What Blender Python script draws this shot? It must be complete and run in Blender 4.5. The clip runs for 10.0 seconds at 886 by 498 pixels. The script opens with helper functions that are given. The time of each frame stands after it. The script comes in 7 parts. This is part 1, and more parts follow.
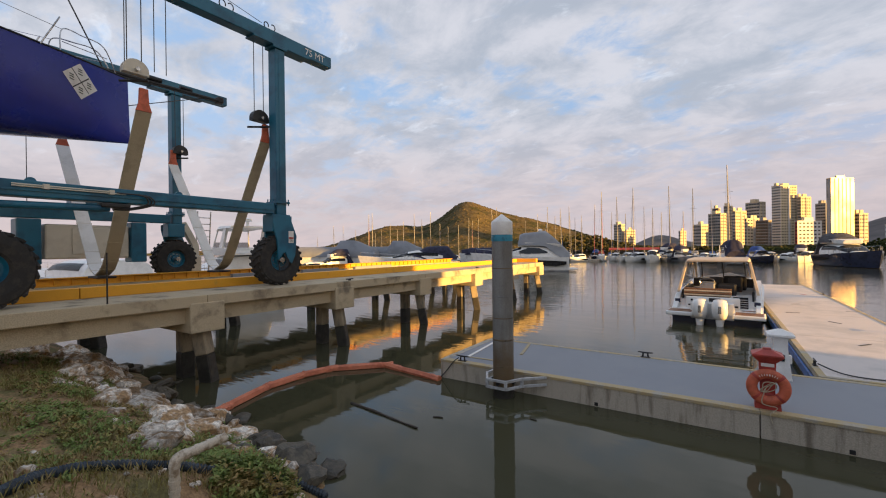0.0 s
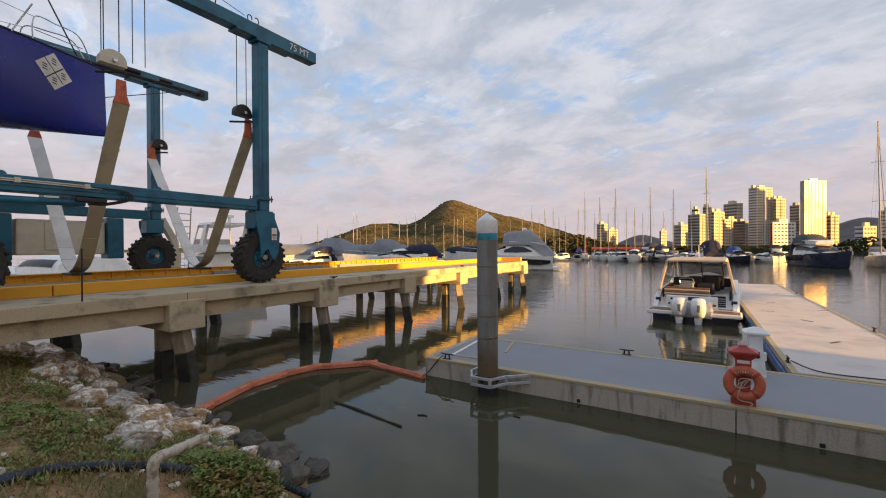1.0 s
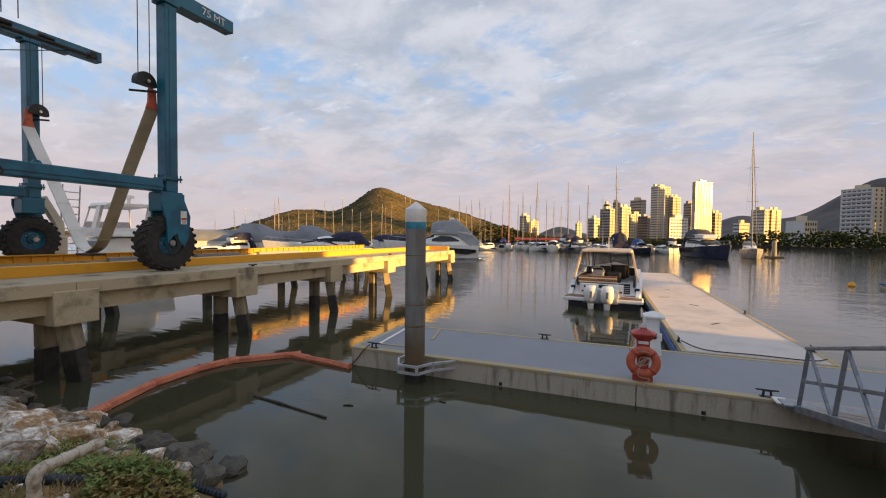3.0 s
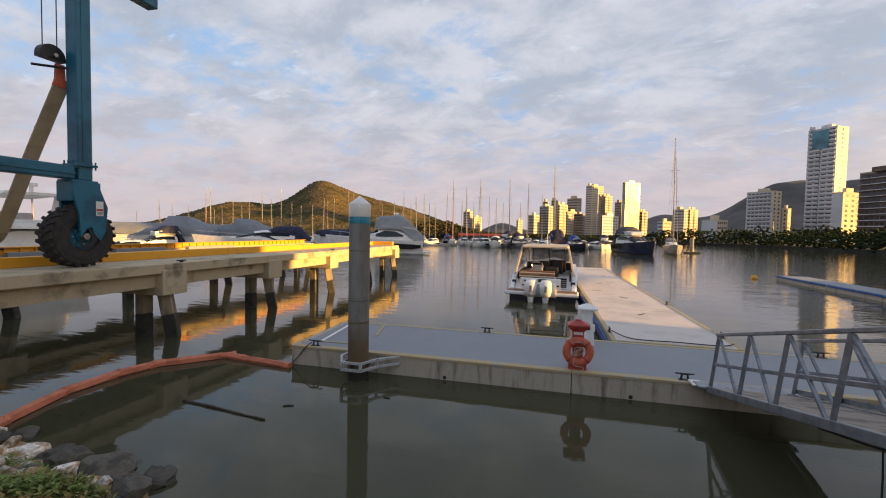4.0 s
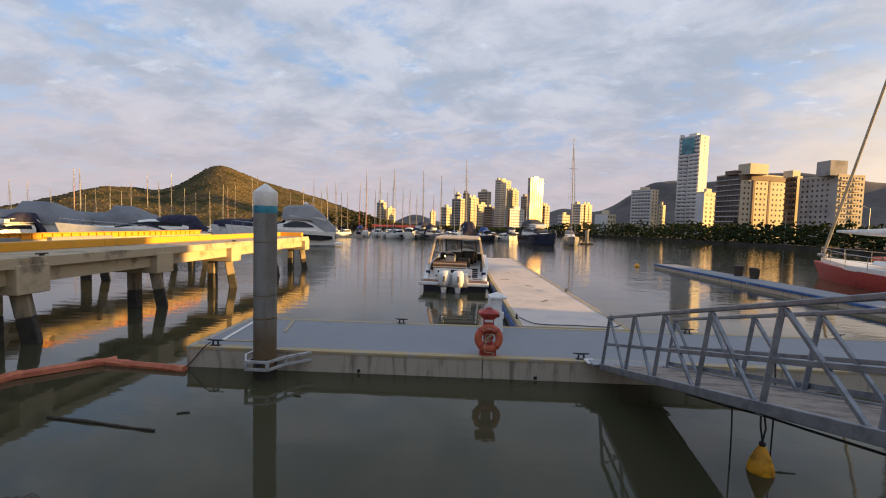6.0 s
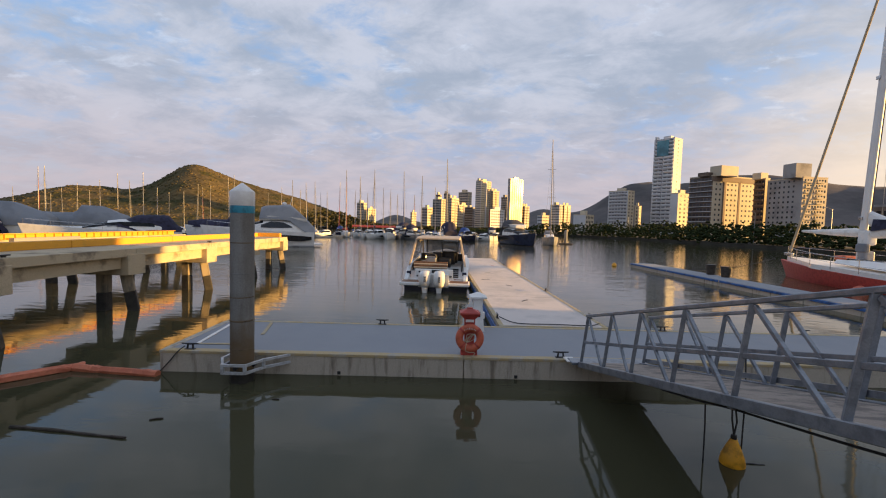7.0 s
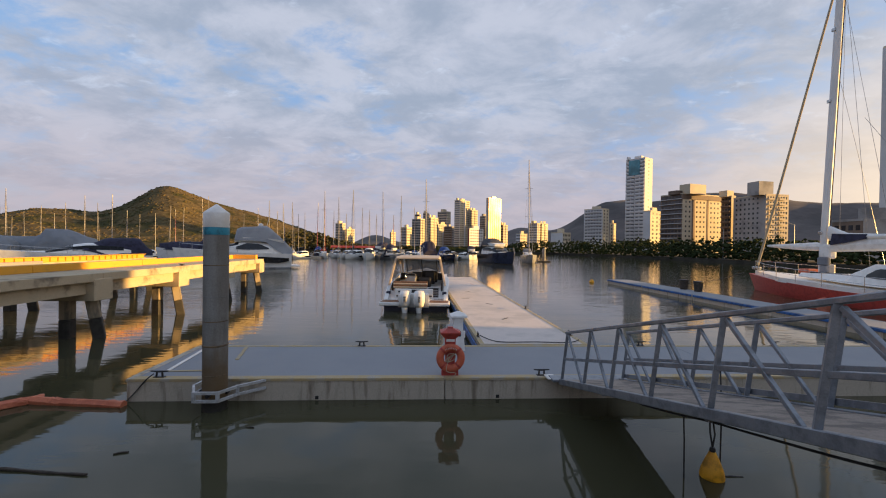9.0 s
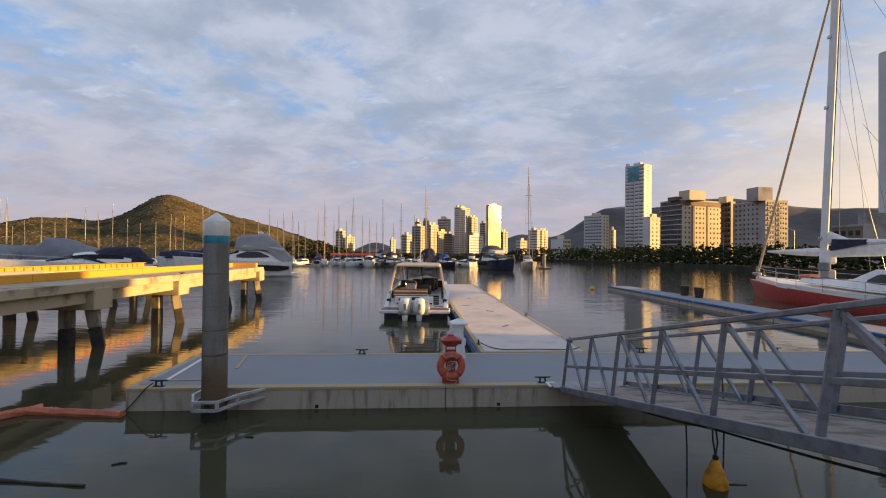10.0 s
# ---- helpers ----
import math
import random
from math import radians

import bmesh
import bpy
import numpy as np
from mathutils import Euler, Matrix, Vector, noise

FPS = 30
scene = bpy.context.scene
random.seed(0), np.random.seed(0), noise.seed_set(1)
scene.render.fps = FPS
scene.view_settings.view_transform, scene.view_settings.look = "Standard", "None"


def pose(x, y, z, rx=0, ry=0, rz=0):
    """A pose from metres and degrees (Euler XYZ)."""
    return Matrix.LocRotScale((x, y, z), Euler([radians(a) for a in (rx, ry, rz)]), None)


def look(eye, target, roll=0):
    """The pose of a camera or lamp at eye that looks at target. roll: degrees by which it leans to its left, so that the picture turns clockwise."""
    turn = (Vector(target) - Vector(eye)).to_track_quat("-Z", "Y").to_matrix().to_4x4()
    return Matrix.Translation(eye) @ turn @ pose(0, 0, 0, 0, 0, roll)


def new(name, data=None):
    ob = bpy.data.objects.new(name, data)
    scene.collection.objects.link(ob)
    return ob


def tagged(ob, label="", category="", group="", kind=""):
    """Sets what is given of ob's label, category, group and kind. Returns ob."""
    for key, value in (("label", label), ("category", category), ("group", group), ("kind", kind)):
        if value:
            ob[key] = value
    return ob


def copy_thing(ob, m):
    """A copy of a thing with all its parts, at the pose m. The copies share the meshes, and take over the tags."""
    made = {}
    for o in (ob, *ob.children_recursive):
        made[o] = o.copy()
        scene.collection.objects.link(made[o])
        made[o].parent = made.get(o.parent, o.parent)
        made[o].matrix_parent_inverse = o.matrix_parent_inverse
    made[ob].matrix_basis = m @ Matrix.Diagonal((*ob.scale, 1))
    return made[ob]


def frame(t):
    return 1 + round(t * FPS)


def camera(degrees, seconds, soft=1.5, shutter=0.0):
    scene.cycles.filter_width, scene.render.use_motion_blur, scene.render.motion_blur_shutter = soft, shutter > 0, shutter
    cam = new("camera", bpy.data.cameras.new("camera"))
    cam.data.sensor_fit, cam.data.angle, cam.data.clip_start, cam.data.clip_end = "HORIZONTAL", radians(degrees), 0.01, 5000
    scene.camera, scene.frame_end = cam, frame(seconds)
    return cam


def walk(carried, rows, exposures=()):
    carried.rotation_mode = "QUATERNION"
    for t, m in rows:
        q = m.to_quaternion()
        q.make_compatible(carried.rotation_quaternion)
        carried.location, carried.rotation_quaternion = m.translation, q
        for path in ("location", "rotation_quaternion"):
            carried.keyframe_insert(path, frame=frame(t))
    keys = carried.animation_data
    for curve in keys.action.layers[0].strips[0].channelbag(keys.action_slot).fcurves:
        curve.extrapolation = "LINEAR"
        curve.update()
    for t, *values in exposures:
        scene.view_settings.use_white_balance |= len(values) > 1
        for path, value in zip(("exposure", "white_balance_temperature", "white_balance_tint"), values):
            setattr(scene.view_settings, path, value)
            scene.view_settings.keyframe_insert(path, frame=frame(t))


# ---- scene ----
# Camera: hand-held on the bank, 3.6 m over the water, swaying a little as it turns to the right. World y runs square to the floating dock, z = 0 is the water.
cam = camera(93.5, 10.0, soft=1.1)
PATH = [
    (0, 0.030, 0.008, 3.605, 89.93, 0.68, 33.40),
    (0.5, 0.028, 0.006, 3.604, 89.77, 0.47, 32.36),
    (1, 0.025, 0.003, 3.602, 89.68, 0.31, 31.35),
    (1.5, 0.020, 0.002, 3.599, 89.54, 0.17, 29.44),
    (2, 0.011, 0.001, 3.599, 89.10, 0.01, 26.93),
    (3.5, 0.008, -0.003, 3.604, 87.84, -0.95, 17.99),
    (4, 0.005, -0.016, 3.605, 87.62, -1.11, 13.86),
    (4.5, 0.002, -0.018, 3.607, 87.29, -1.36, 10.17),
    (5, -0.008, -0.015, 3.604, 86.88, -1.55, 6.84),
    (5.5, -0.018, 0.001, 3.603, 86.68, -1.58, 4.11),
    (7, -0.020, 0.006, 3.600, 86.83, -1.57, -0.59),
    (7.5, -0.021, 0.012, 3.598, 87.18, -1.56, -1.54),
    (8, -0.016, 0.008, 3.595, 87.94, -1.64, -2.55),
    (8.5, -0.013, 0.008, 3.595, 88.51, -1.23, -3.10),
    (9, -0.008, 0.004, 3.596, 89.55, -0.82, -3.40),
    (9.5, -0.005, 0.002, 3.600, 90.14, -0.61, -3.38),
    (10, -0.004, -0.001, 3.599, 90.54, -0.55, -3.38)]
walk(cam, [(t, pose(x, y, z, rx, ry, rz)) for t, x, y, z, rx, ry, rz in PATH],
     [(0.0, 1.41, 6450, 10), (4.5, 1.38, 6350, 10), (7.0, 1.25, 6050, 10), (10.0, 1.15, 5900, 10)])

# ---- world and sun ----
SUN_AZ, SUN_EL = 97.0, 6.5          # degrees clockwise from +y, and above the horizon
sun_dir = Vector((math.sin(radians(SUN_AZ)) * math.cos(radians(SUN_EL)), math.cos(radians(SUN_AZ)) * math.cos(radians(SUN_EL)), math.sin(radians(SUN_EL))))
sun = new("sun", bpy.data.lights.new("sun", "SUN"))
sun.data.energy, sun.data.angle, sun.data.color = 5.0, radians(0.6), (1.0, 0.55, 0.15)
sun.matrix_world = look(sun_dir * 200, (0, 0, 0))


def build_world():
    w = bpy.data.worlds.new("evening_sky")
    scene.world, w.use_nodes = w, True
    nt = w.node_tree
    nd, ln = nt.nodes, nt.links
    nd.clear()

    def n(kind, **kw):
        a = nd.new(kind)
        for k, v in kw.items():
            if k == "op":
                a.operation = v
            elif k == "ins":
                for i, x in v.items():
                    a.inputs[i].default_value = x
        return a

    def m(op, a, b=None, c=None, clamp=False):
        q = n("ShaderNodeMath", op=op)
        q.use_clamp = clamp
        for i, x in enumerate((a, b, c)):
            if x is None:
                continue
            if isinstance(x, (int, float)):
                q.inputs[i].default_value = x
            else:
                ln.new(x, q.inputs[i])
        return q.outputs[0]

    def mix(f, a, b):
        q = n("ShaderNodeMix")
        q.data_type = "RGBA"
        for sock, x in ((q.inputs[0], f), (q.inputs[6], a), (q.inputs[7], b)):
            if isinstance(x, (int, float, tuple)):
                sock.default_value = x
            else:
                ln.new(x, sock)
        return q.outputs[2]

    def smooth(x, lo, hi):
        q = n("ShaderNodeMapRange")
        q.interpolation_type = "SMOOTHSTEP"
        q.inputs[1].default_value, q.inputs[2].default_value = lo, hi
        ln.new(x, q.inputs[0])
        return q.outputs[0]

    co = n("ShaderNodeTexCoord").outputs["Generated"]
    sep = n("ShaderNodeSeparateXYZ")
    ln.new(co, sep.inputs[0])
    x, y, z = sep.outputs
    zz = m("ADD", m("MAXIMUM", z, 0.0), 0.24)
    uv = n("ShaderNodeCombineXYZ")
    ln.new(m("DIVIDE", x, zz), uv.inputs[0])
    ln.new(m("DIVIDE", y, zz), uv.inputs[1])

    def cloud(scale, detail, rough, dist, seed, stretch=1.0):
        mp = n("ShaderNodeMapping")
        mp.inputs["Location"].default_value = (seed, seed * 0.7, seed * 0.3)
        mp.inputs["Rotation"].default_value = (0, 0, 0.5)
        mp.inputs["Scale"].default_value = (scale, scale * stretch, 1)
        ln.new(uv.outputs[0], mp.inputs[0])
        t = n("ShaderNodeTexNoise")
        t.inputs["Scale"].default_value, t.inputs["Detail"].default_value = 1.0, detail
        t.inputs["Roughness"].default_value, t.inputs["Distortion"].default_value = rough, dist
        ln.new(mp.outputs[0], t.inputs["Vector"])
        return t.outputs["Fac"]

    sky = n("ShaderNodeTexSky")
    sky.sky_type, sky.sun_disc = "NISHITA", False
    sky.sun_elevation, sky.sun_rotation = radians(SUN_EL), radians(SUN_AZ)
    sky.air_density, sky.dust_density = 1.0, 0.6
    skyc = n("ShaderNodeVectorMath", op="SCALE")
    skyc.inputs["Scale"].default_value = 0.13
    ln.new(sky.outputs[0], skyc.inputs[0])
    blue = mix(0.6, skyc.outputs[0], (0.40, 0.58, 0.90, 1))
    big = cloud(0.95, 10, 0.60, 0.3, 3.1, 1.0)
    fine = cloud(4.6, 10, 0.62, 0.25, 8.4, 1.25)
    shade = cloud(3.0, 10, 0.62, 0.3, 15.7, 1.2)
    wisp = cloud(6.5, 8, 0.60, 0.5, 27.3, 1.6)
    cover = smooth(m("ADD", m("MULTIPLY", big, 0.42), m("MULTIPLY", fine, 0.58)), 0.37, 0.53)
    body = mix(smooth(shade, 0.34, 0.66), (0.385, 0.42, 0.485, 1), (0.60, 0.60, 0.645, 1))
    thick = m("MULTIPLY", cover, 0.93)
    up = mix(m("MULTIPLY", smooth(wisp, 0.58, 0.74), 0.34), mix(thick, blue, body), (0.80, 0.86, 0.96, 1))
    # towards the horizon: rosy haze, and gold on the sun's side
    toward = m("ADD", m("MULTIPLY", x, float(sun_dir.x)), m("MULTIPLY", y, float(sun_dir.y)))
    glow = smooth(toward, 0.30, 0.95)
    low = smooth(z, 0.34, 0.02)
    rose = mix(glow, (0.57, 0.45, 0.44, 1), (1.05, 0.70, 0.38, 1))
    lowmix = m("MULTIPLY", low, m("ADD", 0.45, m("MULTIPLY", shade, 0.5)), clamp=True)
    out = mix(lowmix, up, rose)
    gold = mix(m("MULTIPLY", glow, m("MULTIPLY", smooth(z, 0.55, 0.0), 0.85)), out, (1.32, 1.02, 0.66, 1))
    bg = n("ShaderNodeBackground")
    bg.inputs["Strength"].default_value = 0.45
    ln.new(gold, bg.inputs[0])
    o = n("ShaderNodeOutputWorld")
    ln.new(bg.outputs[0], o.inputs[0])


build_world()


# ---- materials ----
def mat(name, col, rough=0.6, metal=0.0, var=0.2, scale=3.0, bump=0.15, bscale=60.0, second=None, smin=0.45, smax=0.62, rnd=0.0, streak=0.0, spec=None):
    """A weathered surface: base colour with grain and larger stains of a second colour, and fine relief."""
    m = bpy.data.materials.new(name)
    m.use_nodes = True
    nt = m.node_tree
    nd, ln = nt.nodes, nt.links
    b = nd["Principled BSDF"]
    b.inputs["Metallic"].default_value = metal
    if spec is not None:
        b.inputs["Specular IOR Level"].default_value = spec
    g = nd.new("ShaderNodeNewGeometry")
    mp = nd.new("ShaderNodeMapping")
    mp.inputs["Scale"].default_value = (1, 1, 1.0 - streak)
    ln.new(g.outputs["Position"], mp.inputs[0])
    t1 = nd.new("ShaderNodeTexNoise")
    t1.inputs["Scale"].default_value, t1.inputs["Detail"].default_value, t1.inputs["Roughness"].default_value = scale, 7, 0.6
    ln.new(mp.outputs[0], t1.inputs["Vector"])
    t2 = nd.new("ShaderNodeTexNoise")
    t2.inputs["Scale"].default_value, t2.inputs["Detail"].default_value, t2.inputs["Roughness"].default_value = bscale, 5, 0.65
    ln.new(g.outputs["Position"], t2.inputs["Vector"])
    second = second or tuple(c * 0.55 for c in col)
    r = nd.new("ShaderNodeMapRange")
    r.interpolation_type = "SMOOTHSTEP"
    r.inputs[1].default_value, r.inputs[2].default_value = smin, smax
    ln.new(t1.outputs["Fac"], r.inputs[0])
    mx = nd.new("ShaderNodeMix")
    mx.data_type = "RGBA"
    mx.inputs[6].default_value, mx.inputs[7].default_value = (*col, 1), (*second, 1)
    ln.new(r.outputs[0], mx.inputs[0])
    hsv = nd.new("ShaderNodeHueSaturation")
    v = nd.new("ShaderNodeMapRange")
    v.inputs[1].default_value, v.inputs[2].default_value = 0.3, 0.7
    v.inputs[3].default_value, v.inputs[4].default_value = 1 - var, 1 + var
    ln.new(t2.outputs["Fac"], v.inputs[0])
    val = v.outputs[0]
    if rnd:
        oi = nd.new("ShaderNodeObjectInfo")
        ra = nd.new("ShaderNodeMapRange")
        ra.inputs[3].default_value, ra.inputs[4].default_value = 1 - rnd, 1 + rnd
        ln.new(oi.outputs["Random"], ra.inputs[0])
        mu = nd.new("ShaderNodeMath")
        mu.operation = "MULTIPLY"
        ln.new(val, mu.inputs[0])
        ln.new(ra.outputs[0], mu.inputs[1])
        val = mu.outputs[0]
    ln.new(val, hsv.inputs["Value"])
    ln.new(mx.outputs[2], hsv.inputs["Color"])
    ln.new(hsv.outputs[0], b.inputs["Base Color"])
    rr = nd.new("ShaderNodeMapRange")
    rr.inputs[3].default_value, rr.inputs[4].default_value = max(0.02, rough - 0.12), min(1, rough + 0.12)
    ln.new(t1.outputs["Fac"], rr.inputs[0])
    ln.new(rr.outputs[0], b.inputs["Roughness"])
    if bump:
        bp = nd.new("ShaderNodeBump")
        bp.inputs["Strength"].default_value, bp.inputs["Distance"].default_value = bump, 0.02
        ln.new(t2.outputs["Fac"], bp.inputs["Height"])
        ln.new(bp.outputs[0], b.inputs["Normal"])
    return m


def water_material():
    m = bpy.data.materials.new("harbour_water")
    m.use_nodes = True
    nt = m.node_tree
    nd, ln = nt.nodes, nt.links
    b = nd["Principled BSDF"]
    b.inputs["Base Color"].default_value = (0.056, 0.054, 0.030, 1)
    b.inputs["Roughness"].default_value, b.inputs["IOR"].default_value = 0.035, 1.33
    g = nd.new("ShaderNodeNewGeometry")
    h = None
    # slow swell, ripples stretched across the view, and patches of calm
    for scale, sx, sy, amp, det in ((0.35, 0.8, 1.7, 0.05, 2), (1.3, 0.6, 2.2, 0.030, 3), (5.0, 0.6, 1.8, 0.006, 3)):
        mp = nd.new("ShaderNodeMapping")
        mp.inputs["Scale"].default_value = (sx, sy, 1)
        mp.inputs["Rotation"].default_value = (0, 0, 0.25)
        ln.new(g.outputs["Position"], mp.inputs[0])
        t = nd.new("ShaderNodeTexNoise")
        t.inputs["Scale"].default_value, t.inputs["Detail"].default_value = scale, det
        ln.new(mp.outputs[0], t.inputs["Vector"])
        a = nd.new("ShaderNodeMath")
        a.operation = "MULTIPLY_ADD"
        a.inputs[1].default_value = amp
        ln.new(t.outputs["Fac"], a.inputs[0])
        if h is None:
            a.inputs[2].default_value = 0
        else:
            ln.new(h, a.inputs[2])
        h = a.outputs[0]
    # lee of the dock: water between bank and dock lies calmer
    sep = nd.new("ShaderNodeSeparateXYZ")
    ln.new(g.outputs["Position"], sep.inputs[0])
    calm = nd.new("ShaderNodeMapRange")
    calm.interpolation_type = "SMOOTHSTEP"
    calm.inputs[1].default_value, calm.inputs[2].default_value, calm.inputs[3].default_value, calm.inputs[4].default_value = 6.0, 40.0, 0.09, 0.62
    ln.new(sep.outputs[1], calm.inputs[0])
    bp = nd.new("ShaderNodeBump")
    bp.inputs["Distance"].default_value = 1.0
    # outside the boom, under the pier, the ripples run stronger
    pier = nd.new("ShaderNodeMapRange")
    pier.interpolation_type = "SMOOTHSTEP"
    pier.inputs[1].default_value, pier.inputs[2].default_value, pier.inputs[3].default_value, pier.inputs[4].default_value = -7.5, -12.0, 0.0, 0.06
    ln.new(sep.outputs[0], pier.inputs[0])
    both = nd.new("ShaderNodeMath")
    both.operation, both.use_clamp = "ADD", True
    ln.new(calm.outputs[0], both.inputs[0])
    ln.new(pier.outputs[0], both.inputs[1])
    ln.new(both.outputs[0], bp.inputs["Strength"])
    ln.new(h, bp.inputs["Height"])
    ln.new(bp.outputs[0], b.inputs["Normal"])
    return m


M_WATER = water_material()
M_CONC = mat("pier_concrete", (0.48, 0.395, 0.265), 0.85, var=0.25, scale=1.4, bump=0.4, bscale=45, second=(0.19, 0.155, 0.11), smin=0.50, smax=0.72)
M_DOCKSIDE = mat("dock_concrete", (0.46, 0.405, 0.325), 0.85, var=0.18, scale=5.0, bump=0.35, bscale=40, second=(0.215, 0.18, 0.135), streak=0.88, smin=0.50, smax=0.72)
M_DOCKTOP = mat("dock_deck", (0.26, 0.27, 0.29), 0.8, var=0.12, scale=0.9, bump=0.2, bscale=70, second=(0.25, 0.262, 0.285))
# low sun put into this deck's colour: paler and warmer than the dock's
M_FINGERSUN = mat("finger_deck_sunlit", (0.62, 0.55, 0.50), 0.8, var=0.12, scale=0.7, bump=0.2, bscale=60, second=(0.52, 0.47, 0.43))
M_YEL = mat("yellow_paint", (0.72, 0.345, 0.02), 0.5, var=0.12, scale=2.5, bump=0.1, second=(0.55, 0.30, 0.04), smin=0.55, smax=0.75)
M_YELEDGE = mat("worn_yellow_paint", (0.43, 0.33, 0.175), 0.8, var=0.25, scale=3, bump=0.2, second=(0.38, 0.34, 0.27))
M_TEAL = mat("teal_paint", (0.011, 0.130, 0.215), 0.38, var=0.08, scale=1.2, bump=0.04, second=(0.007, 0.08, 0.145))
M_DARKPILE = mat("wet_pile", (0.035, 0.032, 0.026), 0.5, var=0.3, scale=4, bump=0.5, bscale=30)
M_PILECONC = mat("pile_concrete", (0.32, 0.26, 0.175), 0.8, var=0.2, scale=3, bump=0.3, second=(0.15, 0.13, 0.10), streak=0.7)
M_PILE = mat("pile_sleeve", (0.20, 0.205, 0.205), 0.65, var=0.15, scale=2.0, bump=0.2, bscale=35, second=(0.145, 0.14, 0.13), streak=0.8)
def stained_pile():
    """Grey pile that browns towards the waterline, where tides have stained it."""
    m = mat("tidal_pile", (0.21, 0.21, 0.20), 0.65, var=0.2, scale=2.0, bump=0.25, bscale=35, second=(0.15, 0.142, 0.128), streak=0.8)
    nd, ln = m.node_tree.nodes, m.node_tree.links
    b = nd["Principled BSDF"]
    src = b.inputs["Base Color"].links[0].from_socket
    g = nd.new("ShaderNodeNewGeometry")
    sep = nd.new("ShaderNodeSeparateXYZ")
    ln.new(g.outputs["Position"], sep.inputs[0])
    t = nd.new("ShaderNodeTexNoise")
    t.inputs["Scale"].default_value, t.inputs["Detail"].default_value = 5.0, 6
    ln.new(g.outputs["Position"], t.inputs["Vector"])
    a = nd.new("ShaderNodeMath")
    a.operation = "MULTIPLY_ADD"
    a.inputs[1].default_value = 0.9
    ln.new(t.outputs["Fac"], a.inputs[0])
    ln.new(sep.outputs[2], a.inputs[2])
    r = nd.new("ShaderNodeMapRange")
    r.interpolation_type = "SMOOTHSTEP"
    r.inputs[1].default_value, r.inputs[2].default_value = 0.9, 2.3
    ln.new(a.outputs[0], r.inputs[0])
    mx = nd.new("ShaderNodeMix")
    mx.data_type = "RGBA"
    mx.inputs[6].default_value = (0.13, 0.085, 0.04, 1)
    ln.new(r.outputs[0], mx.inputs[0])
    ln.new(src, mx.inputs[7])
    ln.new(mx.outputs[2], b.inputs["Base Color"])
    return m


M_TIDE = stained_pile()
M_PILELOW = mat("pile_stained", (0.15, 0.105, 0.055), 0.6, var=0.25, scale=4, bump=0.3, second=(0.07, 0.05, 0.03), streak=0.7)
M_WHITE = mat("white_paint", (0.78, 0.77, 0.74), 0.4, var=0.06, scale=2, bump=0.03, second=(0.68, 0.66, 0.62))
M_GEL = mat("gelcoat", (0.80, 0.79, 0.76), 0.22, var=0.03, scale=1.5, bump=0.0, second=(0.72, 0.71, 0.68))
M_BAND = mat("teal_band", (0.03, 0.25, 0.36), 0.5, var=0.1, scale=5, bump=0.05)
M_RUB = mat("tyre_rubber", (0.022, 0.021, 0.02), 0.85, var=0.3, scale=6, bump=0.3, second=(0.04, 0.035, 0.03))
M_GALV = mat("galvanised_steel", (0.25, 0.27, 0.30), 0.42, metal=0.55, var=0.12, scale=5, bump=0.05, second=(0.18, 0.195, 0.22))
M_STEEL = mat("stainless", (0.55, 0.55, 0.55), 0.25, metal=0.9, var=0.06, scale=8, bump=0.0)
M_BLACK = mat("black_plastic", (0.018, 0.018, 0.020), 0.5, var=0.2, scale=8, bump=0.05)
M_ORANGE = mat("orange_vinyl", (0.58, 0.13, 0.065), 0.55, var=0.15, scale=3, bump=0.25, bscale=14, second=(0.40, 0.09, 0.04))
M_RED = mat("red_paint", (0.42, 0.055, 0.04), 0.5, var=0.12, scale=5, bump=0.06, second=(0.32, 0.045, 0.035))
M_GLASS = mat("dark_glass", (0.012, 0.014, 0.018), 0.06, var=0.05, scale=1, bump=0.0)
M_BLUEHULL = mat("blue_hull_wrap", (0.018, 0.032, 0.30), 0.28, var=0.06, scale=0.8, bump=0.02, bscale=8, second=(0.015, 0.026, 0.24))
M_GREYCOVER = mat("grey_canvas", (0.20, 0.215, 0.24), 0.8, var=0.03, scale=0.4, bump=0.3, bscale=14, second=(0.165, 0.178, 0.20))
M_PALECOVER = mat("pale_grey_canvas", (0.30, 0.315, 0.34), 0.8, var=0.04, scale=0.4, bump=0.3, bscale=14, second=(0.25, 0.262, 0.285))
M_NAVY = mat("navy_canvas", (0.024, 0.024, 0.055), 0.85, var=0.15, scale=2, bump=0.5, bscale=6)
M_TEAK = mat("teak", (0.24, 0.115, 0.05), 0.55, var=0.2, scale=4, bump=0.1, second=(0.16, 0.075, 0.035))
M_SLING = mat("brown_webbing", (0.46, 0.39, 0.27), 0.85, var=0.12, scale=1.6, bump=0.3, bscale=50, second=(0.38, 0.32, 0.22))
M_SLINGW = mat("pale_webbing", (0.76, 0.75, 0.72), 0.85, var=0.08, scale=1.6, bump=0.3, bscale=50, second=(0.66, 0.65, 0.61))
M_CABLE = mat("wire_rope", (0.06, 0.06, 0.06), 0.5, metal=0.4, var=0.1, scale=10, bump=0.0)
M_ALU = mat("aluminium_mast", (0.30, 0.285, 0.265), 0.5, metal=0.2, var=0.06, scale=4, bump=0.0, rnd=0.35)
M_MASTW = mat("white_mast", (0.72, 0.71, 0.68), 0.4, var=0.03, scale=0.7, bump=0.0, second=(0.66, 0.65, 0.63))
M_YBUOY = mat("yellow_buoy_plastic", (0.80, 0.38, 0.015), 0.45, var=0.06, scale=4, bump=0.03)
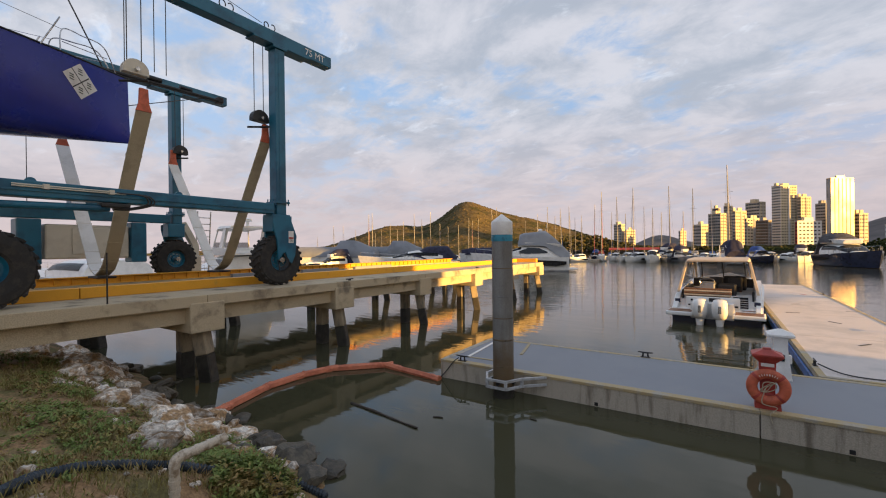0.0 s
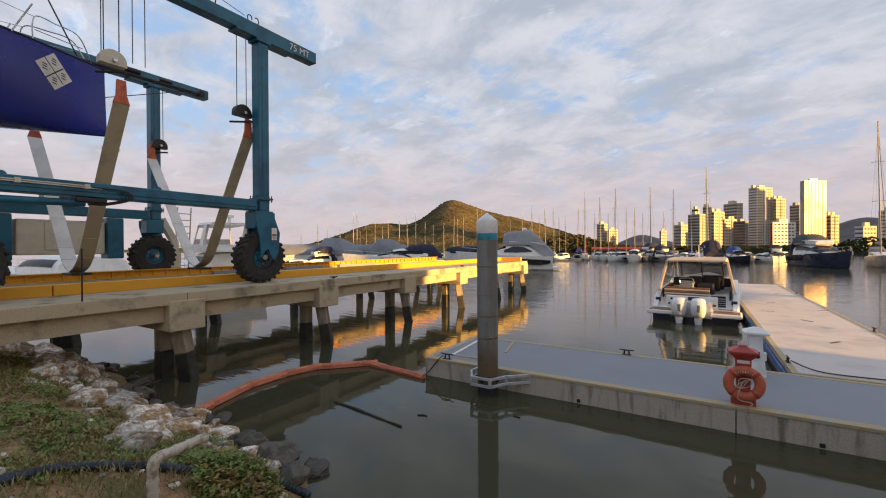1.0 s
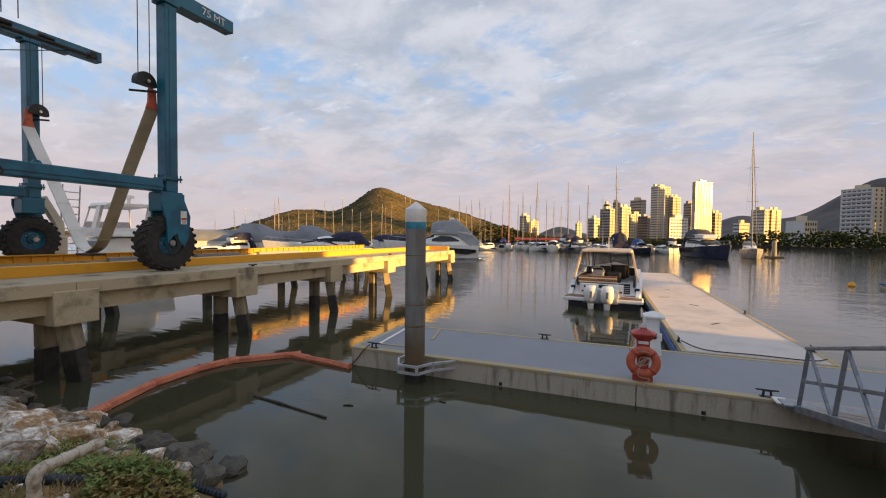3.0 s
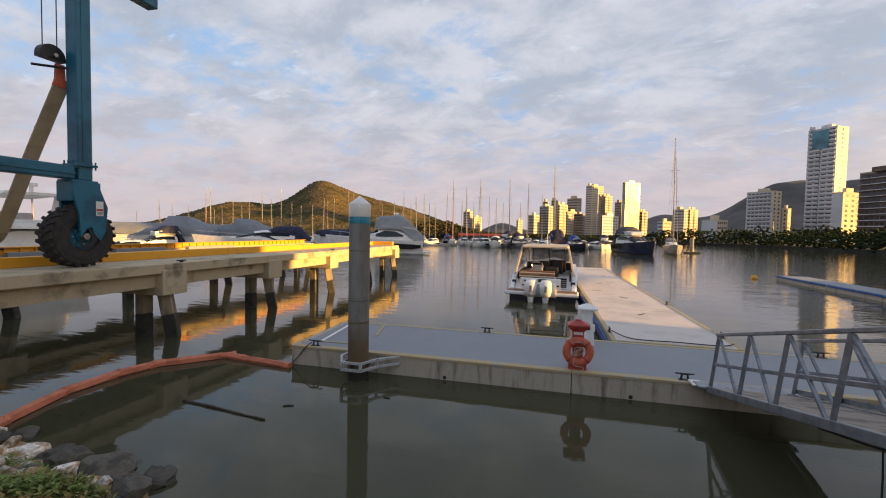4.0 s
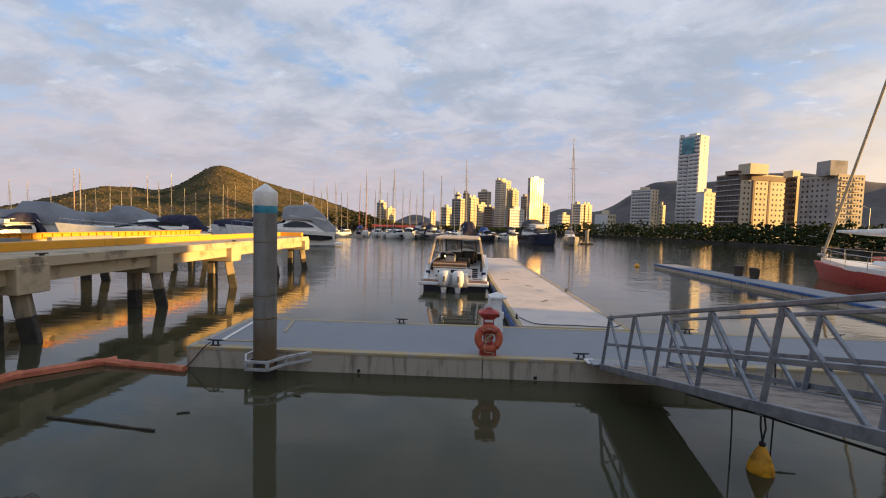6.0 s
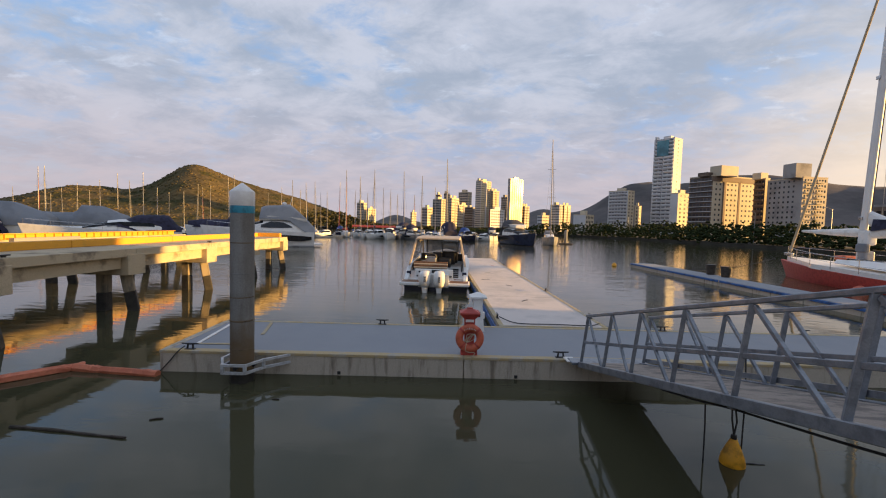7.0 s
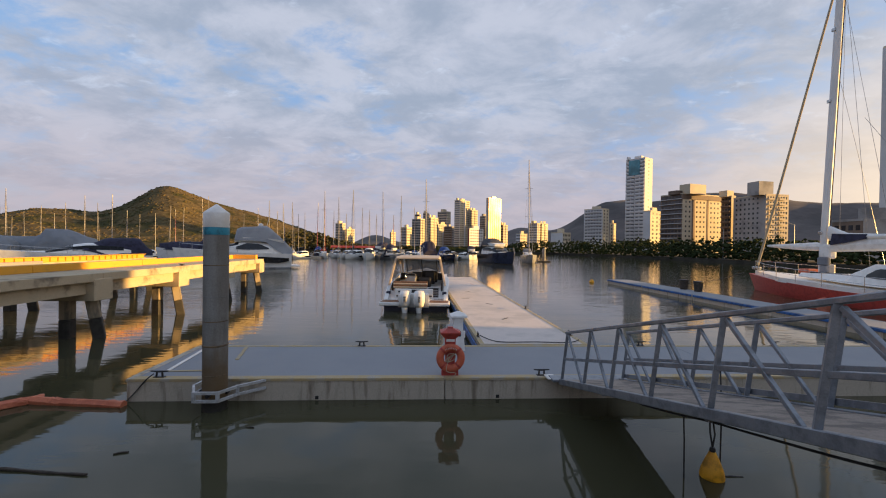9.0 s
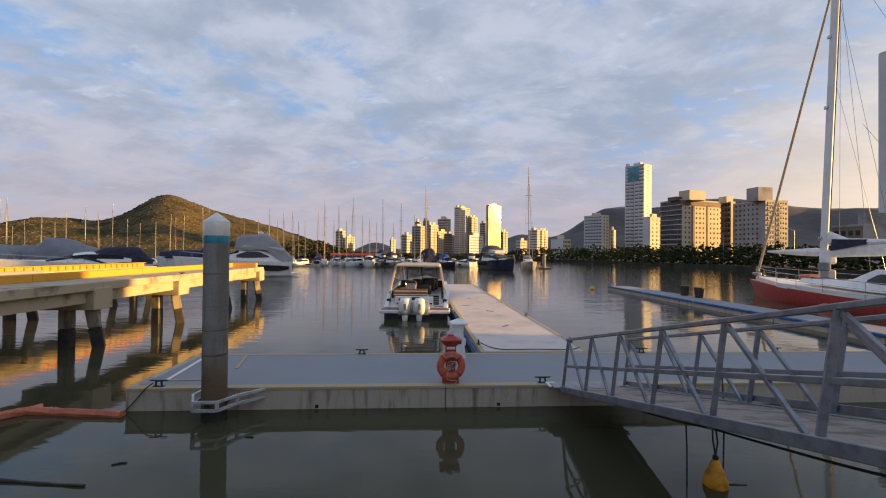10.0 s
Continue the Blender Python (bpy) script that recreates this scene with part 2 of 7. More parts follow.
M_ROCK = mat("bank_rock", (0.60, 0.55, 0.48), 0.95, var=0.55, scale=5, bump=0.8, bscale=18, second=(0.27, 0.17, 0.085), rnd=0.45, smin=0.40, smax=0.58)
M_SOIL = mat("bank_soil", (0.31, 0.19, 0.092), 0.95, var=0.4, scale=1.8, bump=0.8, bscale=22, second=(0.16, 0.135, 0.05))
M_LEAF = mat("weed_leaf", (0.16, 0.22, 0.04), 0.6, var=0.35, scale=2.2, bump=0.05, second=(0.30, 0.20, 0.06), rnd=0.2)
M_BEIGE = mat("beige_panel", (0.62, 0.58, 0.48), 0.5, var=0.04, scale=1.2, bump=0.02, second=(0.55, 0.51, 0.42))
# sand of the seat slats; also low sun put into the boat's roof frame
M_SAND = mat("sand_seat_sunlit_roof", (0.60, 0.47, 0.32), 0.5, var=0.05, scale=2, bump=0.05, second=(0.52, 0.40, 0.27))


def tinted_glass():
    m = bpy.data.materials.new("tinted_glass")
    m.use_nodes = True
    b = m.node_tree.nodes["Principled BSDF"]
    b.inputs["Base Color"].default_value = (0.02, 0.025, 0.03, 1)
    b.inputs["Roughness"].default_value, b.inputs["Alpha"].default_value = 0.05, 0.5
    return m


M_TINT = tinted_glass()


# ---- mesh helpers ----
def thing(name, loc=(0, 0, 0), rz=0.0, label="", category="", group="", kind=""):
    ob = new(name)
    ob.empty_display_size = 0.3
    ob.matrix_basis = pose(*loc, 0, 0, rz)
    return tagged(ob, label, category, group, kind)


def mesh_of(name, bm, material, smooth=False):
    bmesh.ops.recalc_face_normals(bm, faces=bm.faces)
    me = bpy.data.meshes.new(name)
    bm.to_mesh(me)
    bm.free()
    if smooth:
        me.polygons.foreach_set("use_smooth", [True] * len(me.polygons))
        me.set_sharp_from_angle(angle=radians(40))
    for k in (material if isinstance(material, (list, tuple)) else [material]):
        me.materials.append(k)
    return me


def part(name, bm, material, parent=None, label="", smooth=False, kind=""):
    ob = new(name, bm if isinstance(bm, bpy.types.Mesh) else mesh_of(name, bm, material, smooth))
    if parent:
        ob.parent = parent
    return tagged(ob, label, kind=kind)


def solo(name, bm, material, label, category, group="", kind="", loc=(0, 0, 0), rz=0.0, smooth=False):
    ob = new(name, mesh_of(name, bm, material, smooth))
    ob.matrix_basis = pose(*loc, 0, 0, rz)
    return tagged(ob, label, category, group, kind)


def box(x0, x1, y0, y1, z0, z1, bev=0.0, bm=None):
    own = bm is None
    bm = bm or bmesh.new()
    vs = bmesh.ops.create_cube(bm, size=1.0, matrix=Matrix.Translation(((x0 + x1) / 2, (y0 + y1) / 2, (z0 + z1) / 2)) @ Matrix.Diagonal((x1 - x0, y1 - y0, z1 - z0, 1)))["verts"]
    if bev:
        es = list({e for v in vs for e in v.link_edges})
        bmesh.ops.bevel(bm, geom=es, offset=bev, segments=2, affect="EDGES", profile=0.5)
    return bm


def rod(p, q, r, r2=None, seg=10, bm=None, caps=True):
    bm = bm or bmesh.new()
    p, q = Vector(p), Vector(q)
    dvec = q - p
    m = Matrix.Translation((p + q) / 2) @ dvec.to_track_quat("Z", "Y").to_matrix().to_4x4()
    bmesh.ops.create_cone(bm, cap_ends=caps, segments=seg, radius1=r, radius2=r if r2 is None else r2, depth=dvec.length, matrix=m)
    return bm


def bar(p, q, w, h, bm=None, bev=0.0):
    """A straight bar with a rectangular section, w across and h high."""
    bm = bm or bmesh.new()
    p, q = Vector(p), Vector(q)
    dvec = q - p
    m = Matrix.Translation((p + q) / 2) @ dvec.to_track_quat("Y", "Z").to_matrix().to_4x4() @ Matrix.Diagonal((w, dvec.length, h, 1))
    vs = bmesh.ops.create_cube(bm, size=1.0, matrix=m)["verts"]
    if bev:
        bmesh.ops.bevel(bm, geom=list({e for v in vs for e in v.link_edges}), offset=bev, segments=1, affect="EDGES")
    return bm


def loft(rings, bm=None, close=True, caps=True):
    """A skin through rings of points; every ring has the same count."""
    bm = bm or bmesh.new()
    vr = [[bm.verts.new(p) for p in r] for r in rings]
    k = len(rings[0])
    for a, b in zip(vr, vr[1:]):
        for i in range(k if close else k - 1):
            j = (i + 1) % k
            try:
                bm.faces.new((a[i], a[j], b[j], b[i]))
            except ValueError:
                pass
    if caps and close:
        for r in (vr[0], vr[-1]):
            try:
                bm.faces.new(r)
            except ValueError:
                pass
    return bm


def pipe(points, r, seg=8, bm=None, caps=True):
    """A round pipe along points."""
    pts = [Vector(p) for p in points]
    rings = []
    side = None
    for i, p in enumerate(pts):
        tan = (pts[min(i + 1, len(pts) - 1)] - pts[max(i - 1, 0)]).normalized()
        if side is None:
            side = tan.orthogonal().normalized()
        side = (side - tan * side.dot(tan)).normalized()
        up = tan.cross(side)
        rad = r(i / (len(pts) - 1)) if callable(r) else r
        rings.append([p + (side * math.cos(a) + up * math.sin(a)) * rad for a in (2 * math.pi * k / seg for k in range(seg))])
    return loft(rings, bm, True, caps)


def lathe(profile, seg=24, bm=None, axis="Z", caps=True):
    """A turned body; profile is (radius, height) from end to end."""
    rings = []
    for r, h in profile:
        ring = []
        for k in range(seg):
            a = 2 * math.pi * k / seg
            p = (r * math.cos(a), r * math.sin(a), h)
            ring.append(p if axis == "Z" else (h, p[0], p[1]) if axis == "X" else (p[0], h, p[1]))
        rings.append(ring)
    return loft(rings, bm, True, caps)


def curve(points, n=24):
    """A smooth line through points."""
    pts = [Vector(p) for p in points]
    out = []
    for i in range(len(pts) - 1):
        a, b, c, e = pts[max(i - 1, 0)], pts[i], pts[i + 1], pts[min(i + 2, len(pts) - 1)]
        for k in range(n):
            u = k / n
            out.append(0.5 * ((2 * b) + (c - a) * u + (2 * a - 5 * b + 4 * c - e) * u * u + (3 * b - a - 3 * c + e) * u ** 3))
    out.append(pts[-1])
    return out


def soup(name, verts, faces, material, smooth=False):
    me = bpy.data.meshes.new(name)
    me.from_pydata([tuple(map(float, v)) for v in verts], [], [tuple(map(int, f)) for f in faces])
    me.materials.append(material)
    if smooth:
        me.polygons.foreach_set("use_smooth", [True] * len(me.polygons))
    return me


def ico(sub=1):
    bm = bmesh.new()
    bmesh.ops.create_icosphere(bm, subdivisions=sub, radius=1.0)
    v = np.array([x.co[:] for x in bm.verts])
    f = np.array([[w.index for w in t.verts] for t in bm.faces])
    bm.free()
    return v, f


def polar(az, dist, z=0.0):
    """A place seen from the bank at a bearing in degrees clockwise from +y."""
    return Vector((dist * math.sin(radians(az)), dist * math.cos(radians(az)), z))


# ---- water, ground, distance ----
def grid_mesh(name, x0, x1, y0, y1, nx, ny, fz, material, smooth=True):
    xs, ys = np.linspace(x0, x1, nx), np.linspace(y0, y1, ny)
    v = [(x, y, fz(x, y)) for y in ys for x in xs]
    f = [(j * nx + i, j * nx + i + 1, (j + 1) * nx + i + 1, (j + 1) * nx + i) for j in range(ny - 1) for i in range(nx - 1)]
    return soup(name, v, f, material, smooth)


def gauss(u, c, s):
    return math.exp(-0.5 * ((u - c) / s) ** 2)


def step(u, a, b):
    k = min(1, max(0, (u - a) / (b - a)))
    return k * k * (3 - 2 * k)


water = new("water", grid_mesh("water", -2500, 2500, -60, 3000, 2, 2, lambda x, y: 0.0, M_WATER))
tagged(water, "calm dark green harbour water with ripples", "water", kind="structure")
bed = new("ground", grid_mesh("ground", -2600, 2600, -400, 3200, 2, 2, lambda x, y: -3.0, M_SOIL))
tagged(bed, "muddy harbour bed under the water", "ground", kind="structure")


def shore_y(x):
    return 5.5 - 0.7 * step(x, -16, -9) + 0.12 * math.sin(x * 1.3) - 2.9 * step(x, -5.6, -3.2)


def bank_z(x, y):
    s = shore_y(x) - y
    z = -0.12 + 1.2 * step(s, -0.5, 2.8) + 0.8 * step(s, 2.3, 5.5)
    if s < 0:
        z -= 0.5 * min(3, -s)
    return z + 0.10 * noise.noise((x * 0.9, y * 0.9, 5)) + 0.035 * noise.noise((x * 3.1, y * 3.1, 2)) + 1.0 * step(x, -3.0, -1.2)


bank = new("bank", grid_mesh("bank", -40, 40, -60, 8, 401, 341, bank_z, M_SOIL))
tagged(bank, "bare brown soil bank with patches of grass", "bank", kind="structure")

M_HILL = mat("wooded_hill", (0.105, 0.080, 0.038), 0.95, var=0.5, scale=0.03, bump=1.0, bscale=0.22, second=(0.052, 0.050, 0.020), spec=0.05)
M_FARHILL = mat("hazy_hill", (0.092, 0.078, 0.074), 0.95, var=0.3, scale=0.004, bump=0.6, bscale=0.03, second=(0.062, 0.056, 0.054))


def hill_z(x, y):
    az, r = math.degrees(math.atan2(x, y)), math.hypot(x, y)
    ridge = 34 * gauss(az, -30.6, 2.8) * gauss(r, 660, 90) + 53 * gauss(az, -24.6, 7.8) * gauss(r, 670, 110) + 33 * gauss(az, -41, 4.4) * gauss(r, 690, 110) + 5 * gauss(az, -56, 9) * gauss(r, 690, 110)
    return ridge * (1 + 0.06 * noise.noise((x * 0.02, y * 0.02, 0))) + 1.5 * noise.noise((x * 0.05, y * 0.05, 3)) - 1


def polar_sheet(name, a0, a1, r0, r1, na, nr, fz, material):
    v, f = [], []
    for j in range(nr):
        r = r0 + (r1 - r0) * j / (nr - 1)
        for i in range(na):
            p = polar(a0 + (a1 - a0) * i / (na - 1), r)
            v.append((p.x, p.y, fz(p.x, p.y)))
    for j in range(nr - 1):
        for i in range(na - 1):
            f.append((j * na + i, j * na + i + 1, (j + 1) * na + i + 1, (j + 1) * na + i))
    return soup(name, v, f, material, True)


hill = new("hill", polar_sheet("hill", -85, -6, 300, 950, 240, 60, hill_z, M_HILL))
tagged(hill, "steep wooded hill with a rounded top behind the marina", "hill", kind="structure")


def range_z(x, y):
    az, r = math.degrees(math.atan2(x, y)), math.hypot(x, y)
    e = 2.4 * gauss(az, 13.5, 2.8) + 3.3 * gauss(az, 24, 4.5) + 6.1 * gauss(az, 35.0, 8.0) + 3.2 * gauss(az, 51, 7) + 1.6 * gauss(az, -6, 2.0) + 1.2 * gauss(az, 2, 3) + 3 * gauss(az, 75, 14)
    h = 1500 * math.tan(radians(e))
    return h * gauss(r, 1500, 260) * (1 + 0.10 * noise.noise((x * 0.006, y * 0.006, 1)) + 0.04 * noise.noise((x * 0.02, y * 0.02, 7))) - 5


mountains = new("mountain_range", polar_sheet("mountain_range", -14, 100, 900, 2200, 240, 40, range_z, M_FARHILL))
tagged(mountains, "dusky forested mountain ridge beyond the town", "mountain", kind="structure")

M_MUD = mat("dark_mud", (0.035, 0.032, 0.022), 0.9, var=0.3, scale=0.2, bump=0.3, bscale=3)
bm = bmesh.new()
shore = [(-160, 300), (-40, 250), (30, 235), (66, 205), (82, 172), (85, 132), (86, 104), (90, 60), (110, 10), (130, -60), (2000, -60), (2000, 2200), (-160, 2200)]
top = [bm.verts.new((x, y, 0.9)) for x, y in shore]
low = [bm.verts.new((x, y, -2.5)) for x, y in shore]
bm.faces.new(top)
for i in range(len(shore)):
    j = (i + 1) % len(shore)
    bm.faces.new((top[i], top[j], low[j], low[i]))
solo("far_shore", bm, M_MUD, "low dark shore across the channel under the town", "shore", kind="structure")


# ---- unseen blocks added in the east to keep the low sun off the dock and the covered yachts ----
M_SUNBLOCK = mat("sun_block_wall", (0.42, 0.40, 0.37), 0.8, var=0.1, scale=0.5, bump=0.1)
solo("wall_sun_block", box(45, 47, -24, 10.5, -2, 21.0, 0.05), M_SUNBLOCK, "unseen tall plain block added to shade the dock and lift", "building", kind="structure")
solo("wall_yacht_shade", box(100, 103, 31, 70, -2, 25.0, 0.05), M_SUNBLOCK, "unseen tall plain block added to shade the covered yachts", "building", kind="structure")


# ---- floating dock ----
DX0, DX1, DY0, DY1, DZ = -6.5, 24.0, 9.72, 12.86, 0.5
dock = thing("floating_dock", (0, 0, 0), label="grey concrete floating dock with worn yellow edges", category="dock", kind="structure")
cuts = (DX0, 0.66, 8.1, 15.6, DX1)
for i, (a, b) in enumerate(zip(cuts, cuts[1:])):
    part("pontoon", box(a + 0.008, b - 0.008, DY0, DY1, -0.6, DZ - 0.035, 0.018), M_DOCKSIDE, dock)
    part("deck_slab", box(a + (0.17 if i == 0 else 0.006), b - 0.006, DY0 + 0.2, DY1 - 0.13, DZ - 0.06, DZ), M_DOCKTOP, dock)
    part("edge_strip", box(a + 0.003, b - 0.003, DY0 - 0.02, DY0 + 0.2, DZ - 0.055, DZ + 0.012, 0.008), M_YELEDGE, dock)
    part("edge_strip", box(a + 0.003, b - 0.003, DY1 - 0.13, DY1 + 0.02, DZ - 0.055, DZ + 0.012, 0.008), M_YELEDGE, dock)
part("edge_strip", box(DX0 - 0.02, DX0 + 0.16, DY0 + 0.2, DY1 - 0.13, DZ - 0.055, DZ + 0.008, 0.008), M_DOCKSIDE, dock)
for p, q, m in (((-5.95, 10.35, 0.512), (-6.15, 12.6, 0.512), M_WHITE), ((-6.0, 10.3, 0.512), (-4.9, 10.35, 0.512), M_YELEDGE), ((-4.75, 11.3, 0.512), (-5.05, 12.7, 0.512), M_YELEDGE)):
    part("marking", bar(p, q, 0.09, 0.012), m, dock, "painted line on the deck")
for x in (-2.3, 1.9, 5.6):
    part("drain_hole", box(x - 0.03, x + 0.05, DY0 - 0.012, DY0 + 0.02, 0.02, 0.10, 0.008), M_BLACK, dock)
finger = thing("finger_dock", (0, 0, 0), label="pale sunlit concrete finger dock with yellow edges", category="dock", kind="structure")
FX0, FX1, FY0, FY1 = 2.0, 5.45, 12.98, 41.2
for i in range(5):
    a, b = FY0 + (FY1 - FY0) * i / 5, FY0 + (FY1 - FY0) * (i + 1) / 5
    part("pontoon", box(FX0, FX1, a + 0.01, b - 0.01, -0.5, DZ - 0.035, 0.018), M_DOCKSIDE, finger)
    part("deck_slab", box(FX0 + 0.13, FX1 - 0.13, a + 0.012, b - 0.012, DZ - 0.06, DZ), M_FINGERSUN, finger)
    for c in (FX0 - 0.02, FX1 - 0.13):
        part("edge_strip", box(c, c + 0.15, a + 0.004, b - 0.004, DZ - 0.055, DZ + 0.012, 0.008), M_YELEDGE, finger)
part("edge_strip", box(FX0 - 0.02, FX1 + 0.02, FY0 - 0.02, FY0 + 0.1, DZ - 0.055, DZ + 0.014, 0.008), M_YELEDGE, finger)
M_BLUE = mat("blue_fender", (0.03, 0.12, 0.36), 0.5, var=0.1, scale=3, bump=0.05)
part("fender_strip", box(FX0 - 0.09, FX0 - 0.024, FY0 + 0.3, FY1 - 0.4, 0.12, 0.36, 0.02), M_BLUE, finger, "blue rubber fender strip")
for x, y, a in ((3.6, 17.5, 0.9), (4.0, 22.0, 2.2), (3.2, 28.0, 0.7), (4.5, 33.5, 2.0), (2.6, 24.5, 0.2), (4.9, 26.0, 0.3)):
    part("crack_patch", bar((x, y, 0.503), (x + 0.5 * math.cos(a), y + 0.5 * math.sin(a), 0.503), 0.07, 0.010), M_RUB if y < 30 else M_RED, finger, "dark scuff strip on the deck")
outer = thing("floating_dock", (0, 0, 0), label="narrow blue-edged floating dock across the channel", category="dock", kind="structure")
for i in range(4):
    a, b = 15.0 + 6.6 * i, 15.0 + 6.6 * (i + 1)
    part("pontoon", box(19.3, 21.5, a + 0.02, b - 0.02, -0.4, 0.36, 0.03), M_DOCKSIDE, outer)
    part("deck_slab", box(19.4, 21.4, a + 0.02, b - 0.02, 0.34, 0.41), M_DOCKTOP, outer)
    part("fender_strip", box(19.22, 19.3, a + 0.1, b - 0.1, 0.26, 0.40, 0.02), M_BLUE, outer)

# ---- lift piers ----
BENTS = [0.75, 5.95, 10.95, 16.1, 21.4, 26.7, 31.7]


def pier(name, x0, x1, y0, y1, label, bents):
    t = thing(name, (0, 0, 0), label=label, category="pier", kind="structure")
    cuts = [y0] + [b for b in bents if y0 + 1 < b < y1 - 1] + [y1]
    for a, b in zip(cuts, cuts[1:]):
        part("deck_slab", box(x0, x1, a + 0.006, b - 0.006, 2.12, 2.42, 0.018), M_CONC, t)
        for c in (x0 + 0.25, x1 - 0.6):
            part("edge_beam", box(c, c + 0.35, a, b, 1.68, 2.12), M_CONC, t)
    for y in bents:
        part("pile_cap", box(x0 - 0.03, x1 + 0.03, y - 0.46, y + 0.46, 1.42, 2.22, 0.025), M_CONC, t)
        for top, foot in (((x1 - 1.25, y), (x1 - 1.25, y)), ((x1 - 0.42, y + 0.02), (x1 - 0.22, y + 0.14))):
            tv, fv = Vector((*top, 1.45)), Vector((*foot, 0.0))
            d = (fv - tv) / 1.45
            wet = tv + d * (0.68 + 0.1 * random.random())
            part("pile", bar(tv, wet, 0.37, 0.37, bev=0.03), M_PILECONC, t)
            part("pile_foot", bar(wet, fv + d * 2.4, 0.375, 0.375, bev=0.03), M_DARKPILE, t, "dark wet foot with marine growth")
    return t


near_pier = pier("lift_pier", -13.95, -11.6, -14, 32.1, "concrete travel lift pier on paired raking piles", BENTS)
far_pier = pier("lift_pier", -22.2, -19.4, -14, 32.2, "concrete travel lift pier with ribbed yellow kerb", [b * 1.07 - 0.5 for b in BENTS[1:-1]] + [31.6])
y = -13.9
while y < 31.6:                       # smooth kerb on the near pier
    k = min(y + 5.9, 31.9)
    part("kerb", box(-13.95, -13.62, y, k - 0.02, 2.42, 2.70, 0.015), M_YEL, near_pier, "yellow painted steel kerb")
    y = k
part("end_kerb", box(-13.6, -12.0, 31.6, 31.95, 2.42, 2.72, 0.02), M_YEL, near_pier)
part("kerb_web", box(-19.62, -19.56, -13.8, 31.0, 2.42, 2.68), M_YEL, far_pier, "yellow steel kerb")
part("kerb_flange", box(-19.74, -19.42, -13.8, 31.0, 2.68, 2.72, 0.008), M_YEL, far_pier)
part("kerb_foot", box(-19.74, -19.4, -13.8, 31.0, 2.422, 2.45), M_YEL, far_pier)
rib = mesh_of("rib", box(-0.075, 0.0, -0.018, 0.018, 0, 0.23), M_YEL)
for i in range(90):
    ob = new("rib", rib)
    ob.parent, ob.location = far_pier, (-19.485, -13.4 + 0.49 * i, 2.45)
for a, b in ((11.0, 13.0), (15.0, 17.6), (19.0, 22.5)):
    part("plank", box(-19.38, -19.15, a, b, 2.30, 2.52, 0.01), M_DOCKTOP, far_pier, "grey timber fender plank")
for y in (11.4, 21.6, 26.6):
    part("cleat", box(-11.85, -11.75, y - 0.16, y + 0.16, 2.46, 2.50, 0.015, box(-11.83, -11.77, y - 0.05, y + 0.05, 2.42, 2.47)), M_BLACK, near_pier)
part("stake", rod((-11.7, 3.75, 2.40), (-11.7, 3.75, 3.6), 0.018, seg=8), M_BLACK, near_pier, "thin dark upright rod")


# ---- mooring pile ----
pile = thing("mooring_pile", (-4.36, 9.28, 0), label="tall grey mooring pile with white cone cap and teal band", category="pile")
part("shaft", lathe([(0.25, -2.8), (0.25, 0.95), (0.252, 1.35), (0.25, 1.36), (0.25, 2.0), (0.253, 2.02), (0.25, 2.04), (0.25, 3.76)], 36), M_TIDE, pile, smooth=True)
part("band", lathe([(0.254, 3.76), (0.256, 3.77), (0.256, 3.91), (0.254, 3.92)], 36), M_BAND, pile, "teal band", smooth=True)
part("cap", lathe([(0.254, 3.92), (0.258, 3.93), (0.258, 4.22), (0.25, 4.24), (0.02, 4.42), (0.0, 4.425)], 36), M_WHITE, pile, "white conical cap", smooth=True)
part("joint_ring", lathe([(0.25, 1.37), (0.257, 1.38), (0.257, 1.40), (0.25, 1.41)], 36), M_PILELOW, pile)
for z in (0.75, 1.9, 3.1):
    part("joint_ring", lathe([(0.25, z), (0.253, z + 0.005), (0.253, z + 0.018), (0.25, z + 0.023)], 36), M_PILELOW, pile)
part("joint_ring", lathe([(0.25, 2.42), (0.254, 2.43), (0.254, 2.44), (0.25, 2.45)], 36), M_PILE, pile)
part("wet_foot", lathe([(0.253, -2.8), (0.253, 0.22), (0.2515, 0.26)], 36), M_DARKPILE, pile, "dark wet foot", smooth=True)
M_ZINC = mat("pale_zinc", (0.50, 0.51, 0.52), 0.5, metal=0.25, var=0.12, scale=8, bump=0.05, second=(0.38, 0.38, 0.38))
guide = thing("pile_guide", (-4.36, 9.28, 0.3), label="galvanised steel pile guide bolted to the dock", category="pile guide")
ring = [(-0.42, 0.44), (-0.47, 0.05), (-0.24, -0.40), (0.24, -0.40), (0.47, 0.02), (0.92, 0.44)]
for z in (0.0, 0.17):
    bm = bmesh.new()
    for a, b in zip(ring, ring[1:]):
        bar((*a, z), (*b, z), 0.05, 0.055, bm)
    part("guide_rail", bm, M_ZINC, guide)
for a in ring[1:5]:
    part("guide_post", box(a[0] - 0.03, a[0] + 0.03, a[1] - 0.03, a[1] + 0.03, -0.02, 0.2), M_ZINC, guide)
for a in ((-0.27, 0), (0.27, 0), (0, -0.29)):
    part("roller", rod((a[0], a[1] - 0.06, 0.08), (a[0], a[1] + 0.06, 0.08), 0.045), M_BLACK, guide)


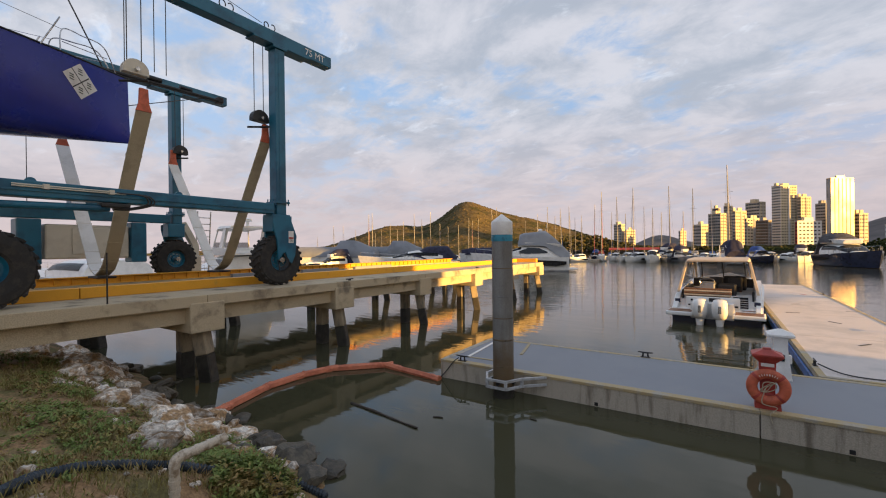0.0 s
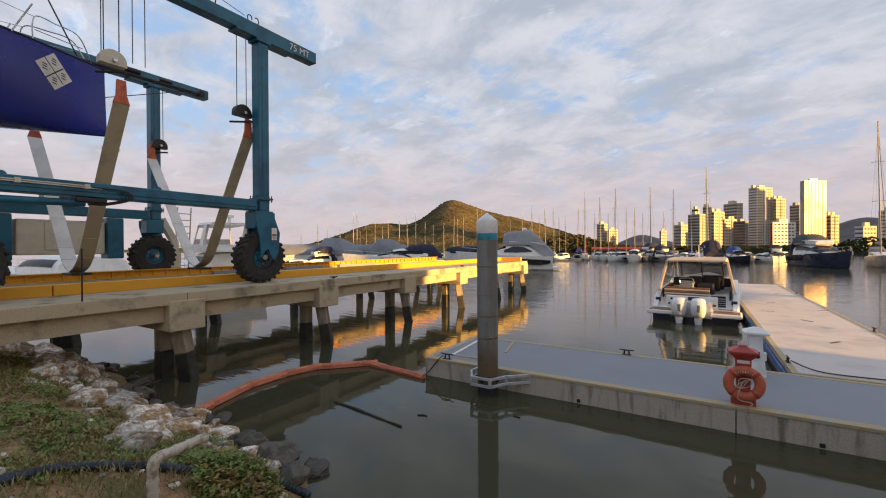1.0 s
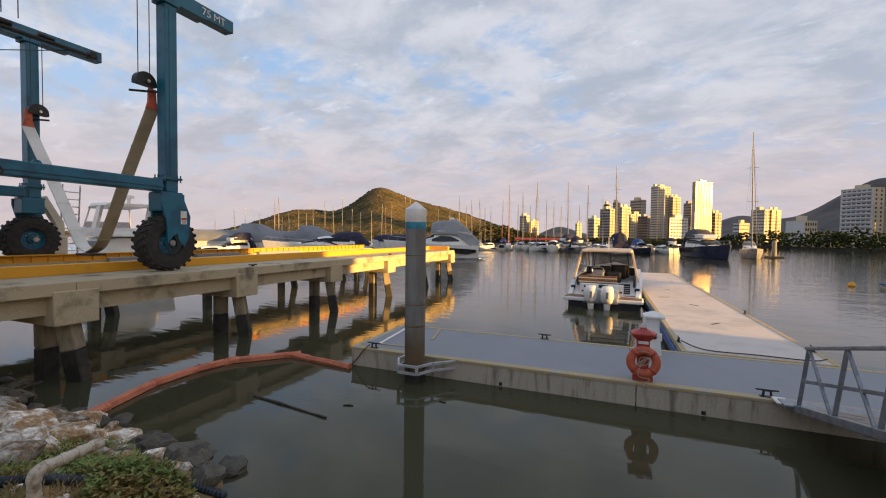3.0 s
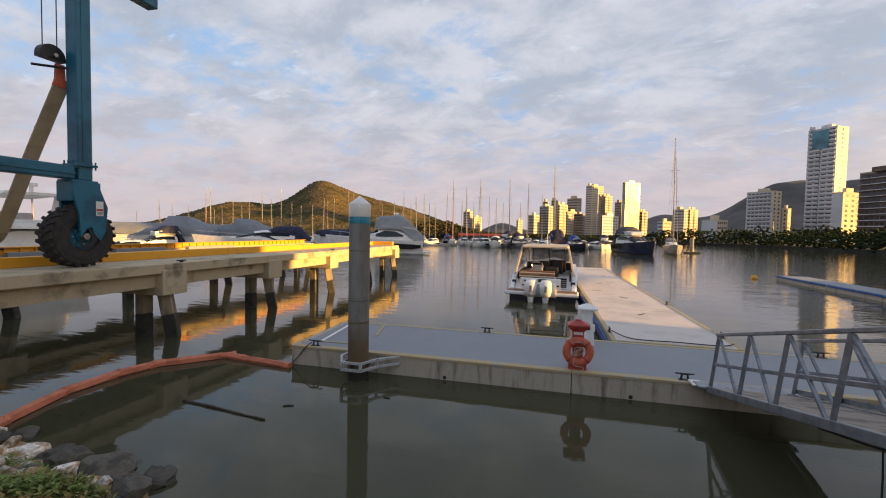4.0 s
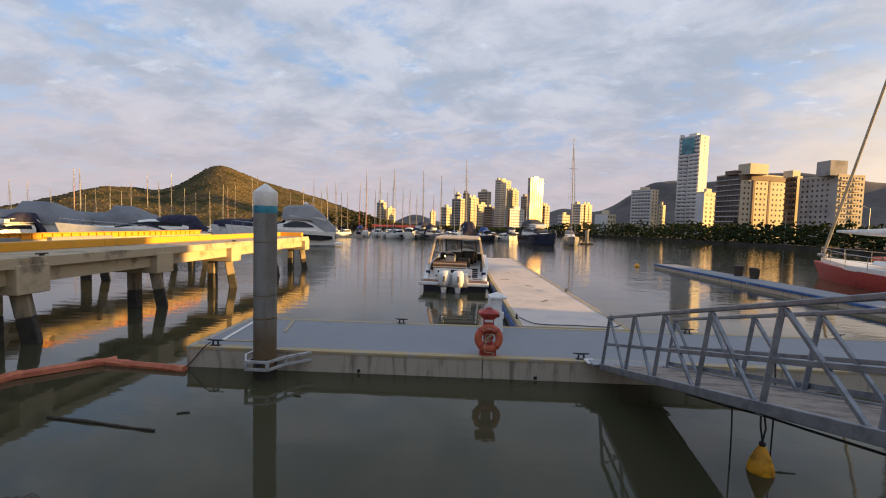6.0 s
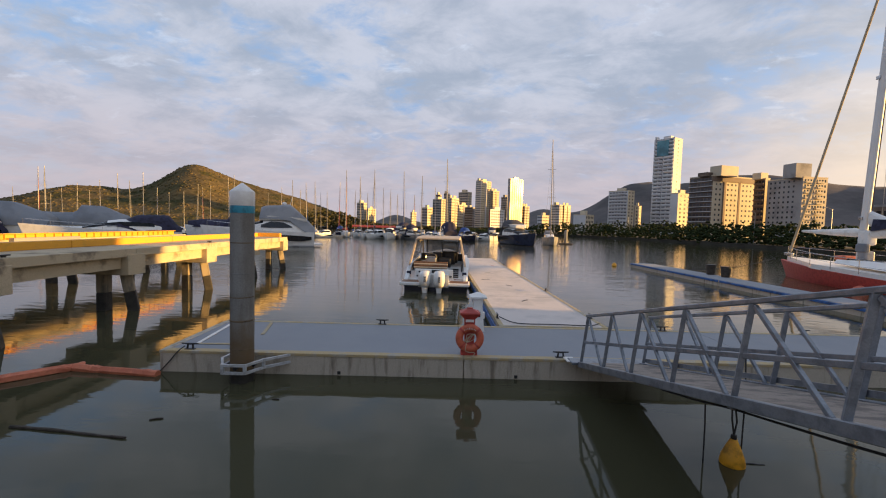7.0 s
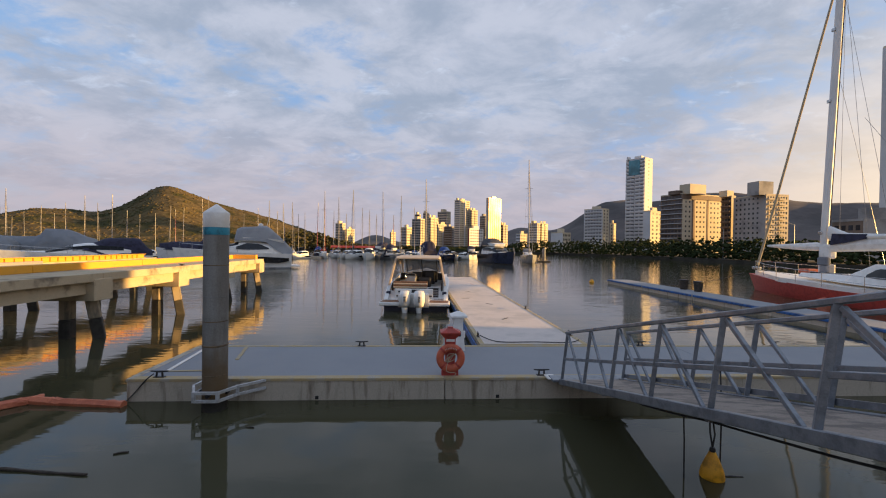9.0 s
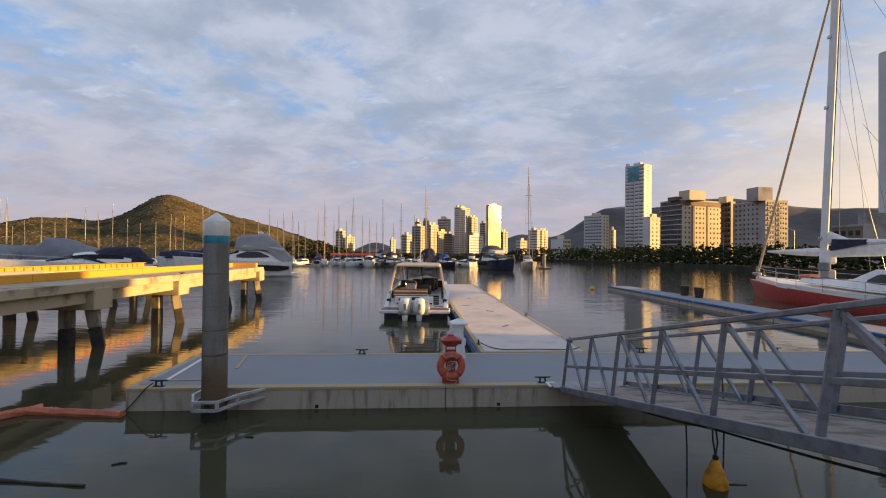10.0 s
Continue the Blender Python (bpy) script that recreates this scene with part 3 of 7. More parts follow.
def cleat(loc, rz=0.0):
    t = thing("mooring_cleat", loc, rz, "dark cast iron mooring cleat on the dock edge", "cleat", "dock cleats")
    part("horn", rod((-0.19, 0, 0.135), (0, 0, 0.125), 0.014, 0.024, 8, rod((0, 0, 0.125), (0.19, 0, 0.135), 0.024, 0.014, 8)), M_BLACK, t)
    for x in (-0.07, 0.07):
        part("leg", rod((x, 0, 0), (x * 0.8, 0, 0.12), 0.024, 0.02, 8), M_BLACK, t)
    part("base_plate", box(-0.12, 0.12, -0.045, 0.045, 0, 0.016, 0.004), M_BLACK, t)
    return t


c0 = cleat((-1.68, 12.78, 0.513))
for x, y, z, a in ((-5.85, 9.84, 0.513, 0), (7.05, 12.78, 0.513, 0), (5.38, 14.4, 0.513, 90), (2.07, 14.1, 0.513, 90), (5.38, 20.5, 0.513, 90), (5.38, 34, 0.513, 90), (11.5, 12.78, 0.513, 0), (3.0, 9.86, 0.513, 0)):
    copy_thing(c0, pose(x, y, z, 0, 0, a))
mooring = solo("mooring_rope", pipe(curve([(2.1, 13.9, 0.6), (2.6, 13.3, 0.53), (3.8, 13.25, 0.53), (4.9, 13.2, 0.53), (5.3, 13.4, 0.56)], 8), 0.018, 6), M_CABLE, "dark mooring rope lying along the finger dock", "rope")

solo("mooring_rope", pipe(curve([(-5.95, 9.80, 0.60), (-6.05, 9.69, 0.50), (-6.25, 9.67, 0.25), (-6.45, 9.66, 0.03)], 6), 0.014, 6), M_CABLE, "dark rope hanging down the dock's corner", "rope")

# ---- lifebuoy on its stand ----
stand = thing("lifebuoy_stand", (0.79, 9.98, 0.512), label="red lifebuoy stand with a small roof on the dock edge", category="lifebuoy stand")
part("post", loft([[(-0.2, -0.12, 0), (0.2, -0.12, 0), (0.2, 0.12, 0), (-0.2, 0.12, 0)], [(-0.19, -0.11, 0.18), (0.19, -0.11, 0.18), (0.19, 0.11, 0.18), (-0.19, 0.11, 0.18)], [(-0.11, -0.08, 0.3), (0.11, -0.08, 0.3), (0.11, 0.08, 0.3), (-0.11, 0.08, 0.3)], [(-0.13, -0.09, 0.9), (0.13, -0.09, 0.9), (0.13, 0.09, 0.9), (-0.13, 0.09, 0.9)]]), M_RED, stand)
part("roof", loft([[(a * w, b * w * 0.8, z) for a, b in ((-1, -1), (1, -1), (1, 1), (-1, 1))] for w, z in ((0.13, 0.88), (0.24, 1.0), (0.24, 1.03), (0.07, 1.11), (0.06, 1.14))]), M_RED, stand)
part("label_plate", box(-0.1, 0.1, -0.105, -0.095, 0.80, 0.86), M_WHITE, stand, "small pale plate")
buoy = thing("lifebuoy", (0.79, 9.79, 0.95), label="orange lifebuoy ring hanging on the stand", category="lifebuoy")
rings = []
for k in range(37):
    a = 2 * math.pi * k / 36
    rings.append([((0.25 + 0.09 * math.cos(b)) * math.cos(a), 0.06 * math.sin(b), (0.25 + 0.09 * math.cos(b)) * math.sin(a)) for b in (2 * math.pi * i / 14 for i in range(14))])
part("ring", loft(rings, caps=False), M_ORANGE, buoy, smooth=True)
for a in (45, 135, 225, 315):
    bm = bmesh.new()
    loft([[((0.25 + 0.093 * math.cos(b)) * math.cos(radians(c)), 0.063 * math.sin(b), (0.25 + 0.093 * math.cos(b)) * math.sin(radians(c))) for b in (2 * math.pi * i / 14 for i in range(14))] for c in (a - 5, a, a + 5)], bm, True, False)
    part("strap", bm, M_RED, buoy)
for i in range(8):
    a = radians(58 + i * 9.2)
    part("lettering", bar((0.225 * math.cos(a), -0.063, 0.225 * math.sin(a)), (0.262 * math.cos(a), -0.061, 0.262 * math.sin(a)), 0.022, 0.006), M_WHITE, buoy, "unreadable white lettering")
coil = [(0.11 * math.cos(a * 0.9) + 0.02 * math.sin(a * 2.3), -0.075 + 0.004 * a * 0.3, 0.10 * math.sin(a) + 0.02) for a in np.linspace(0, 19, 80)]
part("rope", pipe(coil + curve([coil[-1], (-0.1, -0.08, -0.28), (0.12, -0.1, -0.33), (0.02, -0.11, -0.46), (0.05, -0.12, -0.62)], 6), 0.008, 5), M_SLING, buoy, "worn coiled rope")

ped = thing("service_pedestal", (1.22, 12.42, 0.5), label="white tapered power pedestal with a peaked cap", category="pedestal")
part("body", loft([[(a * w, b * w, z) for a, b in ((-1, -1), (1, -1), (1, 1), (-1, 1))] for w, z in ((0.20, 0), (0.19, 0.06), (0.13, 0.72), (0.135, 0.95))]), M_WHITE, ped)
part("cap", loft([[(a * w, b * w, z) for a, b in ((-1, -1), (1, -1), (1, 1), (-1, 1))] for w, z in ((0.15, 0.95), (0.25, 0.99), (0.25, 1.03), (0.04, 1.14))]), M_WHITE, ped)
part("socket_cover", box(0.13, 0.21, -0.07, 0.07, 0.35, 0.55, 0.02), M_WHITE, ped)
part("socket_cover", box(-0.07, 0.07, -0.19, -0.13, 0.42, 0.58, 0.02), M_GLASS, ped)

# ---- gangway ----
gang = thing("gangway", (0, 0, 0), label="grey galvanised truss gangway sloping down to the dock", category="gangway")


def gz(y):
    return 0.52 + (9.35 - y) * 0.252


NY = (9.3, 8.05, 6.92, 5.7, 4.5, 3.25, 2.0)
RAIL = 1.12
for x, s in ((3.3, 1), (4.72, 1)):
    part("bottom_chord", bar((x, 9.4, gz(9.4)), (x, 1.6, gz(1.6)), 0.08, 0.13, bev=0.008), M_GALV, gang)
    part("top_rail", bar((x + 0.1, 9.32, gz(9.32) + RAIL), (x + 0.1, 1.6, gz(1.6) + RAIL), 0.075, 0.06, bev=0.01), M_GALV, gang)
    part("mid_rail", bar((x + 0.05, 9.3, gz(9.3) + 0.52), (x + 0.05, 1.6, gz(1.6) + 0.52), 0.04, 0.06, bev=0.006), M_GALV, gang)
    if x > 4:
        part("kick_rail", bar((x + 0.06, 9.3, gz(9.3) + 0.13), (x + 0.06, 1.6, gz(1.6) + 0.13), 0.03, 0.08), M_GALV, gang)
    for i, yy in enumerate(NY):
        part("post", bar((x, yy, gz(yy)), (x + 0.1, yy - 0.06, gz(yy) + RAIL), 0.06, 0.06, bev=0.006), M_GALV, gang)
        if i < len(NY) - 1:
            yn = NY[i + 1] + 0.12
            part("brace", bar((x + 0.1, yy - 0.10, gz(yy) + RAIL - 0.03), (x + 0.01, yn, gz(yn) + 0.05), 0.045, 0.05, bev=0.005), M_GALV, gang)
M_TREAD = mat("gangway_tread", (0.30, 0.255, 0.215), 0.8, var=0.2, scale=3, bump=0.3, second=(0.16, 0.14, 0.125))
for i in range(26):
    yy = 9.4 - i * 0.3
    part("grip_bar", bar((3.36, yy - 0.15, gz(yy - 0.15) + 0.03), (4.66, yy - 0.15, gz(yy - 0.15) + 0.045), 0.012, 0.012), M_TREAD, gang)
part("deck_plate", bar((4.01, 9.4, gz(9.4) + 0.03), (4.01, 1.6, gz(1.6) + 0.03), 1.3, 0.03), M_TREAD, gang)
part("hinge_plate", box(3.12, 4.9, 9.35, 9.72, 0.50, 0.56, 0.012), M_GALV, gang)
part("flange", box(3.05, 3.28, 9.5, 9.85, 0.512, 0.54, 0.005), M_WHITE, gang, "pale bolted hinge plate")
for yy in (7.25, 4.55):
    part("cross_beam", bar((3.3, yy, gz(yy) - 0.05), (4.72, yy, gz(yy) - 0.05), 0.08, 0.08), M_GALV, gang)
cable = solo("power_cable", pipe(curve([(3.34, 6.0, gz(6.0) - 0.09), (3.36, 5.2, gz(5.2) - 0.11), (3.36, 4.6, gz(4.6) - 0.10), (3.36, 3.9, gz(3.9) - 0.12), (3.36, 2.9, gz(2.9) - 0.14), (3.36, 2.0, gz(2.0) - 0.1)], 8), 0.014, 6), M_BLACK, "black cable slung under the gangway", "cable")
line = solo("tie_rope", pipe([(4.80, 6.35, gz(6.35) + RAIL), (4.80, 6.33, gz(6.3) + 0.5), (4.82, 6.3, gz(6.3) - 0.2), (4.8, 6.3, -0.3)], 0.012, 5), M_CABLE, "thin dark rope tied to the gangway rail", "rope")
solo("tie_rope", pipe([(4.2, 6.32, gz(6.3) - 0.05), (4.22, 6.31, 0.6), (4.22, 6.3, -0.3)], 0.012, 5), M_CABLE, "thin dark rope hanging into the water", "rope")
yb = thing("mooring_buoy", (4.68, 6.30, 0), label="yellow teardrop mooring buoy floating beside the gangway", category="buoy")
part("float", lathe([(0.0, -0.2), (0.10, -0.18), (0.165, -0.08), (0.178, 0.03), (0.158, 0.13), (0.10, 0.28), (0.06, 0.37), (0.048, 0.40), (0.0, 0.42)], 24), M_YBUOY, yb, smooth=True)
part("eye", lathe([(0.04, 0.4), (0.045, 0.43), (0.035, 0.47), (0.0, 0.48)], 12), M_BLACK, yb)
part("rope", pipe([(0, 0, 0.46), (-0.03, 0.02, 0.7), (-0.02, 0.05, 0.98)], 0.014, 6), M_CABLE, yb)
part("rope", pipe([(0, 0, 0.46), (0.05, 0.02, 0.66), (0.02, 0.05, 0.98)], 0.014, 6), M_CABLE, yb)
part("tail", pipe(curve([(0.16, 0, 0.0), (0.3, 0.0, 0.01), (0.5, -0.02, 0.0)], 6), 0.012, 5), M_CABLE, yb)
sb = thing("marker_buoy", (17.95, 42.1, 0), label="small yellow marker buoy out in the channel", category="buoy")
part("float", lathe([(0.0, -0.15), (0.2, -0.1), (0.26, 0.06), (0.2, 0.22), (0.07, 0.34), (0.0, 0.38)], 16), M_YBUOY, sb, smooth=True)

# ---- oil boom, driftwood ----
M_BOOM = mat("faded_boom_vinyl", (0.60, 0.19, 0.10), 0.6, var=0.12, scale=2.5, bump=0.25, bscale=14, second=(0.46, 0.13, 0.065))
boomt = thing("oil_boom", (0, 0, 0), label="faded orange floating oil boom curving from the rocks", category="oil boom")
knots = [Vector(p) for p in ((-8.8, 4.0, 0.12), (-9.1, 4.5, 0.06), (-9.3, 5.1, 0.05), (-9.8, 6.5, 0.05), (-9.82, 7.6, 0.06), (-9.62, 8.5, 0.06), (-8.48, 9.67, 0.06), (-7.85, 9.6, 0.04), (-6.55, 9.45, 0.03))]
pts = [a.lerp(b, k / 10) for a, b in zip(knots, knots[1:]) for k in range(10)] + [knots[-1]]
runs = (0, 10, 20, 30, 40, 50, 60, 70, 80)
for a, b in zip(runs, runs[1:]):
    seg = pts[a:b + 1]
    n = len(seg) - 1
    part("float_section", pipe(seg, lambda u: 0.105 * (0.7 + 0.3 * math.sin(math.pi * min(1, max(0, 0.04 + 0.92 * u))) ** 0.3), 6), M_BOOM, boomt)
    mid = seg[-1]
    way = (seg[-2] - mid).normalized()
    part("collar", pipe([mid + way * 0.05 * k + Vector((0.02 * noise.noise((k, a, 1)), 0.02 * noise.noise((k, a, 2)), 0.03 * noise.noise((k * 0.8, a, 3)))) for k in range(-4, 5)], lambda u: 0.10 + 0.022 * noise.noise((u * 6, a * 0.37, 5)), 7), M_BOOM, boomt, "crumpled joint")
skirt = bmesh.new()
for p, q in zip(pts, pts[1:]):
    vs = [skirt.verts.new(c) for c in ((p.x, p.y, 0.02), (q.x, q.y, 0.02), (q.x, q.y, -0.35), (p.x, p.y, -0.35))]
    skirt.faces.new(vs)
bmesh.ops.solidify(skirt, geom=skirt.faces[:], thickness=0.012)
part("skirt", skirt, M_BOOM, boomt)
M_DRIFT = mat("wet_driftwood", (0.055, 0.042, 0.03), 0.7, var=0.4, scale=6, bump=0.5, bscale=40)
solo("driftwood", pipe(curve([(-7.17, 6.95, 0.01), (-6.4, 6.86, 0.02), (-5.6, 6.74, 0.01), (-5.02, 6.66, 0.02)], 6), lambda u: 0.030 - 0.010 * u + 0.004 * math.sin(u * 23), 8), M_DRIFT, "dark waterlogged branch drifting on the water", "driftwood", smooth=True)
solo("twig", pipe([(-5.08, 7.3, 0.01), (-4.98, 7.35, 0.015), (-4.88, 7.37, 0.01)], 0.016, 6), M_DRIFT, "small twig floating on the water", "twig")
solo("twig", pipe([(-3.3, 8.3, 0.01), (-3.15, 8.28, 0.012)], 0.014, 6), M_DRIFT, "small twig floating on the water", "twig")
bt = thing("floating_tyre", (-15.8, 4.6, 0.2), label="old black tyre lying in the water under the pier", category="tyre")
part("tread", loft([[((0.3 + 0.12 * math.cos(b)) * math.cos(a), (0.3 + 0.12 * math.cos(b)) * math.sin(a), 0.12 * math.sin(b)) for b in (2 * math.pi * i / 10 for i in range(10))] for a in (2 * math.pi * k / 24 for k in range(25))], caps=False), M_RUB, bt, smooth=True)

# ---- planters on the outer dock ----
for p in ((21.1, 31.9), (21.1, 30.2)):
    t = thing("barrel", (p[0], p[1], 0.41), label="dark brown barrel standing on the floating dock", category="barrel", group="barrels on the dock")
    part("tub", lathe([(0.26, 0), (0.31, 0.4), (0.33, 0.75), (0.30, 0.75), (0.28, 0.68), (0.0, 0.66)], 18), M_DRIFT, t, smooth=True)
    part("hoop", lathe([(0.335, 0.7), (0.35, 0.71), (0.35, 0.77), (0.335, 0.78)], 18), M_BLACK, t)


# ---- travel lift over the slip ----
NX, FX, YF, YR = -12.7, -20.1, 8.86, 1.95          # wheel lines and axles
lift = thing("travel_lift", (0, 0, 0), label="teal steel marine travel lift with slings and large tyres", category="boat lift")
TOPZ = 10.72


LUG = mesh_of("tread_lug", box(-0.135, 0.135, -0.045, 0.045, -0.03, 0.03, 0.008), M_RUB)


def wheel(x, y, side):
    """A lugged tyre on a teal rim; side is +1 where the hub faces the open water."""
    hub_z, r = 2.42 + 0.86, 0.86
    prof = [(0.36, -0.22), (0.42, -0.27), (0.60, -0.29), (0.76, -0.27), (0.81, -0.22), (0.825, -0.1), (0.825, 0.1), (0.81, 0.22), (0.76, 0.27), (0.60, 0.29), (0.42, 0.27), (0.36, 0.22)]
    bm = lathe(prof, 40, axis="X", caps=False)
    bmesh.ops.translate(bm, verts=bm.verts, vec=(x, y, hub_z))
    w = part("wheel", bm, M_RUB, lift, "worn black lugged tyre")
    for k in range(24):
        for s in (-1, 1):
            a = 2 * math.pi * (k + (0.25 if s > 0 else -0.25)) / 24
            ob = new("tread_lug", LUG)
            ob.parent = w
            ob.matrix_basis = Matrix.Translation((x, y, hub_z)) @ Matrix.Rotation(a, 4, "X") @ Matrix.Translation((s * 0.15, 0, 0.822)) @ Matrix.Rotation(s * 0.4, 4, "Z")
    rim = lathe([(0.36, -0.2), (0.40, -0.22), (0.40, 0.22), (0.37, 0.22), (0.33, 0.14), (0.30, 0.10), (0.16, 0.10), (0.14, 0.16), (0.0, 0.16)], 28, axis="X")
    if side < 0:
        bmesh.ops.scale(rim, verts=rim.verts, vec=(-1, 1, 1))
    bmesh.ops.translate(rim, verts=rim.verts, vec=(x, y, hub_z))
    part("rim", rim, M_TEAL, w, smooth=True)
    hub = bmesh.new()
    for k in range(10):
        a = 2 * math.pi * k / 10
        rod((x + side * 0.09, y + 0.22 * math.cos(a), hub_z + 0.22 * math.sin(a)), (x + side * 0.13, y + 0.22 * math.cos(a), hub_z + 0.22 * math.sin(a)), 0.02, seg=6, bm=hub)
    part("nut_ring", hub, M_STEEL, w)
    return w


def leg(x, y, side):
    """Fork and leg from the axle to the sill."""
    o = x + side * 0.36
    plate = [(o, y + a, z) for a, z in ((-0.17, 3.28), (-0.2, 3.9), (-0.36, 4.55), (-0.36, 4.78), (0.36, 4.78), (0.36, 4.6), (0.56, 4.1), (0.5, 3.45), (0.36, 3.15), (0.2, 3.3), (0.12, 3.55), (0.0, 3.5))]
    bm = loft([plate, [(p[0] - side * 0.07, p[1], p[2]) for p in plate]])
    part("fork", bm, M_TEAL, lift)
    part("fork_top", box(min(o - side * 0.075, o - side * 0.65), max(o - side * 0.075, o - side * 0.65), y - 0.33, y + 0.34, 4.24, 4.80, 0.03), M_TEAL, lift)
    if side > 0:
        part("inner_fork", box(x - side * 0.36 - 0.04, x - side * 0.36 + 0.04, y - 0.2, y + 0.2, 3.1, 4.3, 0.02), M_TEAL, lift)
    part("axle", rod((x - side * 0.42, y, 3.28), (x + side * 0.34, y, 3.28), 0.09, seg=14), M_STEEL, lift)
    hoses = bmesh.new()
    for k in range(3):
        pipe(curve([(o - side * 0.1, y + 0.05, 3.6), (o + side * 0.02, y + 0.12 + 0.05 * k, 3.2), (o - side * 0.02, y - 0.1, 3.02 - 0.05 * k), (o - side * 0.1, y - 0.1, 3.25)], 6), 0.018, 5, hoses)
    part("hose", hoses, M_BLACK, lift)
    part("flange", box(x - 0.28, x + 0.28, y - 0.18, y + 0.36, 5.22, 5.28), M_TEAL, lift)
    part("flange", box(x - 0.28, x + 0.28, y - 0.3, y + 0.36, 4.76, 4.835), M_TEAL, lift)
    bolts = bmesh.new()
    for s in (-1, 1):
        for k in (-0.22, -0.08, 0.08, 0.22):
            rod((x + k, y + 0.09 + s * 0.25, 5.15), (x + k, y + 0.09 + s * 0.25, 5.37), 0.022, seg=6, bm=bolts)
    part("bolt_row", bolts, M_TEAL, lift)


for x, side in ((NX, 1), (FX, -1)):
    for y in (YF, YR):
        wheel(x, y, side if x == NX else 1)
        y = y if y == YF else y - 0.75
        leg(x, y, side)
        part("column", box(x - 0.2, x + 0.2, y - 0.1, y + 0.28, 4.84, TOPZ - 0.2, 0.025), M_TEAL, lift)
        part("column_rib", box(x + side * 0.2, x + side * 0.212, y + 0.02, y + 0.16, 5.35, TOPZ - 0.3), M_TEAL, lift)
    part("sill", box(x - 0.22, x + 0.22, YR - 0.5, YF - 0.2, 4.845, 5.20, 0.025), M_TEAL, lift)
    part("sill_rail", box(x + side * 0.22, x + side * 0.25, YR + 0.2, YF - 0.2, 4.97, 5.02), M_TEAL, lift)
    part("top_beam", box(x - 0.2, x + 0.2, YR - 2.3, YF + 2.38, TOPZ - 0.05, TOPZ + 0.36, 0.02), M_TEAL, lift)
    part("beam_flange", box(x - 0.24, x + 0.24, YF - 0.9, YF + 1.3, TOPZ - 0.11, TOPZ - 0.05, 0.01), M_TEAL, lift)
    part("column_head", box(x - 0.25, x + 0.25, YF - 0.2, YF + 0.36, TOPZ - 0.2, TOPZ - 0.1, 0.02), M_TEAL, lift)
part("rear_beam", box(FX, NX, YR - 2.4, YR - 1.9, TOPZ - 0.1, TOPZ + 0.45, 0.03), M_TEAL, lift)
txt = bpy.data.curves.new("lettering", "FONT")
txt.body, txt.size, txt.extrude, txt.align_x = "75 MT", 0.34, 0.004, "CENTER"
txt.materials.append(M_WHITE)
tob = new("lettering", txt)
tob.parent = lift
tob.matrix_basis = Matrix.Translation((NX + 0.206, 10.45, TOPZ + 0.04)) @ Euler((radians(90), 0, radians(90))).to_matrix().to_4x4()
tagged(tob, "white painted lettering")
# pipes and hoses along the sill
for k, z in enumerate((5.06, 5.10)):
    part("pipe", rod((NX + 0.27, YR + 0.4, z), (NX + 0.27, 4.4 - 0.3 * k, z), 0.016, seg=6), M_BEIGE, lift)
for y in (2.9, 4.1):
    part("pipe_clamp", box(NX + 0.22, NX + 0.31, y - 0.05, y + 0.05, 5.03, 5.14), M_BEIGE, lift)
hz = bmesh.new()
for k in range(3):
    pipe(curve([(NX + 0.27, 4.2 + 0.05 * k, 5.08), (NX + 0.33, 4.75 + 0.06 * k, 5.05), (NX + 0.33, 4.85 + 0.07 * k, 4.85), (NX + 0.3, 4.5, 4.72 - 0.02 * k), (NX + 0.1, 4.2, 4.68)], 8), 0.02, 6, hz)
part("hose", hz, M_BLACK, lift, "bundle of black hydraulic hoses")
part("cylinder", rod((NX + 0.1, 2.1, 4.66), (NX + 0.1, 4.1, 4.70), 0.085, seg=14), M_TEAL, lift)
part("piston_rod", rod((NX + 0.1, 1.2, 4.64), (NX + 0.1, 2.1, 4.66), 0.04, seg=10), M_STEEL, lift)
part("hose_bracket", box(NX - 0.1, NX + 0.26, 3.9, 4.5, 4.72, 4.82, 0.02), M_BLACK, lift)
for x, y, z in ((NX, 5.75, 5.2), (NX, 2.7, 5.2), (FX, 4.2, 5.2), (FX, 6.2, 5.2)):
    part("lug", loft([[(x - 0.03 + 0.06 * s, y + 0.1 * math.cos(a), z + 0.1 * math.sin(a)) for a in (math.pi * i / 8 for i in range(9))] for s in (0, 1)]), M_TEAL, lift)
# engine housing and tanks on the far side
part("engine_housing", box(FX - 1.0, FX + 0.1, 4.6, 7.15, 3.38, 4.66, 0.06), M_BEIGE, lift, "beige engine housing")
part("housing_door", box(FX + 0.1, FX + 0.125, 5.35, 6.9, 3.55, 4.55, 0.02), M_BEIGE, lift)
part("tank", box(FX - 0.5, FX + 0.2, 3.85, 4.5, 3.2, 4.82, 0.04), M_TEAL, lift)
part("tank", box(FX - 0.5, FX + 0.2, 7.2, 7.75, 3.2, 4.82, 0.04), M_TEAL, lift)
part("valve_block", box(FX - 0.3, FX + 0.3, 5.3, 6.3, 5.2, 5.6, 0.03), M_TEAL, lift)
part("winch", rod((FX - 0.2, 6.9, 5.4), (FX + 0.35, 6.9, 5.4), 0.22, seg=16), M_BLACK, lift)
part("step_block", box(FX - 0.5, FX - 0.1, 9.5, 10.1, 2.7, 3.4, 0.04), M_BEIGE, lift)
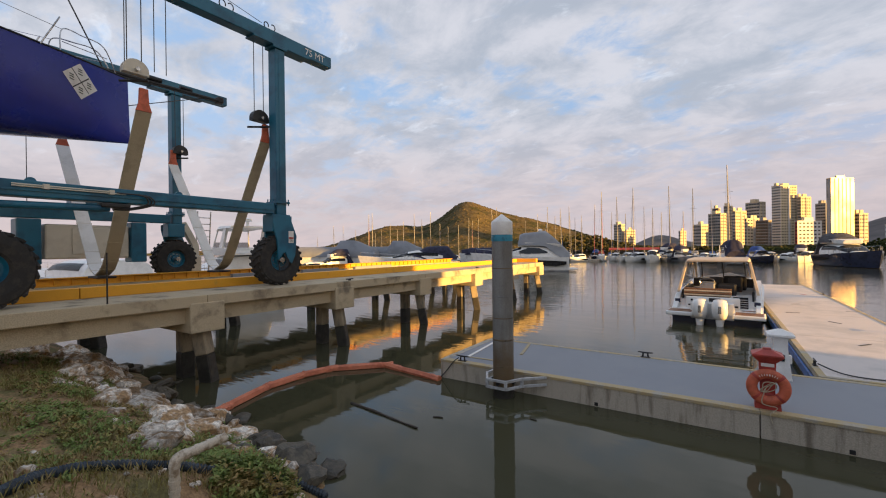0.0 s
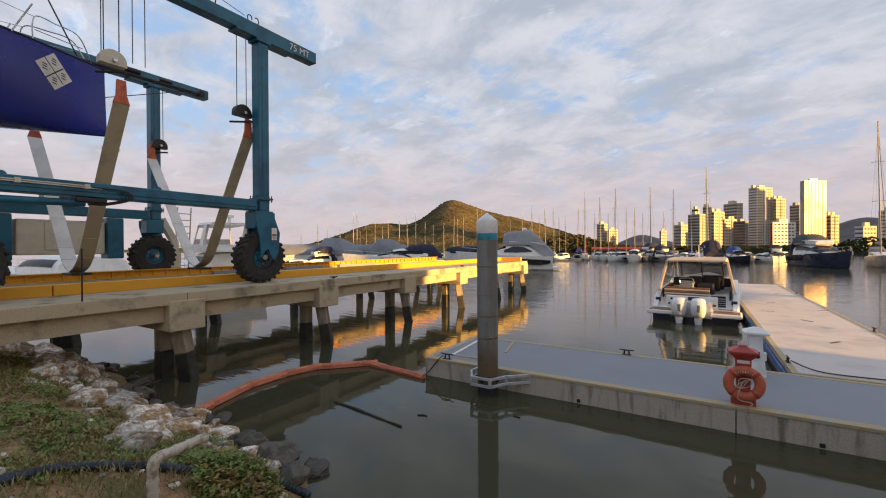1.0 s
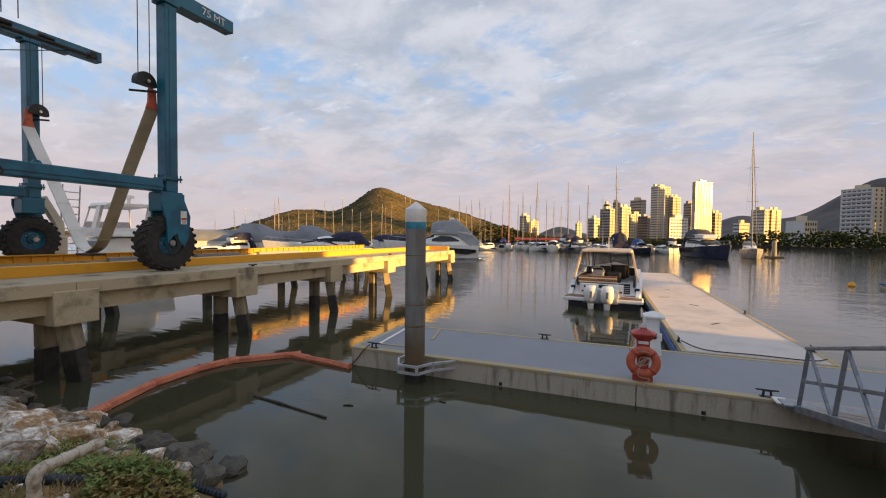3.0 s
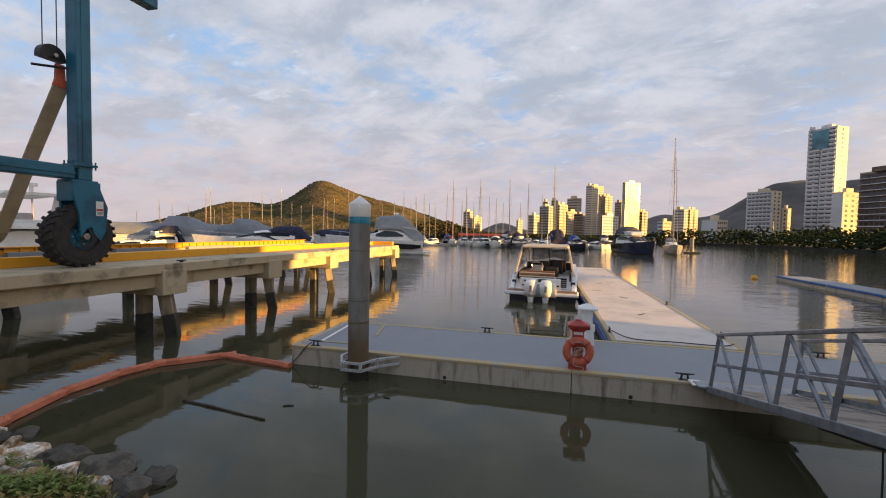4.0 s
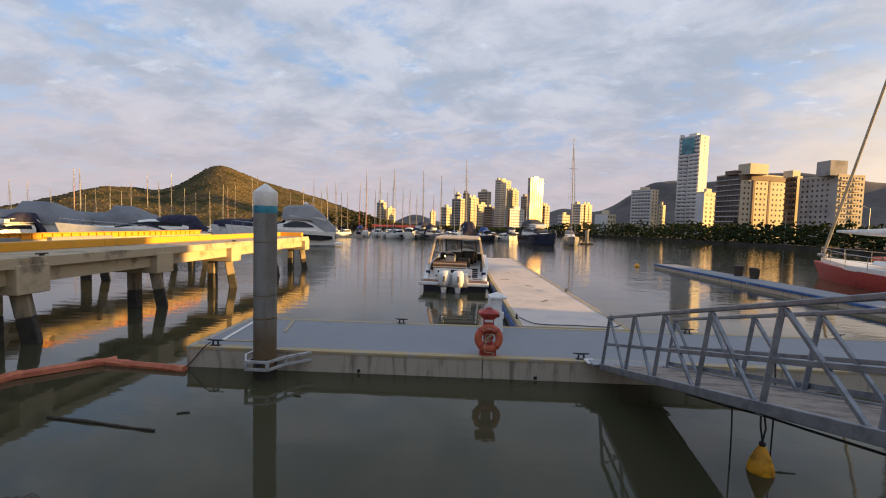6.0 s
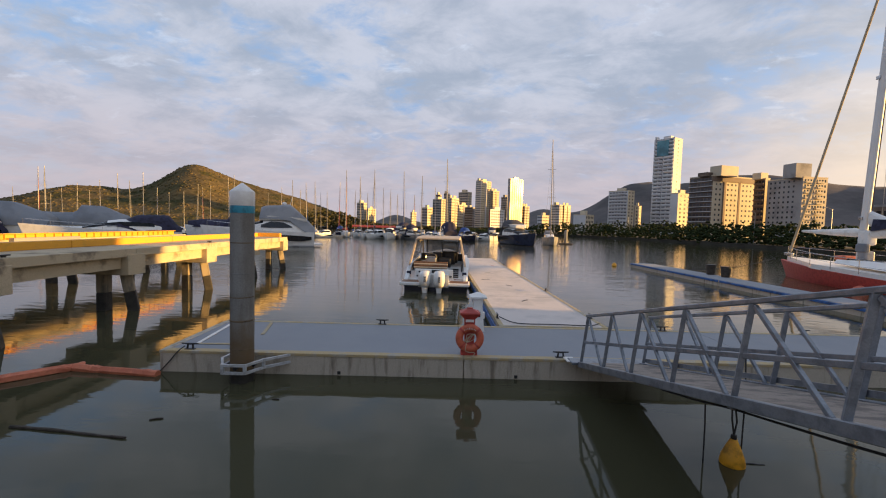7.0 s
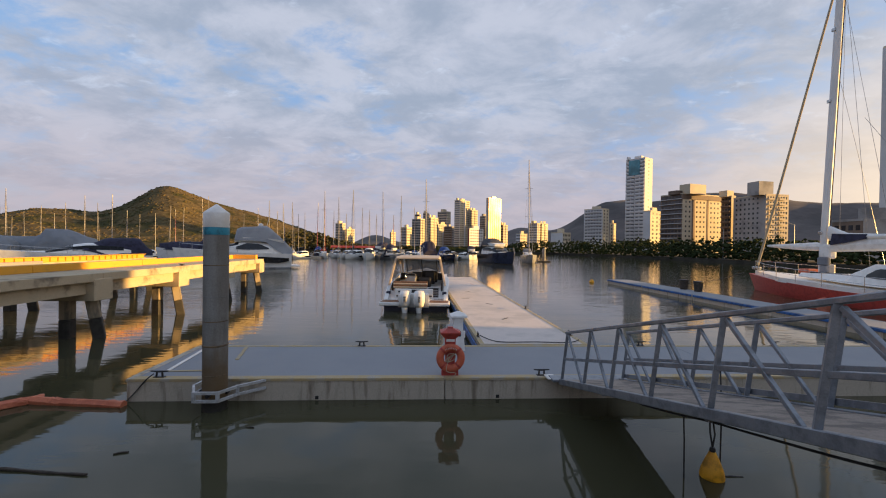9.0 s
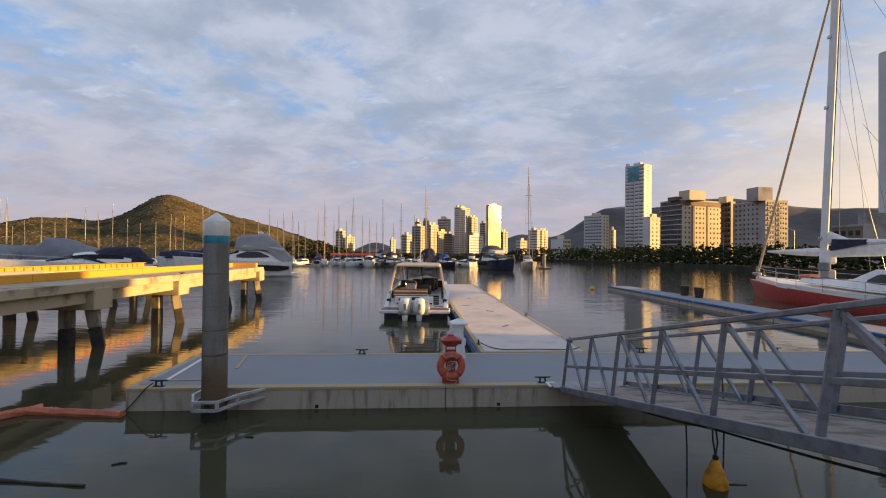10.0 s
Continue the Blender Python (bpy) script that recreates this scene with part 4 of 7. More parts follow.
part("step_panel", loft([[(x, 9.2, 4.9), (x, 9.45, 4.95), (x, 10.0, 3.9), (x, 10.0, 3.4), (x, 9.75, 3.4), (x, 9.72, 3.9)] for x in (FX - 0.42, FX - 0.12)]), M_BEIGE, lift)
lad = bmesh.new()
for y in (9.9, 10.5):
    rod((FX - 0.3, y, 2.5), (FX - 0.3, y + 0.15, 5.5), 0.03, seg=6, bm=lad)
for k in range(9):
    rod((FX - 0.3, 9.9 + 0.01 * k, 2.8 + 0.3 * k), (FX - 0.3, 10.5 + 0.015 * k, 2.8 + 0.3 * k), 0.02, seg=6, bm=lad)
part("ladder", lad, M_STEEL, lift)
# hoist blocks, wire ropes and slings
def hoist(x, y, z, pale):
    t = part("hoist_block", loft([[(x - 0.11 + 0.22 * s, y + 0.3 * c, z + 0.3 * e) for c, e in [(-1.0, -0.35)] + [(-math.cos(math.pi * k / 10), 0.95 * math.sin(math.pi * k / 10)) for k in range(11)] + [(1.0, -0.35)]] for s in (0, 1)]), M_BEIGE if pale else M_BLACK, lift, "sheave block")
    part("pin", rod((x - 0.22, y, z), (x + 0.22, y, z), 0.05, seg=10), M_STEEL, t)
    part("hook_bar", rod((x - 0.3, y - 0.25, z - 0.28), (x + 0.3, y + 0.2, z - 0.28), 0.035, seg=8), M_BLACK, t)
    for dy in (-0.18, 0.16):
        part("wire_rope", rod((x, y + dy, z + 0.2), (x, y + dy, TOPZ), 0.014, seg=6), M_CABLE, lift)


def sling(y, za, zb):
    """A sling in a plane across the slip: down from the near block, under, and up to the far one."""
    low = -16.15
    a, b = Vector((NX - 0.35, y, za)), Vector((low + 0.95, y, 3.75))
    path = curve([a, a.lerp(b, 0.5) + Vector((-0.06, 0, -0.06)), b, (low + 0.5, y, 3.15), (low, y, 2.90)], 8)
    a, b = Vector((FX + 0.35, y, zb)), Vector((low - 0.95, y, 3.75))
    far = curve([(low, y, 2.90), (low - 0.5, y, 3.15), b, a.lerp(b, 0.5) + Vector((0.06, 0, -0.06)), a], 8)
    # one sling: shade put into the near half's brown, light into the far half
    for pts, m, lab in ((path, M_SLING, "worn lifting sling half, brown for its shaded side"), (far, M_SLINGW, "lifting sling half, pale for its lit side")):
        bm = bmesh.new()
        w, th = 0.185, 0.02
        rings = []
        for i, p in enumerate(pts):
            tan = (pts[min(i + 1, len(pts) - 1)] - pts[max(i - 1, 0)]).normalized()
            nrm = Vector((tan.z, 0, -tan.x))
            rings.append([p + Vector((0, w, 0)) + nrm * th, p + Vector((0, -w, 0)) + nrm * th, p + Vector((0, -w, 0)) - nrm * th, p + Vector((0, w, 0)) - nrm * th])
        s = part("sling", loft(rings, bm), m, lift, lab)
        for k in (5, 10, 15, 20, 25):
            p, q = pts[k], pts[k + 1]
            part("sling_loop", bar(p + Vector((0, -0.2, 0)), p + Vector((0, 0.2, 0)), 0.03, 0.055), M_SLING if m is M_SLING else M_BEIGE, s)
    part("sling_pad", box(low - 0.4, low + 0.4, y - 0.25, y + 0.25, 2.80, 2.87, 0.02), M_BLACK, lift)
    for x, z in ((NX - 0.35, za), (FX + 0.35, zb)):
        part("shackle_strap", loft([[(x - 0.03, y - 0.19, z), (x + 0.03, y - 0.19, z), (x + 0.03, y + 0.19, z), (x - 0.03, y + 0.19, z)], [(x - 0.04, y - 0.12, z + 0.22), (x + 0.04, y - 0.12, z + 0.22), (x + 0.04, y + 0.12, z + 0.22), (x - 0.04, y + 0.12, z + 0.22)], [(x - 0.04, y - 0.10, z + 0.62), (x + 0.04, y - 0.10, z + 0.62), (x + 0.04, y + 0.10, z + 0.62), (x - 0.04, y + 0.10, z + 0.62)]]), M_ORANGE, lift, "orange strap end")


hoist(NX - 0.35, 8.5, 8.12, False)
hoist(FX + 0.35, 9.0, 8.0, False)
hoist(NX - 0.35, 4.85, 8.5, True)
hoist(FX + 0.35, 5.2, 8.3, False)
sling(8.72, 7.35, 7.4)
sling(5.05, 7.45, 7.5)
for y in (4.6, 5.3, 5.6):
    part("wire_rope", rod((NX - 0.3, y, 8.6), (NX - 0.3, y, TOPZ), 0.012, seg=6), M_CABLE, lift)
part("wire_rope", rod((FX + 0.1, 4.15, 5.2), (FX + 0.1, 4.15, TOPZ), 0.012, seg=6), M_CABLE, lift)
part("hose_reel", pipe([(NX + 0.02, 7.0 + 0.02 * k + 0.16 * math.cos(k * 0.5), TOPZ + 0.5 + 0.16 * math.sin(k * 0.5)) for k in range(18)], 0.018, 6), M_BLACK, lift)
part("hose_reel", pipe([(NX + 0.02, 8.5 + 0.02 * k + 0.14 * math.cos(k * 0.5), TOPZ + 0.5 + 0.14 * math.sin(k * 0.5)) for k in range(18)], 0.018, 6), M_BLACK, lift)
part("signal_line", rod((NX, 4.0, TOPZ + 1.3), (NX, 8.4, TOPZ + 0.55), 0.01, seg=5), M_CABLE, lift)

# ---- blue racing yacht hoisted in the lift ----
yacht = thing("racing_yacht", (-16.05, 5.75, 7.2), label="glossy dark blue racing yacht hull hoisted in the lift", category="sailing yacht")
rings = []
for i in range(25):
    u = i / 24
    y = -13.0 * u
    hw = 2.15 * (1 - (1 - min(1, u * 1.25)) ** 2.0) + 0.02
    zs, zk = 2.05 + 0.12 * u, -0.04 - 0.85 * (1 - (1 - u) ** 2) * 0.9
    ring = []
    for k in range(17):
        a = math.pi * k / 16
        c, s = math.cos(a), math.sin(a)
        ring.append((hw * math.copysign(abs(c) ** 0.55, c), y + 0.06 * s, zs - (zs - zk) * s ** 0.75))
    rings.append(ring)
part("hull", loft(rings), M_BLUEHULL, yacht, smooth=True)
bm = bmesh.new()
for s in (-1, 1):
    pipe([(s * (2.15 * (1 - (1 - min(1, u * 1.25)) ** 2.0) + 0.02), -13 * u, 2.07 + 0.12 * u) for u in (i / 24 for i in range(20))], 0.028, 6, bm)
part("toe_rail", bm, M_BLACK, yacht)
part("bowsprit", bar((0, -1.3, 2.16), (0, 3.0, 2.2), 0.2, 0.09, bev=0.02), M_BLACK, yacht, "black carbon bowsprit")
part("bobstay", rod((0, 0.0, 1.2), (0, 2.4, 2.15), 0.014, seg=6), M_CABLE, yacht)
part("furler", rod((0, 0.5, 2.33), (0, 1.0, 2.33), 0.09, seg=10), M_BLACK, yacht)
part("furler", rod((0, 1.6, 2.32), (0, 2.0, 2.3), 0.07, seg=10), M_BLACK, yacht)
part("sprit_end", box(-0.14, 0.14, 2.9, 3.12, 2.12, 2.34, 0.03), M_BLACK, yacht)
pul = bmesh.new()
for s in (-1, 1):
    pipe(curve([(0.12 * s, -0.35, 2.05), (0.25 * s, -0.7, 2.75), (0.35 * s, -1.25, 2.85), (0.5 * s, -1.75, 2.8), (0.55 * s, -1.8, 2.05)], 6), 0.018, 6, pul)
    pipe([(0.2 * s, -0.6, 2.45), (0.5 * s, -1.75, 2.45)], 0.014, 6, pul)
    rod((0.9 * s, -2.3, 2.06), (0.92 * s, -1.9, 2.95), 0.02, seg=6, bm=pul)
    pipe([(0.5 * s, -1.75, 2.8), (1.5 * s, -5, 2.85)], 0.008, 5, pul)
part("pulpit", pul, M_STEEL, yacht, "stainless steel bow pulpit")
part("forestay", rod((0, -0.6, 2.1), (0, -5.5, 12.5), 0.022, seg=6), M_CABLE, yacht)


def hull_side(y, z):
    """A point on the yacht's near side, in its own axes, just off the skin."""
    u = -y / 13.0
    hw = 2.15 * (1 - (1 - min(1, u * 1.25)) ** 2.0) + 0.02
    zs, zk = 2.05 + 0.12 * u, -0.04 - 0.85 * (1 - (1 - u) ** 2) * 0.9
    s = min(1, max(0, (zs - z) / (zs - zk))) ** (1 / 0.75)
    return Vector((hw * math.sqrt(max(0, 1 - s * s)) ** 0.55 + 0.012, y + 0.06 * s, z))


def decal_at(a, b, lift_off=0.0):
    p = hull_side(-1.37 + 0.44 * a, 1.42 + 0.52 * b - 0.10 * a)
    return p + Vector((lift_off, 0, 0))


def decal_patch(corners, off, n=6):
    bm = bmesh.new()
    vs = {}
    (a0, b0), (a1, b1), (a2, b2), (a3, b3) = corners
    for i in range(n + 1):
        for j in range(n + 1):
            u, v = i / n, j / n
            a = (a0 * (1 - u) + a1 * u) * (1 - v) + (a3 * (1 - u) + a2 * u) * v
            b = (b0 * (1 - u) + b1 * u) * (1 - v) + (b3 * (1 - u) + b2 * u) * v
            vs[i, j] = bm.verts.new(decal_at(a, b, off))
    for i in range(n):
        for j in range(n):
            bm.faces.new((vs[i, j], vs[i + 1, j], vs[i + 1, j + 1], vs[i, j + 1]))
    return bm


sign = part("sticker", decal_patch([(0, -1), (1, 0), (0, 1), (-1, 0)], 0.0), M_WHITE, yacht, "white diamond sticker in four fields")
for cs in ([(-0.48, -0.52), (-0.44, -0.56), (0.52, 0.4), (0.48, 0.44)], [(-0.52, 0.48), (-0.48, 0.52), (0.48, -0.44), (0.44, -0.48)]):
    part("sticker_line", decal_patch(cs, 0.006, 4), M_BLACK, sign)
for a, b in ((0.0, 0.5), (0.5, -0.02), (0.0, -0.52), (-0.5, 0.0)):
    for k in (-0.12, 0.02, 0.14):
        part("sticker_mark", decal_patch([(a - 0.14, b + k - 0.03), (a + 0.1, b + k - 0.03), (a + 0.14, b + k + 0.03), (a - 0.12, b + k + 0.03)], 0.006, 2), M_BLACK, sign)

# safety label on the near fork: pale plate, red band and bars in place of its small print
FO = NX + 0.36
plate = part("label_plate", box(FO + 0.001, FO + 0.008, 9.09, 9.29, 3.86, 4.27), M_WHITE, lift, "white safety label")
part("red_band", box(FO + 0.008, FO + 0.011, 9.10, 9.28, 4.0, 4.06), M_RED, plate)
for k in range(3):
    part("print_bar", box(FO + 0.008, FO + 0.011, 9.12, 9.26, 3.89 + 0.035 * k, 3.905 + 0.035 * k), M_BLACK, plate)


# ---- boats ----
def hull_rings(L, W, H, draft=0.4, bow=2.2, flare=0.75, transom=0.9, rise=0.35, n=14, dip=0.0):
    """Rings from stern (y = 0) to bow (y = L); the water lies at z = 0."""
    rings = []
    for i in range(n + 1):
        u = i / n
        hw = W / 2 * (transom + (1 - transom) * min(1, u * 3)) * (1 - max(0, (u - 0.45) / 0.55) ** bow) + 0.015
        zs = H * (1 + rise * u * u) * (1 - dip * (1 - step(u, 0.0, 0.17)))
        low = -draft * (1 - u ** 3)
        over = 0.06 * L * max(0, u - 0.7) / 0.3
        ring = []
        for s in (-1, 1):
            seq = ((1.0, zs, 1), (0.97, zs * 0.6, 0.6), (flare + 0.12 * (1 - u), 0.05, 0.1), (flare * 0.5, low, 0))
            for k, (a, z, o) in enumerate(seq if s < 0 else seq[::-1]):
                ring.append((s * hw * a, u * L + over * o, z))
        rings.append(ring)
    return rings


def slab_loft(sections):
    """A shape through rectangles: (y, half width low, half width high, z low, z high)."""
    return loft([[(-a, y, z0), (a, y, z0), (b, y, z1), (-b, y, z1)] for y, a, b, z0, z1 in sections])


def dome(y, hw, z0, z1, angles=None, p=0.62):
    """A rounded section across a boat: a soft-cornered arch from side to side."""
    ring = []
    for a in (angles or [180 * k / 16 for k in range(17)]):
        c, q = math.cos(radians(a)), math.sin(radians(a))
        ring.append((hw * math.copysign(abs(c) ** p, c), y, z0 + (z1 - z0) * max(0.0, q) ** p))
    return ring


def sailing_boat(label, hullmat, covermat, L=11.0, mast_h=17.0):
    t = thing("sailing_boat", (0, 0, 0), label=label, category="sailing boat", group="moored sailing boats")
    part("hull", loft(hull_rings(L, 3.4, 1.05, transom=0.7)), hullmat, t, smooth=True)
    part("deck", slab_loft([(0.1, 1.15, 1.1, 1.0, 1.1), (L * 0.5, 1.6, 1.5, 1.1, 1.2), (L * 0.97, 0.1, 0.1, 1.3, 1.4)]), M_GEL, t)
    part("cabin", slab_loft([(2.6, 1.1, 0.95, 1.1, 1.7), (5.0, 1.1, 0.85, 1.15, 1.65), (7.4, 0.6, 0.4, 1.2, 1.4)]), M_GEL, t)
    part("cabin_window", slab_loft([(3.0, 1.11, 1.02, 1.35, 1.52), (5.6, 1.03, 0.94, 1.35, 1.5)]), M_GLASS, t)
    part("sprayhood", slab_loft([(2.2, 1.1, 0.8, 1.65, 2.3), (3.3, 1.1, 0.7, 1.65, 2.0)]), covermat, t)
    part("mast", rod((0, 6.2, 1.3), (0, 6.1, mast_h), 0.12, 0.085, 8), M_ALU, t)
    part("boom", rod((0, 6.1, 2.6), (0, 1.6, 2.7), 0.07, seg=8), M_ALU, t)
    part("sail_cover", loft([[(0.16 * w * math.cos(a), y, 2.75 + 0.24 * w * math.sin(a)) for a in (2 * math.pi * k / 8 for k in range(8))] for y, w in ((1.8, 0.5), (3.5, 0.8), (5.6, 1.0), (6.05, 0.6))]), covermat, t)
    rig = bmesh.new()
    for p, q in (((0, L + 0.4, 1.5), (0, 6.15, mast_h * 0.97)), ((0, 0.2, 1.2), (0, 6.1, mast_h * 0.98)), ((-1.4, 5.8, 1.2), (0, 6.1, mast_h * 0.95)), ((1.4, 5.8, 1.2), (0, 6.1, mast_h * 0.95))):
        rod(p, q, 0.012, seg=4, bm=rig)
    part("rigging", rig, M_CABLE, t)
    for f in (0.45, 0.72):
        part("spreader", rod((-0.9, 6.1, mast_h * f), (0.9, 6.1, mast_h * f), 0.025, seg=5), M_ALU, t)
    part("furled_sail", rod((0, L + 0.25, 1.9), (0, 7.0, mast_h * 0.82), 0.07, 0.04, 6), covermat, t)
    return t


M_HULLGREY = mat("grey_hull", (0.30, 0.31, 0.33), 0.3, var=0.05, scale=1, bump=0)
M_HULLNAVY = mat("navy_hull", (0.02, 0.025, 0.055), 0.2, var=0.05, scale=1, bump=0)
M_NAVYGREY = mat("charcoal_canvas", (0.07, 0.068, 0.075), 0.85, var=0.1, scale=1.5, bump=0.4, bscale=5)
M_BLUECAN = mat("blue_canvas", (0.02, 0.07, 0.28), 0.8, var=0.1, scale=2, bump=0.2)
M_REDCAN = mat("red_canvas", (0.38, 0.05, 0.04), 0.8, var=0.1, scale=2, bump=0.2)
kinds = [sailing_boat("white sailing boat with a blue sail cover in the marina", M_GEL, M_BLUECAN),
         sailing_boat("white sailing boat with a grey sprayhood in the marina", M_GEL, M_GREYCOVER),
         sailing_boat("white sailing boat with a red sail cover in the marina", M_GEL, M_REDCAN),
         sailing_boat("dark-hulled sailing boat with a navy sail cover in the marina", M_HULLNAVY, M_NAVY)]
# bearing, elevation of the masthead, distance
FLEET = [(-19.24, 5.37, 104, 1), (-17.49, 5.09, 110, 0), (-15.7, 3.85, 118, 1), (-14.9, 4.1, 112, 3), (-13.46, 5.4, 116, 2), (-12.54, 7.0, 112, 2), (-10.65, 6.24, 114, 1), (-8.82, 7.28, 112, 3), (-6.7, 4.7, 118, 1), (-4.75, 7.18, 113, 0), (-2.37, 6.7, 116, 1), (1.17, 9.05, 108, 1),
         (-43.0, 4.84, 110, 1), (-42.6, 2.2, 130, 0), (-41.7, 2.8, 125, 1), (-40.56, 3.43, 120, 1), (-38.77, 3.84, 118, 0), (-37.29, 4.71, 112, 3), (-36.24, 4.02, 118, 1), (-35.07, 5.01, 110, 1), (-33.8, 3.39, 124, 0), (-32.69, 3.0, 126, 1), (-29.86, 4.12, 118, 1), (-29.3, 3.81, 124, 2), (-28.59, 4.06, 118, 0), (-26.54, 5.1, 112, 1), (-25.9, 5.48, 110, 3),
         (-48.0, 3.17, 120, 1), (-46.85, 3.18, 124, 0), (-43.5, 4.71, 108, 2), (-50.1, 1.7, 135, 1), (-45.2, 2.6, 130, 1), (-39.6, 2.7, 132, 0), (-31.2, 3.2, 130, 1), (-16.4, 5.3, 130, 1), (-11.4, 4.4, 128, 0), (-7.6, 4.9, 128, 1), (-0.5, 5.2, 126, 0), (3.4, 3.6, 130, 1), (-22.2, 3.6, 124, 1), (-20.6, 4.4, 120, 0)]
for i, (az, el, dist, k) in enumerate(FLEET):
    h = 3.6 + dist * math.tan(radians(el))
    s = max(0.55, min(1.45, h / 17.0))
    p = polar(az, dist)
    out = 180 - az + random.uniform(-8, 8)      # bow towards the open water
    m = pose(p.x, p.y, 0, 0, random.uniform(-1.2, 1.2), out) @ Matrix.Diagonal((s * 0.8, s * 0.8, h / 17.0, 1)) @ Matrix.Translation((0, -6.1, 0))
    copy_thing(kinds[k], m)
for k in kinds:                                  # the four patterns lie in the row too
    i = kinds.index(k)
    az, dist = (-9.7, -5.7, -3.4, -18.3)[i], 121
    p = polar(az, dist)
    k.matrix_basis = pose(p.x, p.y, 0, 0, 0, 180 - az) @ Matrix.Diagonal((0.8, 0.8, 0.72, 1)) @ Matrix.Translation((0, -6.1, 0))


def cruiser(name, label, L, W, H, hullmat, covermat=None, fly=True, stripe=None, aft=None, hardtop=False):
    """A motor yacht with stern at y = 0 and bow at y = L."""
    t = thing(name, (0, 0, 0), label=label, category="motor yacht")
    part("hull", loft(hull_rings(L, W, H, draft=0.5, bow=2.4, transom=0.95, rise=0.45)), hullmat, t, smooth=True)
    part("swim_platform", slab_loft([(-0.9, W * 0.42, W * 0.42, 0.25, 0.38), (0.1, W * 0.46, W * 0.46, 0.25, 0.42)]), M_GEL, t)
    part("rub_rail", slab_loft([(0.1, W * 0.47, W * 0.485, H * 0.92, H * 1.0), (L * 0.5, W * 0.50, W * 0.505, H * 1.02, H * 1.1), (L * 0.6, W * 0.47, W * 0.47, H * 1.05, H * 1.14)]), M_GEL, t)
    part("hull_window", slab_loft([(L * 0.06, W * 0.482, W * 0.492, H * 0.45, H * 0.85), (L * 0.3, W * 0.493, W * 0.50, H * 0.48, H * 0.85), (L * 0.46, W * 0.488, W * 0.496, H * 0.62, H * 0.8)]), M_GLASS, t)
    top = H + 1.55
    secs = [(L * 0.15, W * 0.41, H * 0.92, top - 0.12), (L * 0.2, W * 0.41, H * 0.95, top), (L * 0.32, W * 0.415, H * 0.98, top + 0.03), (L * 0.44, W * 0.405, H, top - 0.02), (L * 0.52, W * 0.38, H, top - 0.22), (L * 0.6, W * 0.33, H * 1.02, top - 0.62), (L * 0.68, W * 0.26, H * 1.05, top - 1.0), (L * 0.8, W * 0.13, H * 1.12, H * 1.25)]
    part("saloon", loft([dome(*q) for q in secs]), M_GEL, t, smooth=True)
    for lo, hi, s0, s1, nm in ((16, 44, 1, 4, "side_window"), (136, 164, 1, 4, "side_window"), (22, 158, 4, 6, "windscreen")):
        bm = bmesh.new()
        rows = [dome(y, hw + 0.015, z0, z1 + 0.012, [lo + (hi - lo) * k / 12 for k in range(13)]) for y, hw, z0, z1 in secs[s0:s1 + 1]]
        loft(rows, bm, False, False)
        bmesh.ops.solidify(bm, geom=bm.faces[:], thickness=0.012)
        part(nm, bm, M_GLASS, t, smooth=True)
    if fly:
        part("flybridge", slab_loft([(L * 0.08, W * 0.36, W * 0.38, top, top + 0.12), (L * 0.12, W * 0.36, W * 0.39, top, top + 0.5), (L * 0.45, W * 0.33, W * 0.36, top, top + 0.6), (L * 0.52, W * 0.2, W * 0.22, top - 0.05, top + 0.45)]), M_GEL, t)
    if covermat:
        zt, u1 = top + (1.5 if fly else 0.7), aft or (0.47 if fly else 0.52)
        rings = []
        for i in range(21):
            u = i / 20
            lowz = H * 0.95 + (top + 0.15 - H * 0.95) * (step(u, 0.12, 0.36) if fly else 0.4 * step(u, 0.6, 1.0))
            ridge = lowz + (zt - lowz) * (0.35 + 0.65 * step(u, 0.0, 0.22)) * (1 - 0.55 * step(u, 0.62, 1.0)) + 0.05 * noise.noise((u * 8, L, W))
            ring = []
            for k in range(13):
                a = math.pi * k / 12
                c, q = math.cos(a), math.sin(a)
                ring.append((W * 0.42 * math.copysign(abs(c) ** 0.6, c) * (1 - 0.22 * q), L * (0.0 + u1 * u) + 0.03 * noise.noise((k, u * 9, 1)), lowz + (ridge - lowz) * q ** 0.7 + 0.04 * noise.noise((u * 12, k * 0.8, 2))))
            rings.append(ring)
        part("cover", loft(rings), covermat, t, smooth=True)
    if hardtop:
        part("hardtop", slab_loft([(L * 0.06, W * 0.36, W * 0.34, top + 1.95, top + 2.1), (L * 0.3, W * 0.36, W * 0.34, top + 2.0, top + 2.18), (L * 0.44, W * 0.28, W * 0.25, top + 1.9, top + 2.0)]), M_GEL, t)
        for s in (-1, 1):
            part("arch_leg", loft([[(s * W * 0.37, L * a, top + 0.3), (s * W * 0.33, L * a, top + 0.3), (s * W * 0.33, L * a + 0.9, top + 0.3), (s * W * 0.37, L * a + 0.9, top + 0.3)] if e == 0 else [(s * W * 0.35, L * a - 1.0, top + 2.0), (s * W * 0.31, L * a - 1.0, top + 2.0), (s * W * 0.31, L * a - 0.3, top + 2.0), (s * W * 0.35, L * a - 0.3, top + 2.0)] for a, e in ((0.22, 0), (0.22, 1))]), M_GEL, t)
            part("roof_post", rod((s * W * 0.33, L * 0.46, top + 0.4), (s * W * 0.27, L * 0.41, top + 1.95), 0.05, seg=6), M_GEL, t)
        part("radar", lathe([(0.0, 2.5 + top), (0.3, 2.5 + top), (0.3, 2.68 + top), (0.0, 2.74 + top)], 14), M_GEL, t).location = (0, L * 0.14, 0)
